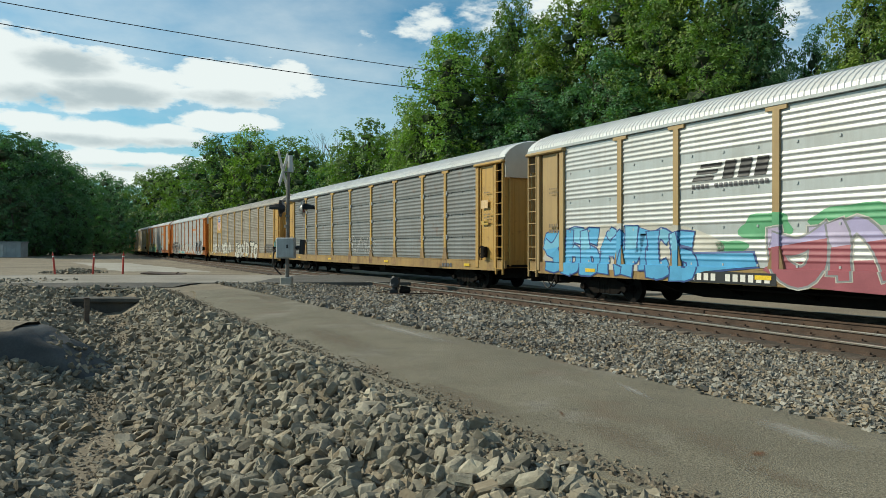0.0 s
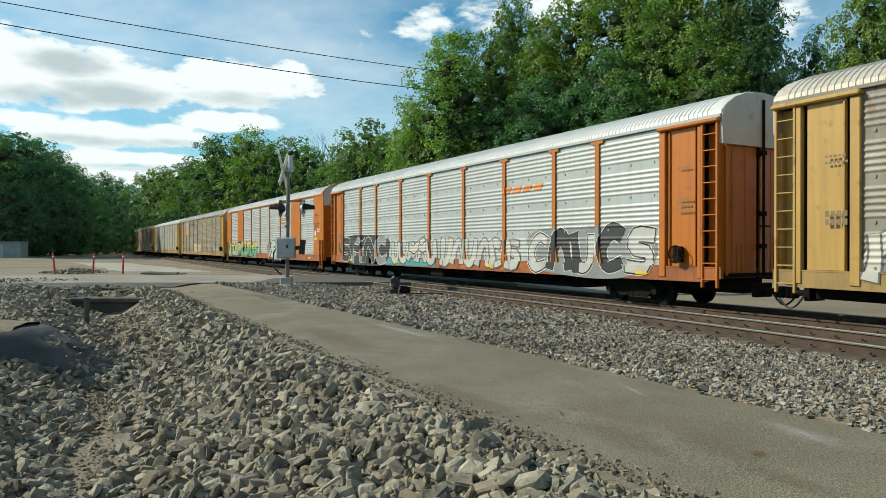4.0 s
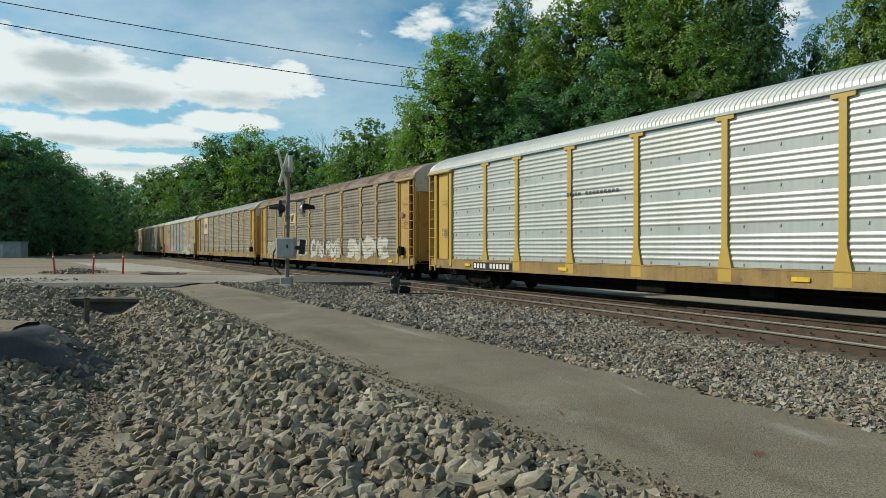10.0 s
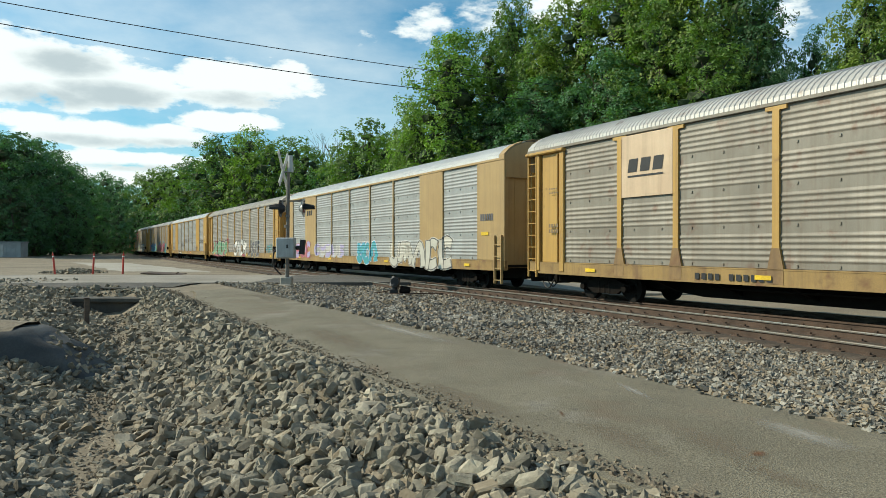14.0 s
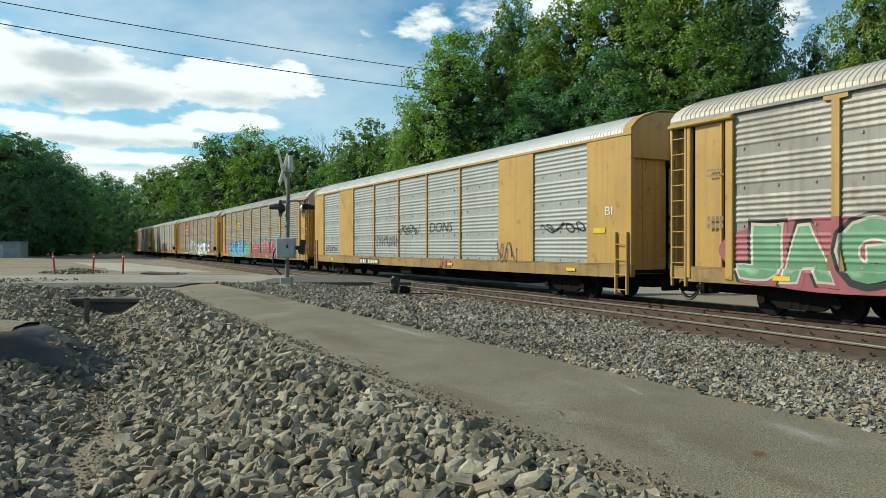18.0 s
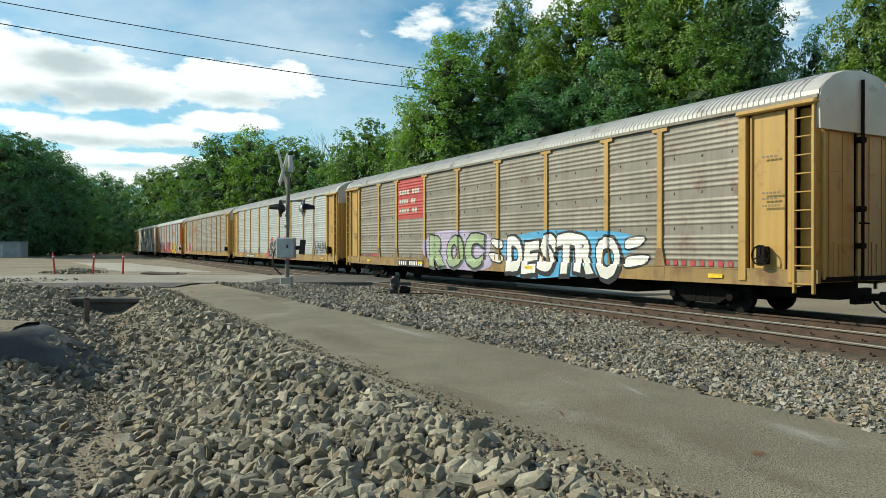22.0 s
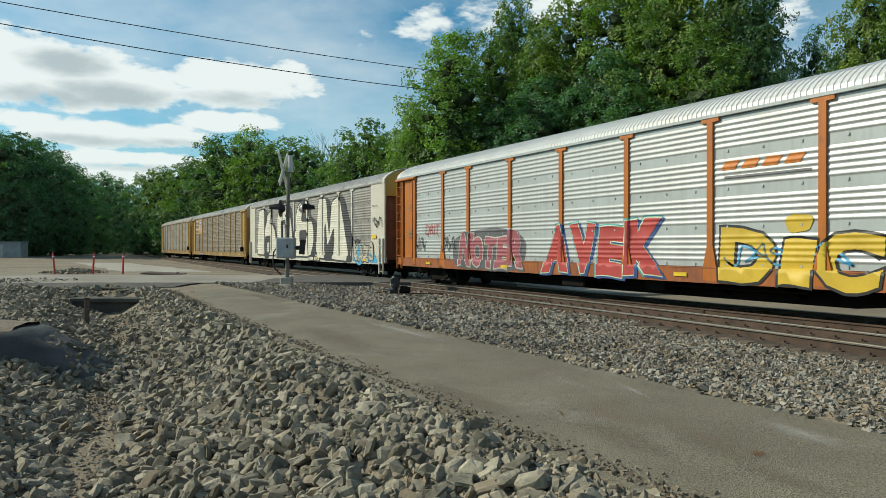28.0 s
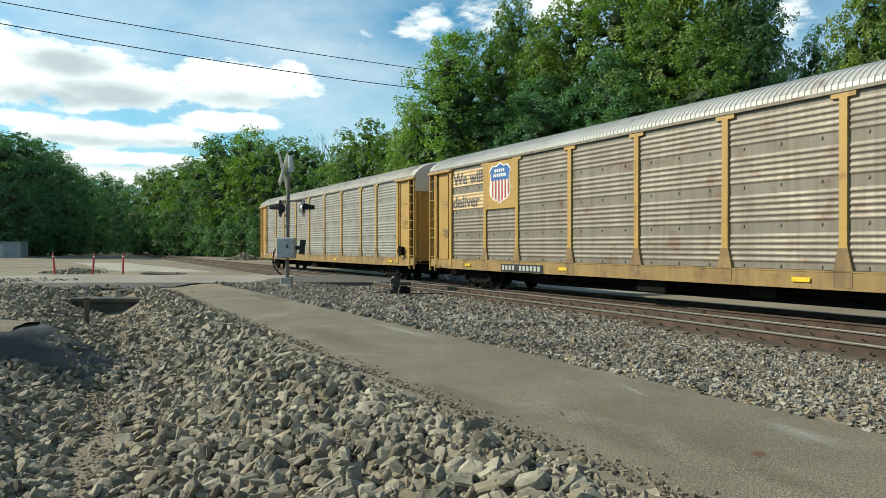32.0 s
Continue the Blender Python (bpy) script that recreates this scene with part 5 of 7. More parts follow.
    scrawl(2, -9.0, 1.5, 2.2, 0.3, "dark_grey", 7, 32, 0.04)
    scrawl(2, -12.1, 1.7, 0.6, 0.7, "teal", 3, 33, 0.10)
    # car 3
    piece(3, 12.0, 1.0, 6.4, 1.55, ["soot", "slate_paint"], "off_white", 4, 25, "soot", 0.05, None)
    piece(3, 5.3, 1.15, 4.6, 1.2, ["pale_grey", "off_white"], "black_paint", 5, 40, None, 0.1, None)
    piece(3, 0.5, 1.15, 5.8, 1.25, ["off_white", "pale_grey"], "dark_grey", 6, 41, None, 0.1, None)
    piece(3, -5.7, 1.08, 5.8, 1.45, ["pale_grey", "soot"], "black_paint", 5, 42, "slate_paint", 0.04)
    spread(CARS[3], sheet(rect(8.0, 1.1, 7.2, 0.3)), "teal", 0, "graffiti_cloud")
    slanted_logo(3, -4.2, 3.8, 2.4, 0.22, "spray_orange", 4)
    # car 4
    spread(CARS[4], sheet(blob(13.1, 1.08, 10.6, 1.3, R, 0.05, 44)), "black_paint", 0, "graffiti_cloud")
    piece(4, 13.0, 1.12, 5.2, 1.30, ["lemon", "lemon", "tan_paint"], "black_paint", 6, 50, None, 0.04, "white_paint", "pale_moss")
    piece(4, 7.7, 1.12, 5.3, 1.35, ["lemon"], "black_paint", 5, 57, None, 0.04, "white_paint", "green")
    spread(CARS[4], sheet(blob(-0.5, 1.0, 4.6, 1.2, R, 0.1, 34)), "maroon", 0, "graffiti_cloud")
    block_word(4, "VEEC", -0.85, 1.1, (0.95, 0.9, 0.9, 0.95), (1.15, 1.2, 1.1, 1.1), ["mint"], "black_paint", 0.06, "black_paint", 0.12, 0.08, 1.0, 0.2, 15)
    slanted_logo(4, -4.2, 3.75, 2.35, 0.2, "spray_orange", 4)
    spread(CARS[4], sheet(rect(-4.35, 3.58, 2.3, 0.05)), "dark_grey", 4, "railway_mark")
    words(4, "BI", -12.58, 2.84, 0.34, 0.27, "white_paint")
    bars(4, -11.98, 2.35, 0.55, 0.16, "sticker", 1, 2, None, 0.0)
    spread(CARS[4], sheet(blob(-11.98, 2.62, 0.3, 0.3, R, 0.0, 18)), "white_paint", 4, "notice")
    bars(4, -12.0, 3.08, 0.85, 0.05, "black_paint", 9, 3)
    bars(4, -12.0, 3.2, 0.7, 0.05, "black_paint", 7, 3)
    bars(4, -12.0, 3.32, 0.8, 0.05, "black_paint", 8, 3)
    bars(4, -12.0, 3.85, 0.7, 0.06, "black_paint", 6, 3)
    # car 5
    shield(5, 8.86, 3.56, 1.38, (9.10, 3.3, 1.86, 1.70, "yellow"))
    bars(5, 6.8, 4.4, 4.0, 0.2, "dark_grey", 17, 5)
    piece(5, 3.7, 1.35, 4.3, 0.95, ["tan_paint", "sign_tan"], "off_white", 5, 60, None, 0.1, None)
    scrawl(5, -4.0, 1.7, 2.0, 0.6, "off_white", 5, 61, 0.05)
    scrawl(5, -6.7, 1.4, 2.2, 1.0, "off_white", 3, 62, 0.06)
    scrawl(5, -9.2, 1.4, 1.9, 1.0, "off_white", 4, 63, 0.06)
    for w, mkey, lay in ((1.62, "black_paint", 1), (1.46, "tan_grey", 3), (1.0, "dark_grey", 4)):
        arch = [(11.2 + w / 2, 1.16), (11.2 - w / 2, 1.16)] + [(11.2 - w / 2 * math.cos(math.pi * i / 12), 1.5 + w * 0.48 * math.sin(math.pi * i / 12)) for i in range(13)]
        spread(CARS[5], sheet(arch), mkey, lay, "graffiti_arch")
    scrawl(5, 13.1, 2.5, 0.7, 0.2, "maroon", 3, 65, 0.03)
    # car 6
    bars(6, 9.9, 1.15, 2.4, 0.17, "white_paint", 11, 7, "black_paint")
    bars(6, -12.05, 1.92, 0.44, 0.14, "sticker", 1, 7, None, 0.0)
    bars(6, -10.2, 1.13, 0.55, 0.2, "white_paint", 2, 7, "black_paint")
    bars(6, 4.4, 3.5, 2.3, 0.1, "dark_grey", 14, 7)
    # car 7
    spread(CARS[7], sheet(rect(7.1, 3.45, 2.6, 0.75)), "sign_tan", 2, "sign_panel")
    slanted_logo(7, 6.95, 3.65, 2.2, 0.42, "black_paint", 3)
    spread(CARS[7], sheet(rect(7.0, 3.5, 2.4, 0.06)), "black_paint", 4, "railway_mark")
    piece(7, 11.6, 1.42, 5.2, 1.0, ["panel_grey"], "tan_grey", 5, 70, None, 0.1, None)
    piece(7, 5.6, 1.30, 3.9, 1.15, ["pale_grey", "tan_grey"], "dark_grey", 4, 71, None, 0.1, None)
    piece(7, 1.2, 1.25, 5.6, 1.2, ["pale_grey", "tan_grey"], "dark_grey", 6, 72, None, 0.1, None)
    piece(7, -5.2, 1.3, 5.6, 1.1, ["pale_grey", "tan_grey"], "off_white", 5, 73, None, 0.1, None)
    bars(7, -2.0, 1.13, 0.7, 0.18, "red", 3, 7)
    bars(7, -12.10, 3.3, 0.6, 0.22, "maroon", 1, 7)
    # car 8
    sign_plate(8, 9.10, 3.3, 1.86, 1.70, "sign_cream")
    for i in range(3):
        spread(CARS[8], sheet(rect(8.85 - i * 0.46, 3.98, 0.34, 0.36, 0.06)), "black_paint", 4, "railway_mark", flat=True)
    spread(CARS[8], sheet(rect(8.85, 3.84, 1.3, 0.05)), "black_paint", 4, "railway_mark", flat=True)
    scrawl(8, -9.3, 1.5, 2.3, 0.35, "off_white", 7, 80, 0.035)
    scrawl(8, -0.9, 1.5, 1.8, 0.4, "pale_grey", 5, 81, 0.035)
    bars(8, 6.5, 1.15, 2.2, 0.15, "black_paint", 11, 8)
    bars(8, -12.10, 2.3, 0.6, 0.16, "off_white", 1, 8)
    # car 9
    slanted_logo(9, 8.9, 3.9, 1.1, 0.3, "black_paint", 3)
    piece(9, 12.6, 1.2, 4.5, 1.0, ["maroon", "purple"], "pink", 4, 90, None, 0.1, None)
    piece(9, 7.5, 1.35, 5.2, 0.8, ["purple", "pale_grey"], "pale_grey", 5, 91, None, 0.1, None)
    piece(9, 0.4, 1.05, 2.6, 1.15, ["teal"], "blue", 3, 92)
    piece(9, -3.7, 0.98, 6.2, 1.35, ["off_white"], "black_paint", 5, 93)
    bars(9, -12.05, 2.36, 0.5, 0.13, "sticker", 1, 7, None, 0.0)
    bars(9, -12.0, 2.9, 0.9, 0.25, "dark_grey", 6, 3)
    # car 10
    spread(CARS[10], sheet(blob(12.0, 1.05, 7.4, 1.5, R, 0.06, 40)), "maroon", 0, "graffiti_cloud")
    block_word(10, "JAGEPS", 11.6, 1.2, (1.15, 1.2, 1.2, 1.0, 1.05, 1.15), (1.2, 1.15, 1.25, 1.2, 1.2, 1.2), ["leaf_paint"], "off_white", 0.06, "maroon", 0.16, 0.0, 1.0, 0.10, 24, "black_paint", 0.075)
    words(10, "WNL", 4.9, 2.3, 1.2, 0.42, "maroon", 8, 0.03, 0.0, "graffiti_tag")
    piece(10, 1.6, 1.0, 4.6, 1.55, ["white_paint", "pale_grey"], "black_paint", 4, 113, None, 0.05, None)
    block_word(10, "USTE", -3.8, 1.15, (0.95, 0.9, 0.9, 0.95), (1.3, 1.25, 1.3, 1.2), ["dark_grey"], "off_white", 0.05, None, 0.15, 0.12, 0.92, 0.2, 17)
    scrawl(10, -9.6, 1.5, 1.3, 0.7, "teal", 3, 103, 0.06)
    bars(10, -1.8, 1.12, 1.5, 0.2, "maroon", 1, 1)
    # car 11
    words(11, "DONS", -1.55, 2.55, 2.0, 0.40, "black_paint", 5, -0.01, 0.2, "graffiti_tag")
    scrawl(11, 1.35, 2.5, 1.8, 0.42, "black_paint", 5, 110, 0.035)
    scrawl(11, 4.1, 1.95, 1.5, 0.55, "dark_grey", 5, 111, 0.03)
    scrawl(11, 2.6, 1.95, 1.0, 0.5, "dark_grey", 4, 111, 0.03)
    scrawl(11, 11.7, 1.65, 1.9, 0.4, "dark_grey", 6, 112, 0.03)
    scrawl(11, -6.9, 1.4, 1.2, 0.7, "dark_grey", 4, 113, 0.03)
    bars(11, 6.2, 1.12, 2.4, 0.18, "white_paint", 11, 2, "black_paint")
    bars(11, -2.6, 1.12, 1.0, 0.26, "maroon", 3, 2)
    words(11, "BI", -12.56, 2.85, 0.30, 0.24, "white_paint")
    bars(11, -12.05, 2.33, 0.5, 0.16, "sticker", 1, 7, None, 0.0)
    scrawl(11, -9.5, 2.4, 2.0, 0.3, "black_paint", 4, 114, 0.04)
    # car 12
    slanted_logo(12, 6.95, 3.6, 1.6, 0.42, "yellow_fresh", 3)
    spread(CARS[12], sheet(rect(6.95, 3.45, 1.6, 0.07)), "yellow_fresh", 4, "railway_mark")
    spread(CARS[12], sheet(blob(9.9, 1.1, 8.0, 1.2, R, 0.08, 40)), "green", 0, "graffiti_cloud")
    piece(12, 9.6, 1.12, 6.6, 1.35, ["deep_blue", "blue", "deep_blue"], "navy", 6, 122, None, 0.1, "white_paint", "blue")
    piece(12, 11.6, 1.3, 1.0, 1.0, ["pink"], "navy", 2, 125, None, 0.1, None)
    piece(12, 2.0, 1.1, 2.9, 1.15, ["rose"], "soot", 4, 123, None, 0.06, None, "maroon")
    for y, z, w in ((-1.0, 2.0, 0.8), (-2.8, 2.1, 1.1), (-4.4, 1.05, 1.3), (-5.6, 2.15, 1.2), (-7.2, 1.2, 0.9)):
        spread(CARS[12], sheet(blob(y, z, w, 0.7, R, 0.2, 24)), "teal", 0.1, "graffiti_cloud")
    piece(12, -1.4, 1.05, 6.4, 1.5, ["pink", "rose"], "soot", 6, 127, None, 0.1, None, "maroon")
    spread(CARS[12], sheet(blob(-8.2, 1.0, 1.4, 1.4, R, 0.15, 24)), "teal", 0, "graffiti_cloud")
    # car 13
    spread(CARS[13], sheet(rect(7.06, 3.2, 2.66, 1.82)), "red", 1, "sign_panel")
    for i, (w, n) in enumerate(((2.1, 8), (1.7, 7), (1.85, 7))):
        bars(13, 6.85, 4.32 - i * 0.42, w, 0.20, "off_white", n, 9, None, 0.22)
    spread(CARS[13], sheet(blob(4.3, 1.05, 5.4, 1.55, R, 0.08, 36)), "pale_lilac", 0, "graffiti_cloud")
    block_word(13, "ROC", 3.8, 1.12, (1.4, 1.35, 1.4), (1.3, 1.25, 1.3), ["moss"], "black_paint", 0.07, "dark_grey", 0.15, 0.05, 1.0, 0.16, 18)
    spread(CARS[13], sheet(blob(-1.7, 0.98, 6.2, 1.5, R, 0.12, 40)), "blue", 0, "graffiti_cloud")
    block_word(13, "DESTRO", -2.0, 1.12, (0.95, 0.82, 0.85, 0.95, 0.95, 1.0), (1.2, 1.05, 1.2, 1.25, 1.15, 1.2), ["white_paint"], "black_paint", 0.07, "black_paint", 0.16, 0.03, 1.0, 0.16, 26)
    for y, sgn in ((-1.75, 1), (-7.9, -1)):
        for z, ln in ((1.35, 0.75), (1.85, 0.6)):
            tip = [(y, z), (y + sgn * ln, z + 0.12), (y + sgn * (ln + 0.2), z + 0.34), (y + sgn * ln * 0.8, z + 0.36), (y, z + 0.3)]
            spread(CARS[13], sheet(swollen(rounded(tip), 0.05)), "black_paint", 2.2, "graffiti_outline")
            spread(CARS[13], sheet(rounded(tip)), "white_paint", 4.4, "graffiti_letter")
    for i in range(8):
        spread(CARS[13], sheet(rect(-9.35 - 0.28 * i, 1.47, 0.14, 0.13)), "red", 5, "reflector")
        spread(CARS[13], sheet(rect(11.6 - 0.28 * i, 1.47, 0.14, 0.13)), "red", 5, "reflector")
    bars(13, 6.8, 1.12, 2.4, 0.18, "white_paint", 11, 2, "black_paint")
    # car 14
    for y, w, z in ((1.8, 0.9, 1.05), (0.9, 0.8, 1.9), (-0.9, 0.7, 1.95), (-2.6, 0.9, 1.9), (-3.7, 1.1, 1.05), (-2.2, 2.4, 1.05)):
        spread(CARS[14], sheet(blob(y, z, w, 0.75, R, 0.12, 20)), "red", 0.2, "graffiti_cloud")
    block_word(14, "SCUM", 1.1, 1.2, (1.05, 1.0, 1.0, 1.35), (1.2, 1.2, 1.15, 1.25), ["soot"], "pale_grey", 0.05, "soot", 0.25, 0.04, 1.0, 0.14, 7)
    words(14, "CREAK", -9.4, 1.85, 2.2, 0.46, "dark_grey", 5, -0.012, 0.1, "graffiti_tag")
    scrawl(14, -9.4, 1.5, 2.2, 0.6, "dark_grey", 5, 142, 0.05)
    bars(14, 8.1, 1.13, 2.4, 0.18, "white_paint", 11, 2, "black_paint")
    # car 15
    piece(15, 11.7, 1.2, 4.6, 1.1, ["maroon", "tan_paint"], "pink", 5, 150, None, 0.1, None)
    slanted_logo(15, 6.9, 3.55, 2.1, 0.5, "red", 2)
    scrawl(15, -12.1, 2.2, 0.7, 0.32, "black_paint", 4, 151, 0.03)
    bars(15, -12.05, 1.9, 0.5, 0.16, "sticker", 1, 7, None, 0.0)
    # car 16
    spread(CARS[16], sheet(blob(8.3, 1.05, 4.9, 1.55, R, 0.05, 34)), "dark_grey", 0, "graffiti_cloud")
    block_word(16, "NOTER", 7.9, 1.2, (0.95, 0.85, 0.8, 0.8, 0.95), (1.25, 1.1, 1.1, 1.1, 1.25), ["maroon"], "off_white", 0.05, "dark_grey", 0.15, 0.06, 1.0, 0.14, 6)
    block_word(16, "AVEK", 2.4, 1.12, (1.4, 1.2, 1.1, 1.5), (1.45, 1.5, 1.4, 1.5), ["red"], "pale_green", 0.03, "navy", 0.22, 0.06, 1.0, 0.10, 5, "teal", 0.075)
    words(16, "DRIT", 10.75, 2.45, 1.25, 0.42, "red", 5, -0.01, 0.15, "graffiti_tag")
    scrawl(16, 11.6, 1.75, 0.9, 0.6, "black_paint", 4, 165, 0.03)
    scrawl(16, 9.1, 1.75, 0.9, 0.6, "black_paint", 4, 166, 0.03)
    block_word(16, "DIC", -4.6, 1.1, (1.5, 0.75, 1.4), (1.25, 1.0, 1.2), ["amber"], "black_paint", 0.06, None, 0.2, 0.05, 1.0, 0.14, 21)
    spread(CARS[16], sheet(blob(-6.3, 2.25, 0.6, 0.4, R, 0.1, 18)), "amber", 5, "graffiti_letter")
    scrawl(16, -5.0, 1.5, 2.6, 0.5, "blue", 4, 166, 0.05)
    slanted_logo(16, -4.6, 3.75, 2.2, 0.2, "spray_orange", 4)
    spread(CARS[16], sheet(rect(-4.7, 3.55, 2.2, 0.05)), "dark_grey", 4, "railway_mark")
    piece(16, -8.9, 1.05, 3.9, 1.25, ["off_white", "pale_grey"], "black_paint", 4, 163)
    scrawl(16, -8.2, 1.7, 0.6, 0.5, "black_paint", 3, 164, 0.03)
    # car 17
    giant_letters(17)
    spread(CARS[17], sheet(blob(-9.2, 1.1, 1.5, 0.9, R, 0.2, 26)), "blue", 0, "graffiti_cloud")
    spread(CARS[17], sheet(blob(-11.6, 1.1, 1.0, 0.5, R, 0.2, 20)), "blue", 0.2, "graffiti_cloud")
    block_word(17, "KAZO", -9.4, 1.2, (0.75, 0.7, 0.7, 0.75), (0.85, 0.85, 0.8, 0.95), ["tan_grey"], "black_paint", 0.04, None, 0.5, 0.05, 1.0, 0.2, 19)
    scrawl(17, -9.5, 2.15, 0.9, 0.2, "black_paint", 5, 172, 0.03)
    scrawl(17, -12.4, 2.9, 0.8, 0.5, "black_paint", 3, 171, 0.04)
    bars(17, -12.05, 2.35, 0.6, 0.19, "sticker", 1, 7, None, 0.0)
    bars(17, -12.1, 3.2, 0.6, 0.06, "dark_grey", 8, 7)
    bars(17, -12.1, 3.32, 0.5, 0.06, "dark_grey", 7, 7)
    bars(17, -12.1, 3.95, 0.7, 0.06, "dark_grey", 9, 7)
    bars(17, -1.9, 1.13, 2.0, 0.18, "white_paint", 9, 2, "black_paint")
    # car 18
    shield(18, 8.84, 3.56, 1.34, (9.10, 3.3, 1.86, 1.70, "yellow"))
    words(18, "We will", 11.6, 4.36, 2.2, 0.46, "dark_grey", 5, 0.02)
    words(18, "deliver", 11.6, 3.46, 2.0, 0.46, "dark_grey", 5, 0.02)
    for z in (4.30, 3.40):
        spread(CARS[18], sheet(rect(11.75, z, 2.5, 0.6)), "sign_tan", 1, "sign_panel")
    scrawl(18, -10.5, 1.6, 1.1, 0.5, "off_white", 4, 180, 0.05)
    bars(18, 8.0, 1.13, 2.3, 0.16, "pale_grey", 11, 2, "black_paint")
    # car 19
    for i in range(12):
        spread(CARS[19], sheet(rect(13.2 - 0.40 * i, 1.32, 0.2, 0.11)), "red" if i % 2 else "white_paint", 4, "reflector")
    for k in range(20):
        if MAKES[CARS[k]][1] == "posts" and k != 17:
            for y, z, w, h, n in ((12.35, 3.75, 0.45, 0.05, 5), (12.35, 3.62, 0.5, 0.05, 6), (12.35, 2.55, 0.5, 0.12, 4), (12.35, 2.38, 0.5, 0.12, 4), (-12.30, 3.1, 0.46, 0.05, 5), (-12.30, 2.98, 0.4, 0.05, 4), (-12.30, 2.82, 0.46, 0.05, 6), (-12.30, 3.9, 0.4, 0.05, 4)):
                bars(k, y, z, w, h, "stencil", n, k, None, 0.3)
        for i in range(4):
            y = (10.6, 4.8, -3.2, -10.8)[i]
            spread(CARS[k], sheet(rect(y, 1.20, 0.42, 0.10)), "sticker", 7, "reflector")


for key, c in {"pale_lilac": (0.42, 0.36, 0.50), "tan_grey": (0.42, 0.38, 0.30), "slate_paint": (0.22, 0.225, 0.235), "leaf_paint": (0.12, 0.27, 0.155), "deep_blue": (0.04, 0.17, 0.42), "amber": (0.58, 0.39, 0.03), "mint": (0.42, 0.50, 0.42), "moss": (0.30, 0.38, 0.22), "pale_moss": (0.30, 0.40, 0.22), "rose": (0.42, 0.12, 0.15), "sky_blue": (0.16, 0.42, 0.58), "stencil": (0.20, 0.145, 0.08)}.items():
    M[key] = mat(key + "_spray_paint", c, 0.6, 0.0, tuple(v * 0.78 for v in c), 0.5, 1.2, 60, 0.1, 0.03)
M["soot"] = mat("sooty_spray_paint", (0.03, 0.03, 0.032), 0.6, 0.0, (0.022, 0.022, 0.023), 0.5, 1.2, 60, 0.1, 0.03)
M["cream_letter"] = mat("cream_spray_paint", (0.62, 0.59, 0.50), 0.6, 0.0, (0.54, 0.51, 0.43), 0.5, 0.9, 50, 0.1, 0.03, 0.25, (0.25, 0.2, 0.14))
decorate()


# ---- level crossing signal ----
def place(px, depth):
    """Ground point at picture column px (784 the middle, 1243 the focal length in pixels) and a depth along the view
    axis, so that things fit the camera's view.
    """
    X = (px - 784) / 1243 * depth
    c, s = math.cos(radians(YAW)), math.sin(radians(YAW))
    return X * c + depth * s, depth * c - X * s


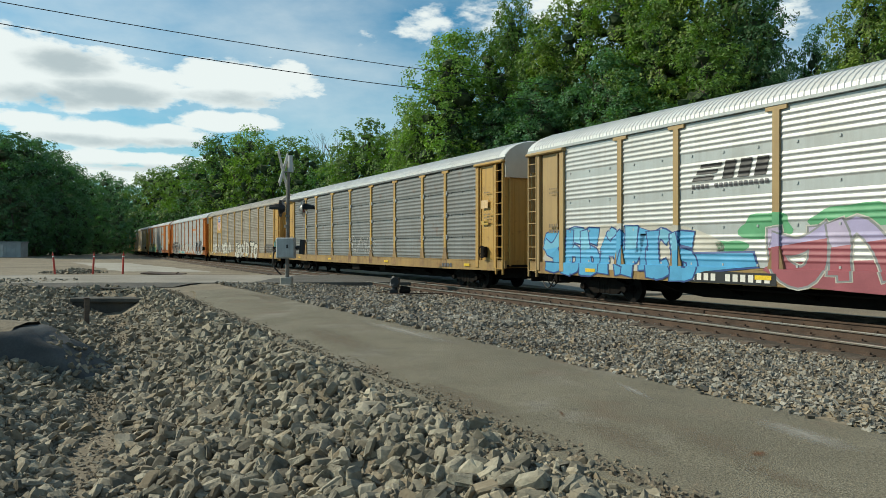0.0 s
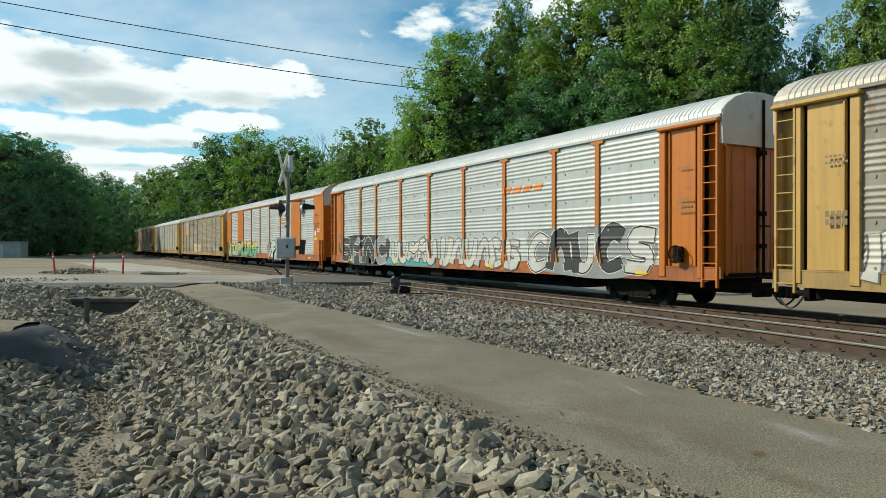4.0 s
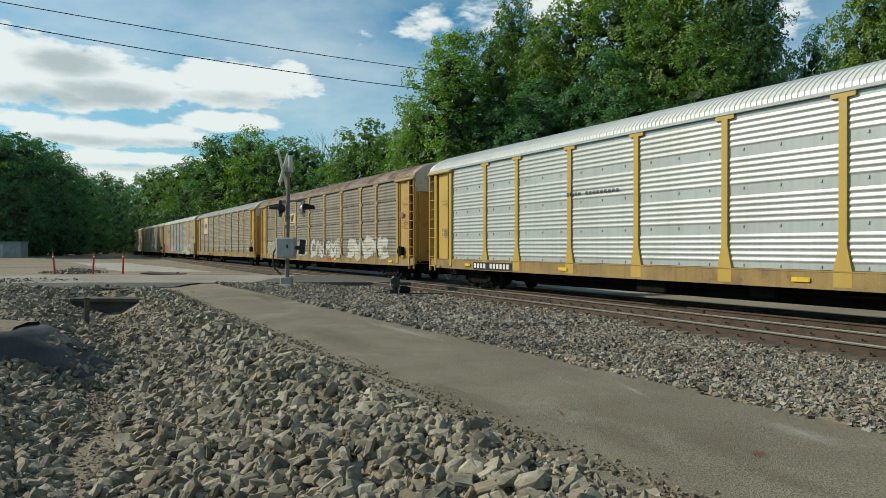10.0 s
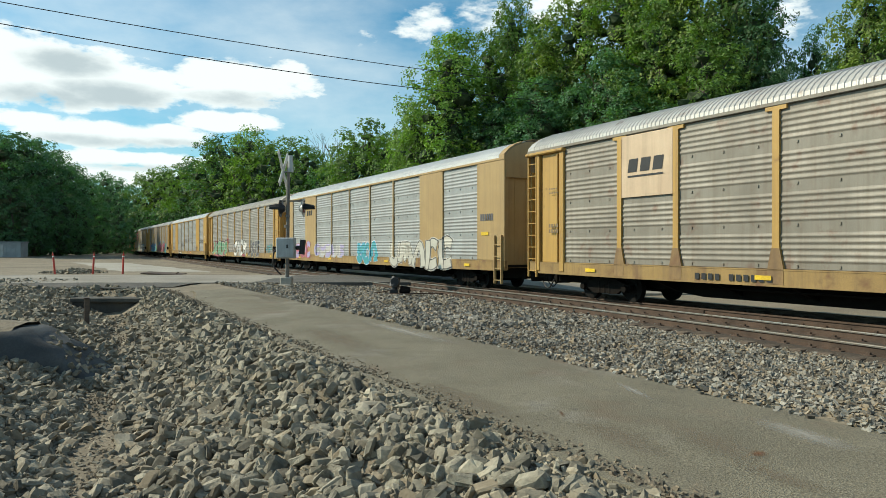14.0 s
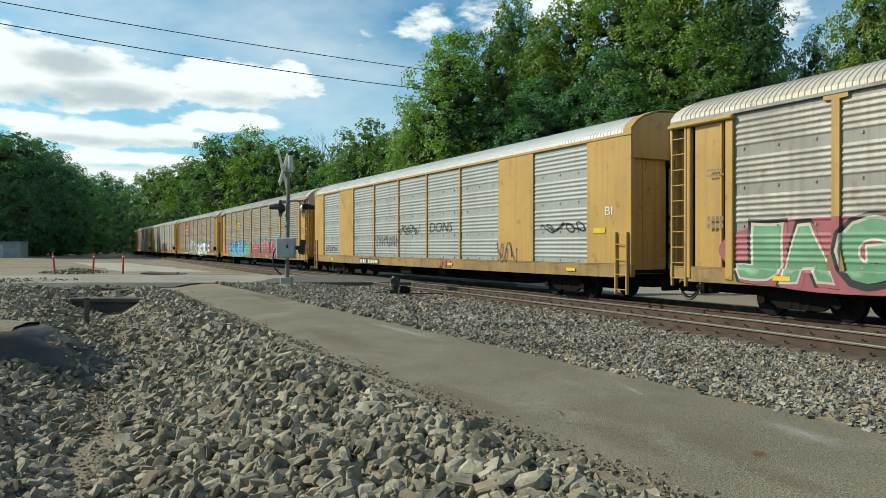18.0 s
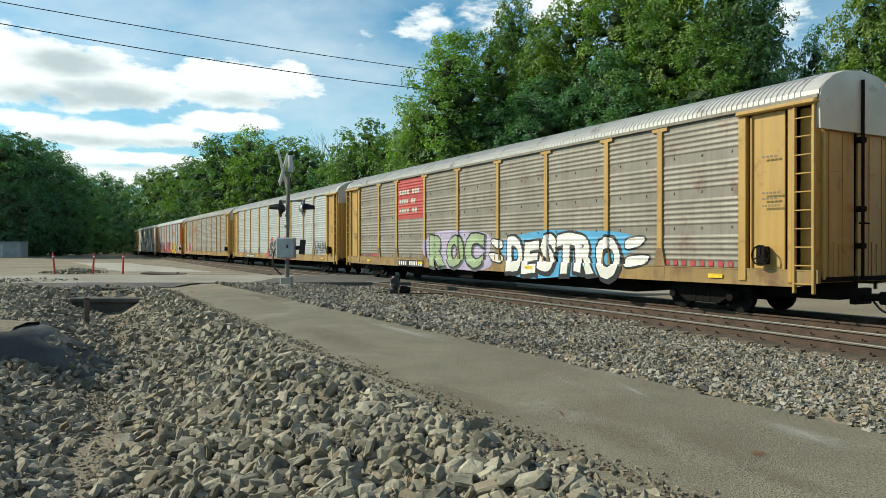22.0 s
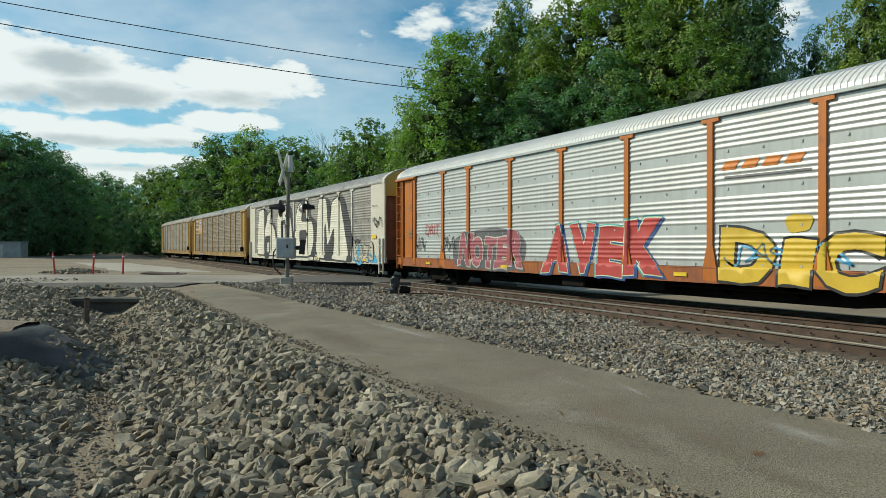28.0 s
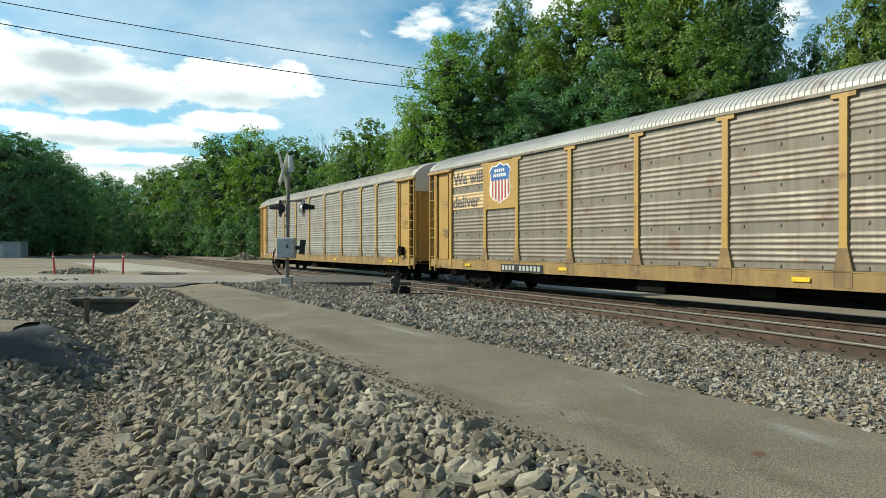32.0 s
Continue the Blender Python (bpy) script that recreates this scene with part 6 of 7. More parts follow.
def build_signal():
    x, y = place(508, 29.0)
    z = 0.28
    sig = tagged(empty("crossing_signal", pose(x, y, z, 0, 0, -YAW)), "grey level crossing signal mast with crossbuck, lamps and box", "crossing signal")
    part("foundation", box(box(bmesh.new(), -0.32, 0.2, -0.28, 0.28, -0.3, 0.12, 0.03), -0.26, 0.22, -0.2, 0.2, 0.1, 0.42, 0.04), M["concrete"], sig)
    bm = bmesh.new()
    rod(bm, (0, 0, 0.4), (0.06, 0, 5.1), 0.085, 0.07, 14)
    part("mast", bm, M["mast_grey"], sig)
    bm = bmesh.new()
    rod(bm, (0.14, 0, 4.75), (0.14, 0, 5.42), 0.13, 0.10, 12)
    part("bell", bm, M["galv"], sig, "weathered grey bell on top of the mast")
    bm = bmesh.new()
    box(bm, -0.42, 0.34, -0.20, 0.20, 1.18, 2.04, 0.03)
    b = part("junction_box", bm, M["alu_box"], sig, "grey metal junction box")
    part("lid", box(bmesh.new(), -0.39, 0.31, -0.23, -0.202, 1.22, 2.01, 0.012), M["alu_box"], b)
    part("lock", box(bmesh.new(), 0.02, 0.10, -0.28, -0.25, 1.60, 1.75, 0.01), M["black_paint"], b)
    part("conduit", tube(bmesh.new(), [(-0.40, -0.1, 1.62), (-0.52, -0.12, 1.45), (-0.56, -0.12, 1.1), (-0.50, -0.1, 0.8), (-0.36, -0.05, 0.62), (-0.24, 0, 0.5)], 0.035), M["rubber"], sig, "black looping cable")
    part("clamp_band", rod(rod(bmesh.new(), (0.0, 0, 2.45), (0.0, 0, 2.56), 0.11, seg=12), (0.02, 0, 2.9), (0.02, 0, 2.98), 0.11, seg=12), M["mast_grey"], sig)
    part("side_bell", rod(rod(bmesh.new(), (0.36, 0, 1.6), (0.62, 0, 1.65), 0.08), (0.6, 0, 1.35), (0.66, 0, 1.95), 0.12), M["rubber"], sig, "black gate mechanism arm")
    part("crossarm", box(bmesh.new(), -0.32, 0.75, -0.03, 0.03, 3.52, 3.58, 0.01), M["mast_grey"], sig)
    for sx, cx in ((-1, -0.28), (1, 0.70)):
        bm = bmesh.new()
        rod(bm, (cx - sx * 0.02, 0, 3.24), (cx, 0, 3.24), 0.36, seg=24)
        rod(bm, (cx - sx * 0.20, 0, 3.24), (cx - sx * 0.02, 0, 3.24), 0.10, 0.25, seg=14)
        lamp = part("flasher_lamp", bm, M["black_paint"] if sx < 0 else M["galv"], sig, "round crossing lamp with black hood")
        part("lens", rod(bmesh.new(), (cx, 0, 3.24), (cx + sx * 0.04, 0, 3.24), 0.19, 0.15, seg=16), M["lens_red"], lamp)
        bm = bmesh.new()
        for i in range(8):
            a0, a1 = math.radians(-10 + i * 25), math.radians(-10 + (i + 1) * 25)
            p = [(cx, 0.22 * math.cos(a), 3.24 + 0.22 * math.sin(a)) for a in (a0, a1)]
            q = [(cx + sx * 0.42, 0.17 * math.cos(a), 3.24 + 0.14 * math.sin(a)) for a in (a0, a1)]
            bm.faces.new([bm.verts.new(v) for v in (p[0], p[1], q[1], q[0])])
        bmesh.ops.solidify(bm, geom=bm.faces[:], thickness=0.012)
        part("hood", bm, M["black_paint"], lamp)
        part("bracket", rod(bmesh.new(), (cx - sx * 0.1, 0, 3.24), (cx - sx * 0.1, 0, 3.55), 0.035), M["galv"], lamp)
    cb = Matrix.Translation((-0.16, 0, 4.86)) @ Matrix.Rotation(radians(-2), 4, "Z")
    for a in (1, -1):
        bm = box(bmesh.new(), -0.02, 0.012, -0.12, 0.12, -0.95, 0.95, 0.008)
        part("crossbuck_blade", bm, M["white_paint"], sig, "white crossbuck blade", cb @ pose(a * -0.02, 0, 0, a * 45))
    part("crossbuck_bracket", rod(bmesh.new(), (-0.16, 0, 4.72), (0.05, 0, 4.8), 0.03), M["galv"], sig)


build_signal()


# ---- trees ----
def tree_meshes(seed, height, radius, low, leaf, count, lobes_n, waist=0.42, facing=0.9):
    """Trunk with limbs, dark core lumps that put shade inside the crown, and leaves in clumps, for a tree standing at
    the origin. waist: height of the broadest part.
    """
    rng = np.random.default_rng(seed)
    bm = bmesh.new()
    top = height * 0.9
    r0 = 0.02 * height
    pts = [Vector((0.03 * radius * math.sin(i * 1.3 + seed), 0.03 * radius * math.cos(i * 1.7 + seed), top * i / 6)) for i in range(7)]
    pts[0] = Vector((0, 0, -0.3))
    for i in range(6):
        rod(bm, pts[i], pts[i + 1], r0 * (1 - i / 6.4), r0 * (1 - (i + 1) / 6.4), 7)
    lobes = []
    for i in range(lobes_n):
        f = (i + 0.5) / lobes_n
        h = height * (low + (0.97 - low) * f)
        env = radius * math.sqrt(max(0.0, 1 - ((f - waist) / (waist + 0.12 if f < waist else 1.02 - waist)) ** 2))
        env = max(env, radius * 0.10) * rng.uniform(0.80, 1.06)
        a = i * 2.39996 + rng.uniform(-0.5, 0.5)
        lr = radius * rng.uniform(0.20, 0.36) * (1.0 if f < 0.85 else 0.8)
        d = max(0.0, env - lr * 0.7) * (1.0 if i % 4 else 0.45)
        c = Vector((d * math.cos(a), d * math.sin(a), h + rng.uniform(-0.02, 0.02) * height))
        lobes.append((c, lr))
        if i % 2 == 0:
            j = min(5, int(max(0.0, h - 0.35 * d) / top * 6))
            rod(bm, pts[j], c, r0 * 0.24, r0 * 0.05, 5)
    trunk = mesh_of(bm, "trunk")
    # core lumps that fill the leaf gaps with dark colour in place of shade
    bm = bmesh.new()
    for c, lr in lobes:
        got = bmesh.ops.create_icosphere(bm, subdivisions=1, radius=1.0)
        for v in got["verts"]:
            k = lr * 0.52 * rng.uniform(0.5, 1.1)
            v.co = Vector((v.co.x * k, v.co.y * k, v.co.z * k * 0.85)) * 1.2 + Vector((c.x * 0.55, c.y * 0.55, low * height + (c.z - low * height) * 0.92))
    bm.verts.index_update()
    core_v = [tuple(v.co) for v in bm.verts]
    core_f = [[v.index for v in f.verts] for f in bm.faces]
    bm.free()
    n = count
    rad_all = np.array([l[1] for l in lobes])
    share = rad_all ** 2 / (rad_all ** 2).sum()
    which = rng.choice(len(lobes), n, p=share)
    cen = np.array([l[0] for l in lobes])[which]
    rad = rad_all[which]
    sprays = 26
    bd = rng.normal(size=(len(lobes) * sprays, 3))
    bd[:, 2] = np.where(bd[:, 2] < -0.5, -bd[:, 2], bd[:, 2])
    bd /= np.linalg.norm(bd, axis=1)[:, None]
    reach = rng.uniform(0.74, 1.18, len(lobes) * sprays)
    pick = which * sprays + rng.integers(0, sprays, n)
    dirs = bd[pick]
    d = rng.normal(size=(n, 3))
    d /= np.linalg.norm(d, axis=1)[:, None]
    pos = cen + dirs * (rad * reach[pick])[:, None] * np.array([1, 1, 0.88]) + d * (rad * 0.30 * rng.uniform(0.1, 1, n) ** 0.5)[:, None]
    nrm = dirs * facing + rng.normal(size=(n, 3)) * 0.42 + np.array([0, 0, 0.35])
    nrm /= np.linalg.norm(nrm, axis=1)[:, None]
    t = np.cross(nrm, rng.normal(size=(n, 3)))
    t /= np.linalg.norm(t, axis=1)[:, None]
    b = np.cross(nrm, t)
    sz = leaf * rng.uniform(0.6, 1.25, n)[:, None]
    v = np.stack([pos - t * sz, pos - b * sz * 0.6 + nrm * sz * 0.15, pos + t * sz, pos + b * sz * 0.6 + nrm * sz * 0.15], 1).reshape(-1, 3)
    me = bpy.data.meshes.new("crown")
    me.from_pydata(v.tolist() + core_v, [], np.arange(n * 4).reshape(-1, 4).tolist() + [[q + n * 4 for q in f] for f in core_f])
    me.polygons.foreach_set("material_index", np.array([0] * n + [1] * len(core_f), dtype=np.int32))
    return trunk, me


def build_trees():
    rng = random.Random(12)
    # kinds: height, crown radius, bare lower share, leaf size, leaves, clumps, waist
    far = [(18, 5.2, 0.05, 0.19, 6800, 44, 0.48), (20, 5.6, 0.06, 0.19, 6800, 46, 0.45), (17, 4.6, 0.03, 0.185, 6400, 40, 0.5), (21, 5.2, 0.06, 0.19, 6800, 46, 0.48), (14, 4.8, 0.02, 0.185, 6000, 36, 0.5), (8, 4.0, 0.0, 0.18, 3000, 20, 0.45)]
    near = [(20, 5.0, 0.08, 0.14, 22000, 70, 0.40), (22, 4.4, 0.08, 0.14, 20000, 64, 0.46), (21, 4.8, 0.06, 0.14, 21000, 66, 0.52)]
    far_kinds = [(p[0], p[1], *tree_meshes(3 + i, *p, facing=1.3)) for i, p in enumerate(far)]
    near_kinds = [(p[0], p[1], *tree_meshes(20 + i, *p)) for i, p in enumerate(near)]

    def plant(px, top, depth, made, wide, tone, bush=False):
        h0, r0, trunk, crown = made
        k = ((437 - top) * depth / 1243 + EYE_Z) / h0
        x, y = place(px, depth)
        z = ground_z(x, y) - 0.05 if depth < 250 else -0.2
        w = wide / r0 if wide else k * rng.uniform(0.95, 1.15)
        m = Matrix.Translation((x, y, z)) @ Matrix.Rotation(rng.uniform(0, 6.28), 4, "Z") @ Matrix.Diagonal((w, w, k, 1))
        name, lab, cat = ("bush", "leafy green bush at the forest edge", "bush") if bush else ("tree", "tall leafy green deciduous tree in the forest edge", "tree")
        t = tagged(empty(name, m), lab, cat, "forest bushes" if bush else "forest trees")
        hang("trunk", trunk, M["bark"], t)
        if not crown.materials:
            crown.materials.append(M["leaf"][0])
            crown.materials.append(M["core_shade"])
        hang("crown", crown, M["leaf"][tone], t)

    # the tall trees behind the track, fitted to the view: picture column, top row, depth, crown half width, kind, leaf
    # tone
    for row in ((802, 62, 62, 5.4, 0, 1), (735, 190, 66, 2.8, 2, 1), (872, 70, 66, 4.6, 2, 0), (908, -4, 70, 4.0, 1, 0), (965, 36, 63, 5.0, 0, 0), (1035, -25, 60, 5.6, 2, 3), (1110, -55, 57, 5.2, 1, 0), (1165, 20, 52, 4.2, 2, 0)):
        plant(row[0], row[1], row[2], near_kinds[row[4]], row[3], row[5])
    for row in ((1205, -70, 54, 5.4, 0, 3), (1290, -80, 52, 4.6, 2, 0), (1338, -30, 50, 3.4, 1, 2), (1250, 60, 47, 4.0, 2, 0), (1075, 100, 54, 4.4, 0, 2), (955, 140, 58, 4.8, 0, 2), (1530, -30, 45, 3.5, 2, 3), (1440, 62, 54, 2.4, 2, 2), (1610, -70, 43, 4.0, 0, 0), (1490, 100, 47, 2.6, 2, 2), (1365, 95, 48, 2.6, 0, 2), (1130, 170, 50, 4.6, 2, 2), (870, 190, 60, 4.4, 2, 2)):
        plant(row[0], row[1], row[2], near_kinds[row[4]], row[3], row[5])
    for row in ((860, 180, 78, 5.0, 3, 2), (1000, 110, 74, 5.0, 1, 2), (1150, 60, 70, 5.0, 3, 2), (1290, 50, 66, 4.6, 1, 2), (1560, 60, 60, 4.0, 3, 2)):
        plant(row[0], row[1], row[2], far_kinds[row[4]], row[3], row[5])
    # the wood beyond, running along the track, fitted to the view: picture column, top row, depth, kind
    along = [(755, 205, 76, 4), (690, 236, 90, 2), (650, 216, 96, 0), (625, 250, 104, 0), (545, 262, 112, 2), (525, 247, 116, 0), (482, 252, 118, 4), (442, 229, 122, 1), (415, 242, 127, 0), (380, 239, 132, 3), (352, 285, 142, 4), (322, 292, 150, 2), (292, 296, 156, 3), (266, 306, 164, 4)]
    behind = [(735, 232, 86, 0), (675, 250, 104, 1), (585, 285, 118, 0), (560, 275, 124, 3), (505, 275, 128, 2), (465, 262, 132, 0), (400, 262, 138, 1), (362, 285, 146, 0), (335, 305, 158, 1), (305, 305, 166, 0), (280, 318, 172, 2), (575, 300, 108, 4), (640, 262, 92, 4), (712, 262, 82, 4)]
    # the hill side beyond the lot
    hill = [(236, 330, 240, 2), (208, 316, 205, 0), (184, 305, 195, 3), (158, 318, 172, 2), (135, 300, 152, 0), (108, 276, 134, 3), (78, 258, 124, 0), (42, 244, 114, 2), (5, 240, 106, 3), (-40, 235, 100, 0), (-95, 230, 98, 2), (-150, 240, 96, 3)]
    hill += [(250, 340, 260, 0), (222, 328, 225, 3), (195, 318, 212, 1), (168, 322, 188, 2), (148, 316, 162, 1), (120, 296, 145, 1), (92, 272, 130, 2), (60, 258, 120, 1), (22, 252, 112, 0), (-20, 250, 108, 1), (20, 330, 99, 4), (60, 335, 105, 4), (100, 340, 115, 4), (135, 350, 130, 4), (170, 355, 160, 4), (205, 360, 185, 4), (235, 370, 215, 4)]
    for px, top, depth, kind in along + behind:
        plant(px, top, depth, far_kinds[kind], 0, rng.choice((0, 0, 2, 0, 1, 2)))
    # hill trees all take the tone with haze in its colour
    for px, top, depth, kind in hill:
        plant(px, top, depth, far_kinds[kind], 0, 2)
    # undergrowth in front of the wood, mostly in the leaf tone that carries shade
    for i in range(24):
        px = 250 + 22 * i
        plant(px, 372 - 0.9 * max(0, i - 8) * 2, 152 - 4.2 * i, far_kinds[5], 0, 2 if i < 14 else 0, True)
    for i in range(12):
        px = -20 + 23 * i
        plant(px, 402, 98 + 0.028 * max(0, px) ** 1.5, far_kinds[5], 0, 2, True)


build_trees()


# ---- small things around the crossing ----
def on_ground(px, depth, lift=0.0):
    x, y = place(px, depth)
    return x, y, ground_z(x, y) + lift


# dark bank colour: shade on its steep side is painted in
M["bank_shade"] = mat("shade_dark_bank_earth", (0.075, 0.078, 0.078), 0.85, 0.0, (0.05, 0.052, 0.054), 0.5, 1.2, 30, 0.2, 0.3, 0.4, (0.04, 0.04, 0.04))


def bank_top(u):
    """Crest height of the earth bank, u metres along it."""
    return 0.50 - 0.06 * step(-1.0, 0.2, u) - 0.30 * step(0.15, 0.85, u) - 0.55 * step(0.75, 1.5, u)


def build_clutter():
    rng = random.Random(31)
    # delineator stakes in the gravel lot
    for px, lean in ((97, -7), (164, 3), (217, 2)):
        x, y, z = on_ground(px, 43.0)
        st = tagged(empty("delineator_post", pose(x, y, z, rng.uniform(-2, 2), lean, -YAW)), "faded red plastic delineator post standing in gravel", "delineator post", "delineator posts")
        bm = bmesh.new()
        rod(bm, (0, 0, -0.1), (0, 0, 1.25), 0.06, 0.055, 10)
        part("shaft", bm, M["stake_red"], st)
        part("band", rod(bmesh.new(), (0, 0, 1.04), (0, 0, 1.12), 0.063, 0.063, 10), M["white_paint"], st, "white reflective band")
        part("cap", rod(bmesh.new(), (0, 0, 1.25), (0, 0, 1.38), 0.03, 0.015, 8), M["stake_red"], st)
    # pale shed far off by the trees
    x, y = place(6, 96)
    hut = tagged(empty("shed", pose(x, y, 0.2, 0, 0, -YAW + 12)), "low pale grey metal shed at the forest edge", "shed")
    bm = box(bmesh.new(), -3.4, 2.6, -1.3, 1.3, 0, 2.3, 0.02)
    part("body", bm, M["shed_grey"], hut)
    part("roof", box(bmesh.new(), -3.5, 2.7, -1.45, 1.45, 2.3, 2.45, 0.03), M["shed_grey"], hut)
    for i in range(11):
        part("rib", box(bmesh.new(), -3.3 + i * 0.58, -3.24 + i * 0.58, -1.33, -1.30, 0.05, 2.28), M["shed_grey"], hut)
    part("door", box(bmesh.new(), -0.5, 0.45, -1.35, -1.30, 0.05, 2.05, 0.01), M["galv"], hut)
    # dark steel plate lying on the lot
    x, y, z = on_ground(290, 42.5, 0.05)
    plate = tagged(empty("steel_plate", pose(x, y, z, 2, 3, -YAW + 4)), "dark rusty steel road plate lying on gravel", "steel plate")
    part("sheet", box(bmesh.new(), -1.15, 1.15, -0.7, 0.7, -0.02, 0.035, 0.01), M["rail"], plate)
    part("lifting_eye", rod(bmesh.new(), (0.7, 0, 0.03), (0.85, 0, 0.12), 0.03), M["rail"], plate)
    # culvert under the road's bank
    x, y = place(203, 26.2)
    cul = tagged(empty("culvert", pose(x, y, -0.78, 0, 0, -YAW)), "old concrete culvert headwall with a dark opening", "culvert")
    for a, b in ((-1.55, -1.10), (1.10, 1.55)):
        part("wing_wall", box(bmesh.new(), a, b, -0.15, 0.5, -0.1, 0.66, 0.03), M["old_concrete"], cul)
    part("headwall", box(bmesh.new(), -1.1, 1.1, -0.02, 0.12, 0.22, 0.66, 0.01), M["old_concrete"], cul)
    part("lintel", box(bmesh.new(), -1.6, 1.6, -0.2, 0.6, 0.66, 0.82, 0.03), M["old_concrete"], cul, "stained concrete lintel slab")
    bm = box(bmesh.new(), -1.15, -1.09, 0.0, 2.6, -0.1, 0.66)
    box(bm, 1.09, 1.15, 0.0, 2.6, -0.1, 0.66)
    box(bm, -1.09, 1.09, 2.5, 2.6, -0.1, 0.66)
    box(bm, -1.09, 1.09, 0.6, 2.5, 0.60, 0.66)
    box(bm, -1.09, 1.09, 0.0, 2.5, -0.14, -0.08)
    # black paint in place of the shade inside the opening
    part("barrel", bm, M["black_paint"], cul, "culvert barrel painted black for the shade inside")
    # steep earth bank beside the ditch, its sandy top level with the ground behind
    x, y = place(0, 12.3)
    bank = tagged(empty("earth_bank", pose(x, y, 0, 0, 0, 12 - YAW)), "low sandy earth bank with a steep rubbly side", "earth bank")
    bm, prev = bmesh.new(), None
    for i in range(46):
        u = -4.2 + 6.0 * i / 45
        row = []
        for j, (b, q) in enumerate(((-0.12, 0.0), (-0.08, 0.25), (-0.04, 0.55), (0.0, 0.85), (0.06, 0.98), (0.5, 1.0), (1.1, 1.0), (1.5, 0.97), (1.9, 0.8), (2.4, 0.4), (2.9, 0.0))):
            crest = bank_top(u)
            n1 = noise.noise((u * 2.3, b * 2.0, 4.0))
            row.append(bm.verts.new((u + 0.05 * n1, b + 0.10 * noise.noise((u * 1.7, q * 3.0, 9.0)) * (1 if q < 1 else 0.2), -0.62 + (crest + 0.62) * q + 0.05 * n1)))
        if prev:
            for j in range(10):
                bm.faces.new((prev[j], row[j], row[j + 1], prev[j + 1]))
        prev = row
    bmesh.ops.recalc_face_normals(bm, faces=bm.faces[:])
    # body painted as dark as the shaded side; the top keeps its sandy colour
    part("earth", bm, M["bank_shade"], bank, "rubbly earth with the steep side's shade put into its dark colour", smooth=True)
    bm, prev = bmesh.new(), None
    for i in range(24):
        u = -4.2 + 4.3 * i / 23
        row = [bm.verts.new((u, b, bank_top(u) + lift + 0.02 * noise.noise((u * 2, b * 2, 1)))) for b, lift in ((0.12 + 0.06 * math.sin(3 * u), -0.03), (0.35, 0.055), (1.0, 0.07), (1.6, 0.03), (2.1, -0.25))]
        if prev:
            for j in range(4):
                bm.faces.new((prev[j], row[j], row[j + 1], prev[j + 1]))
        prev = row
    bmesh.ops.recalc_face_normals(bm, faces=bm.faces[:])
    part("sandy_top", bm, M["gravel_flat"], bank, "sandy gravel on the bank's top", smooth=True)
    # short dark post by the ditch
    x, y, z = on_ground(153, 21.5)
    post = tagged(empty("marker_post", pose(x, y, z)), "short weathered dark timber marker post", "marker post")
    part("timber", box(bmesh.new(), -0.075, 0.075, -0.075, 0.075, -0.2, 0.82, 0.015), M["tie"], post)
    part("cap", box(bmesh.new(), -0.085, 0.085, -0.085, 0.085, 0.80, 0.84, 0.01), M["rail"], post)
    # switch stand beside the near rail
    x, y = place(700, 25.0)
    z = ground_z(x, y)
    sw = tagged(empty("switch_stand", pose(x, y, z, 0, 0, -YAW) @ Matrix.Diagonal((0.86, 0.86, 0.86, 1))), "black railway switch stand with a round lamp on timbers", "switch stand")
    part("timber_base", box(box(bmesh.new(), -0.85, 0.45, -0.30, -0.10, 0.0, 0.10, 0.01), -0.85, 0.45, 0.14, 0.34, 0.0, 0.10, 0.01), M["tie"], sw)
    part("base_plate", box(bmesh.new(), -0.35, 0.75, -0.32, 0.36, 0.10, 0.14, 0.01), M["rail"], sw)
    part("stand", rod(box(bmesh.new(), -0.24, 0.10, -0.2, 0.2, 0.13, 0.30, 0.03), (-0.05, 0, 0.3), (-0.02, 0, 0.5), 0.13, 0.10, 12), M["black_paint"], sw)
    bm = rod(rod(bmesh.new(), (-0.06, -0.05, 0.40), (0.02, 0.0, 0.80), 0.23, 0.17, 14), (-0.02, -0.24, 0.62), (0.0, 0.05, 0.62), 0.17, 0.19, 14)
    lampo = part("lamp_head", bm, M["black_paint"], sw)
    part("lens", rod(bmesh.new(), (0.0, -0.19, 0.60), (0.0, -0.16, 0.60), 0.09, 0.10, 14), M["black_paint"], lampo)
    part("motor_case", rod(box(bmesh.new(), 0.16, 0.62, -0.2, 0.2, 0.13, 0.32, 0.05), (0.2, -0.05, 0.32), (0.6, 0.0, 0.28), 0.14, 0.11, 12), M["steel_black"], sw)
    part("throw_lever", rod(bmesh.new(), (-0.2, -0.1, 0.25), (-0.75, -0.15, 0.16), 0.025), M["rail"], sw)
    part("connecting_rod", rod(bmesh.new(), (0.6, 0.0, 0.12), (2.6, 0.9, 0.05), 0.025), M["rail"], sw)
    # overhead wires, slack between poles out of view; ends and sag fitted to the camera's view
    for a, b, sag, r in (((-260, -44, 34), (1180, 170, 62), 1.4, 0.024), ((-260, -8, 34), (1180, 190, 62), 2.2, 0.026)):
        pts = []
        ends = []
        for px, py, d in (a, b):
            x, y = place(px, d)
            ends.append(Vector((x, y, EYE_Z + (437 - py) * d / 1243)))
        for i in range(41):
            u = i / 40
            p = ends[0].lerp(ends[1], u)
            p.z -= sag * 2 * u * (1 - u)
            pts.append(p)
        bm = tube(bmesh.new(), pts, r)
        tagged(part("overhead_wire", bm, M["rubber"], None), "black overhead utility wire strung above the crossing", "wire", "overhead wires")
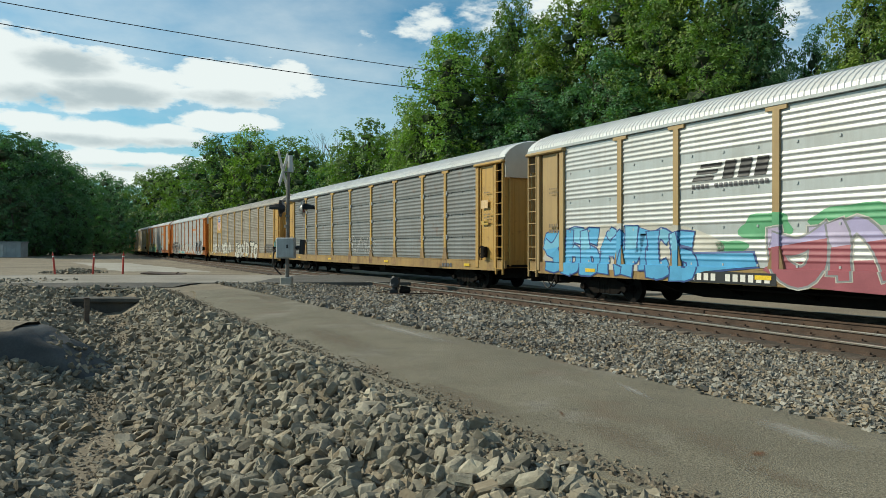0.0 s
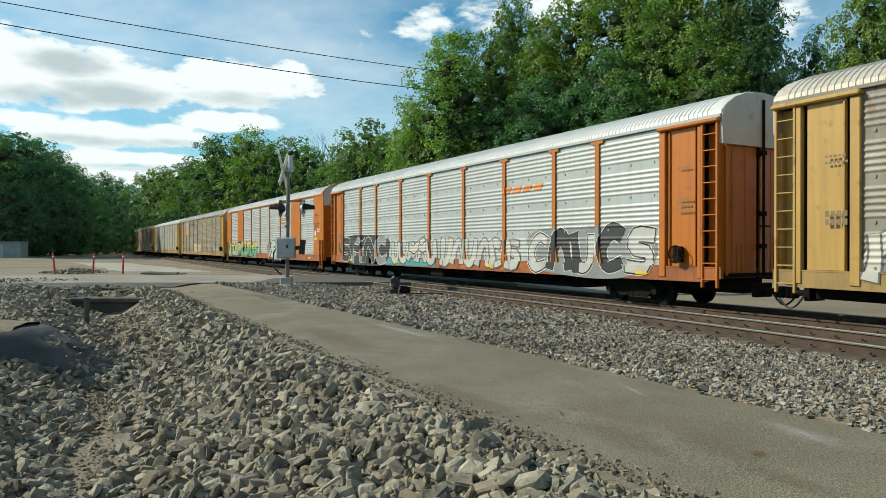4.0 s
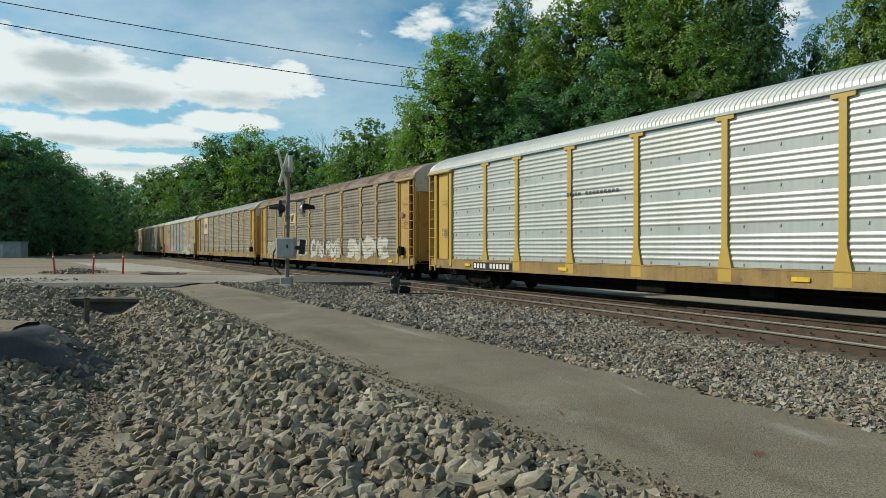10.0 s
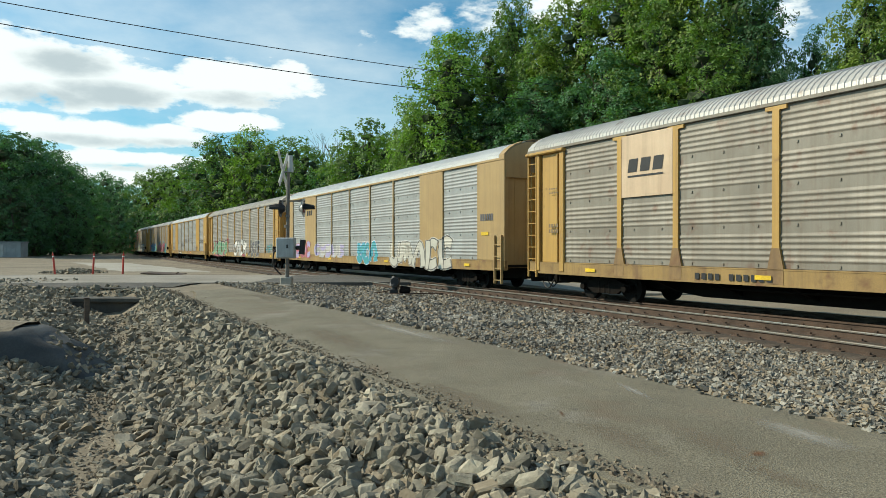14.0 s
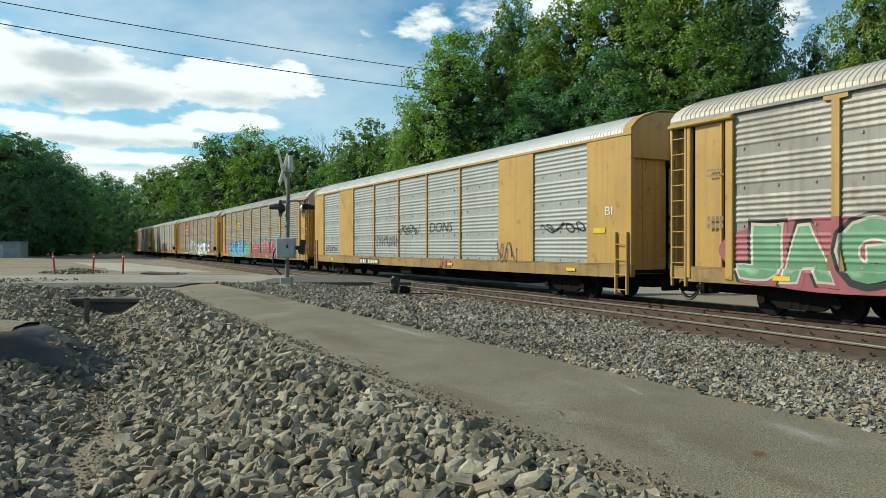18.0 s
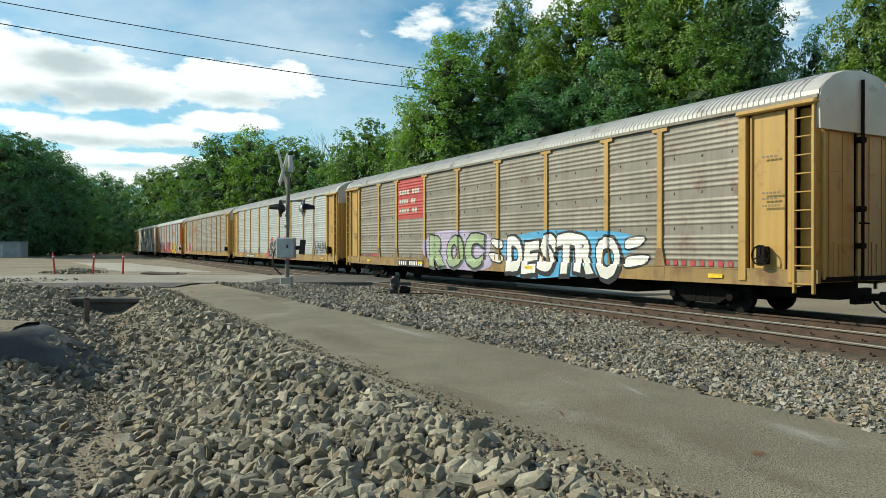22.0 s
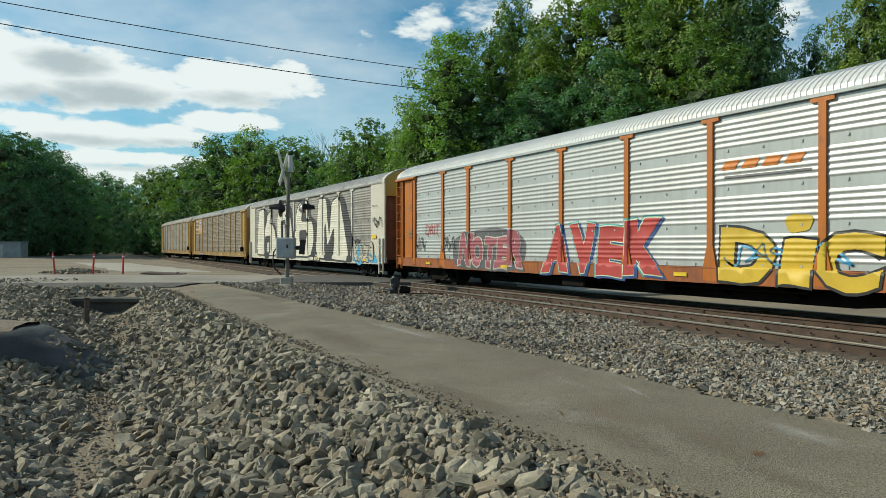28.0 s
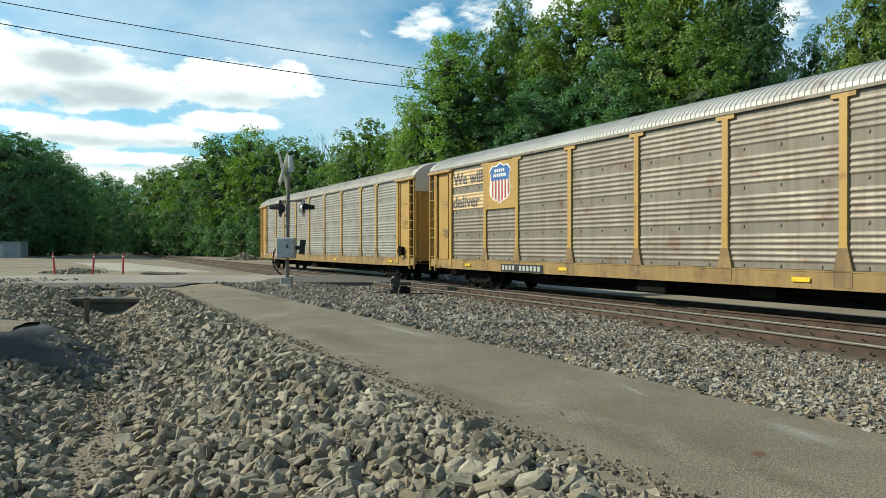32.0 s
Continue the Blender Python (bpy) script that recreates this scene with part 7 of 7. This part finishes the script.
    # leafless tree behind the signal
    x, y = place(596, 122)
    bare = tagged(empty("bare_tree", pose(x, y, ground_z(x, y))), "leafless grey tree among the green ones", "tree")
    bm = bmesh.new()
    H = 23.0

    def limb(p, d, ln, r, depth):
        q = p + d * ln
        rod(bm, p, q, r, r * 0.6, 5)
        if depth:
            for _ in range(3 if depth > 1 else 2):
                nd = (d + Vector((rng.uniform(-0.6, 0.6), rng.uniform(-0.6, 0.6), rng.uniform(-0.05, 0.4)))).normalized()
                limb(q, nd, ln * rng.uniform(0.55, 0.8), r * 0.55, depth - 1)

    limb(Vector((0, 0, -0.3)), Vector((0.02, 0, 1)), H * 0.5, 0.26, 0)
    for i in range(7):
        limb(Vector((0, 0, H * (0.30 + 0.03 * i))), Vector((rng.uniform(-0.5, 0.5), rng.uniform(-0.5, 0.5), 1)).normalized(), H * 0.2, 0.12, 3)
    part("branchwork", bm, M["bark"], bare)
    # pale gravel spread over the lot beyond the road, and brown earth by the far track
    for name, corners, mkey, label in (("gravel_lot", ((205, 46), (420, 44), (225, 75), (120, 75)), "gravel_pale", "pale sandy gravel spread over the lot"),):
        pts = [on_ground(px, d, 0.06) for px, d in corners]
        bm = bmesh.new()
        n = 24
        grid = []
        for i in range(n + 1):
            row = []
            for j in range(n + 1):
                u, v = i / n, j / n
                p = Vector(pts[0]).lerp(Vector(pts[1]), u).lerp(Vector(pts[3]).lerp(Vector(pts[2]), u), v)
                e = min(u, 1 - u, v, 1 - v)
                p.x += 0.5 * noise.noise((p.x * 0.4, p.y * 0.4, 1))
                p.z = ground_z(p.x, p.y) + 0.04 * min(1, e * 8) - 0.02
                row.append(bm.verts.new(p))
            grid.append(row)
        for i in range(n):
            for j in range(n):
                bm.faces.new((grid[i][j], grid[i + 1][j], grid[i + 1][j + 1], grid[i][j + 1]))
        bmesh.ops.recalc_face_normals(bm, faces=bm.faces[:])
        tagged(part(name, bm, M[mkey], None, smooth=True), label, "gravel", kind="structure")


def stain_paint(name, colour, strength):
    m = bpy.data.materials.new(name)
    m.use_nodes = True
    nt = m.node_tree
    N, L = nt.nodes.new, nt.links.new
    bsdf = nt.nodes["Principled BSDF"]
    bsdf.inputs["Base Color"].default_value, bsdf.inputs["Roughness"].default_value = (*colour, 1), 0.95
    co, ln, nz = N("ShaderNodeTexCoord"), N("ShaderNodeVectorMath"), N("ShaderNodeTexNoise")
    ln.operation = "LENGTH"
    L(co.outputs["Object"], ln.inputs[0])
    L(co.outputs["Object"], nz.inputs["Vector"])
    nz.inputs["Scale"].default_value, nz.inputs["Detail"].default_value, nz.inputs["Roughness"].default_value = 4.0, 8.0, 0.7
    fall, mul, ramp = N("ShaderNodeMapRange"), N("ShaderNodeMath"), N("ShaderNodeMapRange")
    L(ln.outputs["Value"], fall.inputs[0])
    for i, v in enumerate((0.0, 1.0, 1.0, 0.0)):
        fall.inputs[i + 1].default_value = v
    mul.operation = "MULTIPLY"
    L(fall.outputs[0], mul.inputs[0])
    L(nz.outputs[0], mul.inputs[1])
    L(mul.outputs[0], ramp.inputs[0])
    for i, v in enumerate((0.12, 0.48, 0.0, strength)):
        ramp.inputs[i + 1].default_value = v
    L(ramp.outputs[0], bsdf.inputs["Alpha"])
    return m


M["rust_stain"] = stain_paint("rust_brown_stain", (0.16, 0.07, 0.03), 0.75)
M["pale_scuff"] = stain_paint("pale_dusty_scuff", (0.34, 0.32, 0.28), 0.7)
M["dust"] = stain_paint("brown_dust", (0.19, 0.155, 0.11), 0.55)


def build_stains():
    """Marks on the path: x, y, half length, half width, turn."""
    for mkey, x, y, a, b, rz in (("rust_stain", 4.68, 3.54, 0.14, 0.09, 20), ("rust_stain", 4.18, 5.30, 0.20, 0.03, 62), ("dust", 4.62, 3.9, 0.8, 0.35, 75), ("dust", 4.1, 4.4, 0.9, 0.35, 80), ("pale_scuff", 5.52, 3.75, 0.8, 0.25, 80), ("pale_scuff", 5.56, 5.8, 0.7, 0.10, 70),
                                 ("dust", 3.75, 6.4, 1.6, 0.35, 88), ("dust", 4.2, 11.5, 3.0, 0.6, 90), ("pale_scuff", 5.7, 12.0, 3.0, 0.3, 90), ("dust", 5.6, 22.0, 3.0, 1.0, 90), ("dust", 4.35, 3.1, 0.6, 0.2, 85)):
        bm = bmesh.new()
        bmesh.ops.create_circle(bm, cap_ends=True, segments=28, radius=1.0)
        t = (x - PATH_X0) / (PATH_X1 - PATH_X0)
        z = PATH_Z + 0.03 + 0.03 * math.sin(math.pi * t) + 0.005
        tagged(part("stain", bm, M[mkey], None, m=Matrix.Translation((x, y, z)) @ Matrix.Rotation(radians(rz), 4, "Z") @ Matrix.Diagonal((a, b, 1, 1))), "irregular stain worn into the asphalt path", "stain", kind="structure")


build_stains()
M["gravel_pale"] = mat("pale_sandy_gravel", (0.36, 0.335, 0.285), 0.95, 0.0, (0.28, 0.26, 0.22), 0.5, 0.3, 20, 0.2, 0.4)
build_clutter()


# ---- loose stone ----
def stones(name, spots, material, label, category, seed, base="rock"):
    """Many angular stones in one mesh. spots: x, y, z, radius."""
    rng = np.random.default_rng(seed)
    if base == "rock":
        bm = bmesh.new()
        bmesh.ops.create_cube(bm, size=1.5)
        bmesh.ops.bevel(bm, geom=bm.edges[:], offset=0.31, segments=1, affect="EDGES")
        bmesh.ops.triangulate(bm, faces=bm.faces[:])
    else:
        bm = bmesh.new()
        bmesh.ops.create_cube(bm, size=1.25)
        bmesh.ops.triangulate(bm, faces=bm.faces[:])
    bv = np.array([v.co for v in bm.verts])
    bm.verts.index_update()
    bf = np.array([[v.index for v in f.verts] for f in bm.faces])
    bm.free()
    n = len(spots)
    sp = np.array(spots)
    V = np.repeat(bv[None], n, 0)
    cuts = 5 if base == "rock" else 2
    for _ in range(cuts):
        d = rng.normal(size=(n, 1, 3))
        d /= np.linalg.norm(d, axis=2, keepdims=True)
        off = rng.uniform(0.45, 0.85, (n, 1))
        over = np.maximum(0, (V * d).sum(2) - off)
        V = V - over[..., None] * d
    V = V + rng.normal(size=V.shape) * (0.055 if base == "rock" else 0.14)
    V = V * rng.uniform(0.78, 1.22, (n, 1, 3)) * np.array([1.42, 1.14, 0.56])
    q = rng.normal(size=(n, 4))
    q[:, 1:3] *= 0.45
    q /= np.linalg.norm(q, axis=1)[:, None]
    w, x, y, z = q.T
    R = np.stack([np.stack([1 - 2 * (y * y + z * z), 2 * (x * y - z * w), 2 * (x * z + y * w)], 1), np.stack([2 * (x * y + z * w), 1 - 2 * (x * x + z * z), 2 * (y * z - x * w)], 1),
                  np.stack([2 * (x * z - y * w), 2 * (y * z + x * w), 1 - 2 * (x * x + y * y)], 1)], 1)
    V = np.einsum("nij,nkj->nki", R, V) * sp[:, 3][:, None, None] + sp[:, None, :3]
    F = (bf[None] + (np.arange(n) * len(bv))[:, None, None]).reshape(-1, 3)
    me = bpy.data.meshes.new(name)
    me.vertices.add(n * len(bv))
    me.vertices.foreach_set("co", V.ravel())
    me.loops.add(F.size)
    me.loops.foreach_set("vertex_index", F.ravel().astype(np.int32))
    me.polygons.add(len(F))
    me.polygons.foreach_set("loop_start", np.arange(0, F.size, 3, dtype=np.int32))
    me.polygons.foreach_set("use_smooth", np.zeros(len(F), dtype=bool))
    me.update(calc_edges=True)
    me.validate()
    return tagged(hang(name, me, material), label, category, kind="stuff" if label else "")


def build_stones():
    rng = random.Random(21)
    rip, bal, edge = [], [], []
    near = []
    far = []
    for _ in range(30000):
        y = 2.6 + 31.0 * rng.random() ** 1.2
        x = rng.uniform(-3.6, 3.42)
        u, v = road_uv(x, y)
        if v > -ROAD_HALF - 3.3 + 0.5 * math.sin(u * 1.7) or (abs(x - 2.0) < 0.62 and 27.2 < y < 30):
            continue
        gap = abs(x - ditch_x(y) - 0.1 * math.sin(y * 1.3))
        size = rng.random()
        r = 0.038 + 0.074 * size ** 1.9
        if gap < 0.20 + 0.10 * math.sin(y * 2.1):
            if rng.random() < 0.65:
                continue
            r *= 0.5
        if x > PATH_X0 - 0.2:
            r *= 0.7
        d = x * math.sin(radians(YAW)) + y * math.cos(radians(YAW))
        spot = (x, y, ground_z(x, y) + r * rng.uniform(-0.1, 0.7), r)
        if d < 2.5:
            continue
        if d < 7.2 and r > 0.07 and len(near) < 290:
            near.append(spot)
        elif d < 12.5:
            rip.append(spot)
        else:
            far.append((*spot[:3], r * 1.1))
    for i in range(12000):
        y = 2.6 + 14.0 * rng.random() ** 1.1
        x = rng.uniform(-3.2, 3.3)
        if i % 3 == 0:
            x = rng.uniform(PATH_X0 - 0.5, PATH_X0 + 0.03)
        elif abs(x - ditch_x(y)) < 0.2:
            continue
        r = rng.uniform(0.022, 0.05)
        far.append((x, y, ground_z(x, y) + r * 0.3, r))
    bx, by = place(0, 12.3)
    bank_m = pose(bx, by, 0, 0, 0, 12 - YAW)
    for i in range(1500):
        u, q = rng.uniform(-2.4, 1.9), rng.random()
        crest = bank_top(u)
        r = rng.uniform(0.04, 0.095)
        if i % 2:
            if u < 0.5 + 0.9 * rng.random():
                continue
            p = bank_m @ Vector((u, rng.uniform(-0.1, 2.6), crest - 0.02))
        elif q > 0.55:
            continue
        else:
            p = bank_m @ Vector((u, -0.20 + 0.18 * q, -0.55 + (crest + 0.53) * q))
        rip.append((p.x, p.y, p.z, r))
    field = stones("riprap", rip, M["riprap_field"], "grey broken limestone rubble lining the ditch", "rubble", 2)
    stones("far_riprap", far, M["riprap_field"], "broken limestone rubble on the ditch banks by the road", "rubble", 6, "chip")
    shapes = []
    for i in range(14):
        ob = stones("rock", [(0, 0, 0, 1.0)], M["riprap"], "", "", 50 + i)
        shapes.append(ob.data)
        bpy.data.objects.remove(ob)
    for x, y, z, r in near:
        hang("rock", rng.choice(shapes), M["riprap"], field, Matrix.Translation((x, y, z)) @ Matrix.Rotation(rng.uniform(0, 6.28), 4, "Z") @ Matrix.Diagonal((r, r, r, 1)))
    for _ in range(64000):
        y = 2.0 + 36 * rng.random() ** 1.2
        x = rng.uniform(PATH_X1 - 0.16, 12.6)
        if y < 0.5 * x - 1.5 or (x < PATH_X1 + 0.15 and rng.random() < 0.6):
            continue
        u, v = road_uv(x, y)
        if v > -ROAD_HALF - 0.35:
            continue
        r = rng.uniform(0.018, 0.039) * (1.0 if y < 12 else 1.75)
        z = ground_z(x, y)
        if x > TRACK_X + siding_offset(y) - 0.85:
            if x > TRACK_X + siding_offset(y) - 0.68 or rng.random() < 0.6:
                continue
            z = RAIL_Z - 0.2
        if x < PATH_X1 + 0.12:
            z = PATH_Z + 0.03
        bal.append((x, y, z + r * rng.uniform(0.0, 0.8), r))
    for _ in range(13000):
        y = 2.5 + 26 * rng.random() ** 1.3
        x = ditch_x(y) + rng.gauss(0.0, 0.30) if rng.random() < 0.45 else PATH_X0 + rng.gauss(-0.02, 0.17)
        u, v = road_uv(x, y)
        if v > -ROAD_HALF - 2.9:
            continue
        r = rng.uniform(0.008, 0.024)
        top = PATH_Z + 0.03 if x > PATH_X0 + 0.06 else ground_z(x, y)
        edge.append((x, y, top + r * 0.4, r))
    heap = []
    for px, d, w, h, n in ((432, 95.0, 2.4, 1.0, 420), (470, 96.0, 1.6, 0.6, 200), (132, 45.0, 1.9, 0.28, 420), (20, 33.0, 3.0, 0.10, 160)):
        cx, cy = place(px, d)
        for _ in range(n):
            a, q = rng.uniform(0, 6.28), rng.random() ** 0.6
            x, y = cx + w * q * math.cos(a), cy + w * q * math.sin(a)
            r = rng.uniform(0.06, 0.17) * (1.3 if d > 60 else 0.8)
            heap.append((x, y, ground_z(x, y) + h * (1 - q) * rng.uniform(0.6, 1.0), r))
    stones("rubble_heap", heap, M["riprap_field"], "heap of broken stone beside the track", "rubble", 9, "chip")
    stones("ballast", bal, M["ballast"], "grey crushed stone ballast beside the rails", "ballast", 3, "chip")
    stones("loose_gravel", edge, M["chips_tan"], "small tan gravel chips in the ditch and by the path", "gravel", 4, "chip")


M["chips_tan"] = mat("brown_gravel_chips", (0.185, 0.15, 0.105), 0.95, 0.0, (0.12, 0.098, 0.07), 0.5, 2.0, 40, 0.2, 0.2, per_island=0.4)
build_stones()


# ---- motion ----
def motions():
    for k, car in enumerate(CARS):
        rows = []
        for i in range(33):
            s = car_s(k, i)
            x, y, a = on_track(s)
            rows.append((float(i), pose(x, y, 0, 0, 0, -math.degrees(a))))
        walk(car, rows)
    first = {}
    for ws, y, sgn in ALL_WHEELS:
        key = (y, sgn)
        if key not in first:
            rows = []
            for i in range(961):
                t = i / 30
                roll = cars_gone(t) * CAR_PITCH / 0.38
                rows.append((t, Matrix.Translation((0, y, 0.38)) @ Matrix.Rotation(sgn * roll, 4, "X")))
            walk(ws, rows)
            first[key] = ws
        else:
            src = first[key].animation_data
            ws.rotation_mode = "QUATERNION"
            data = ws.animation_data_create()
            data.action = src.action
            data.action_slot = src.action_slot


motions()
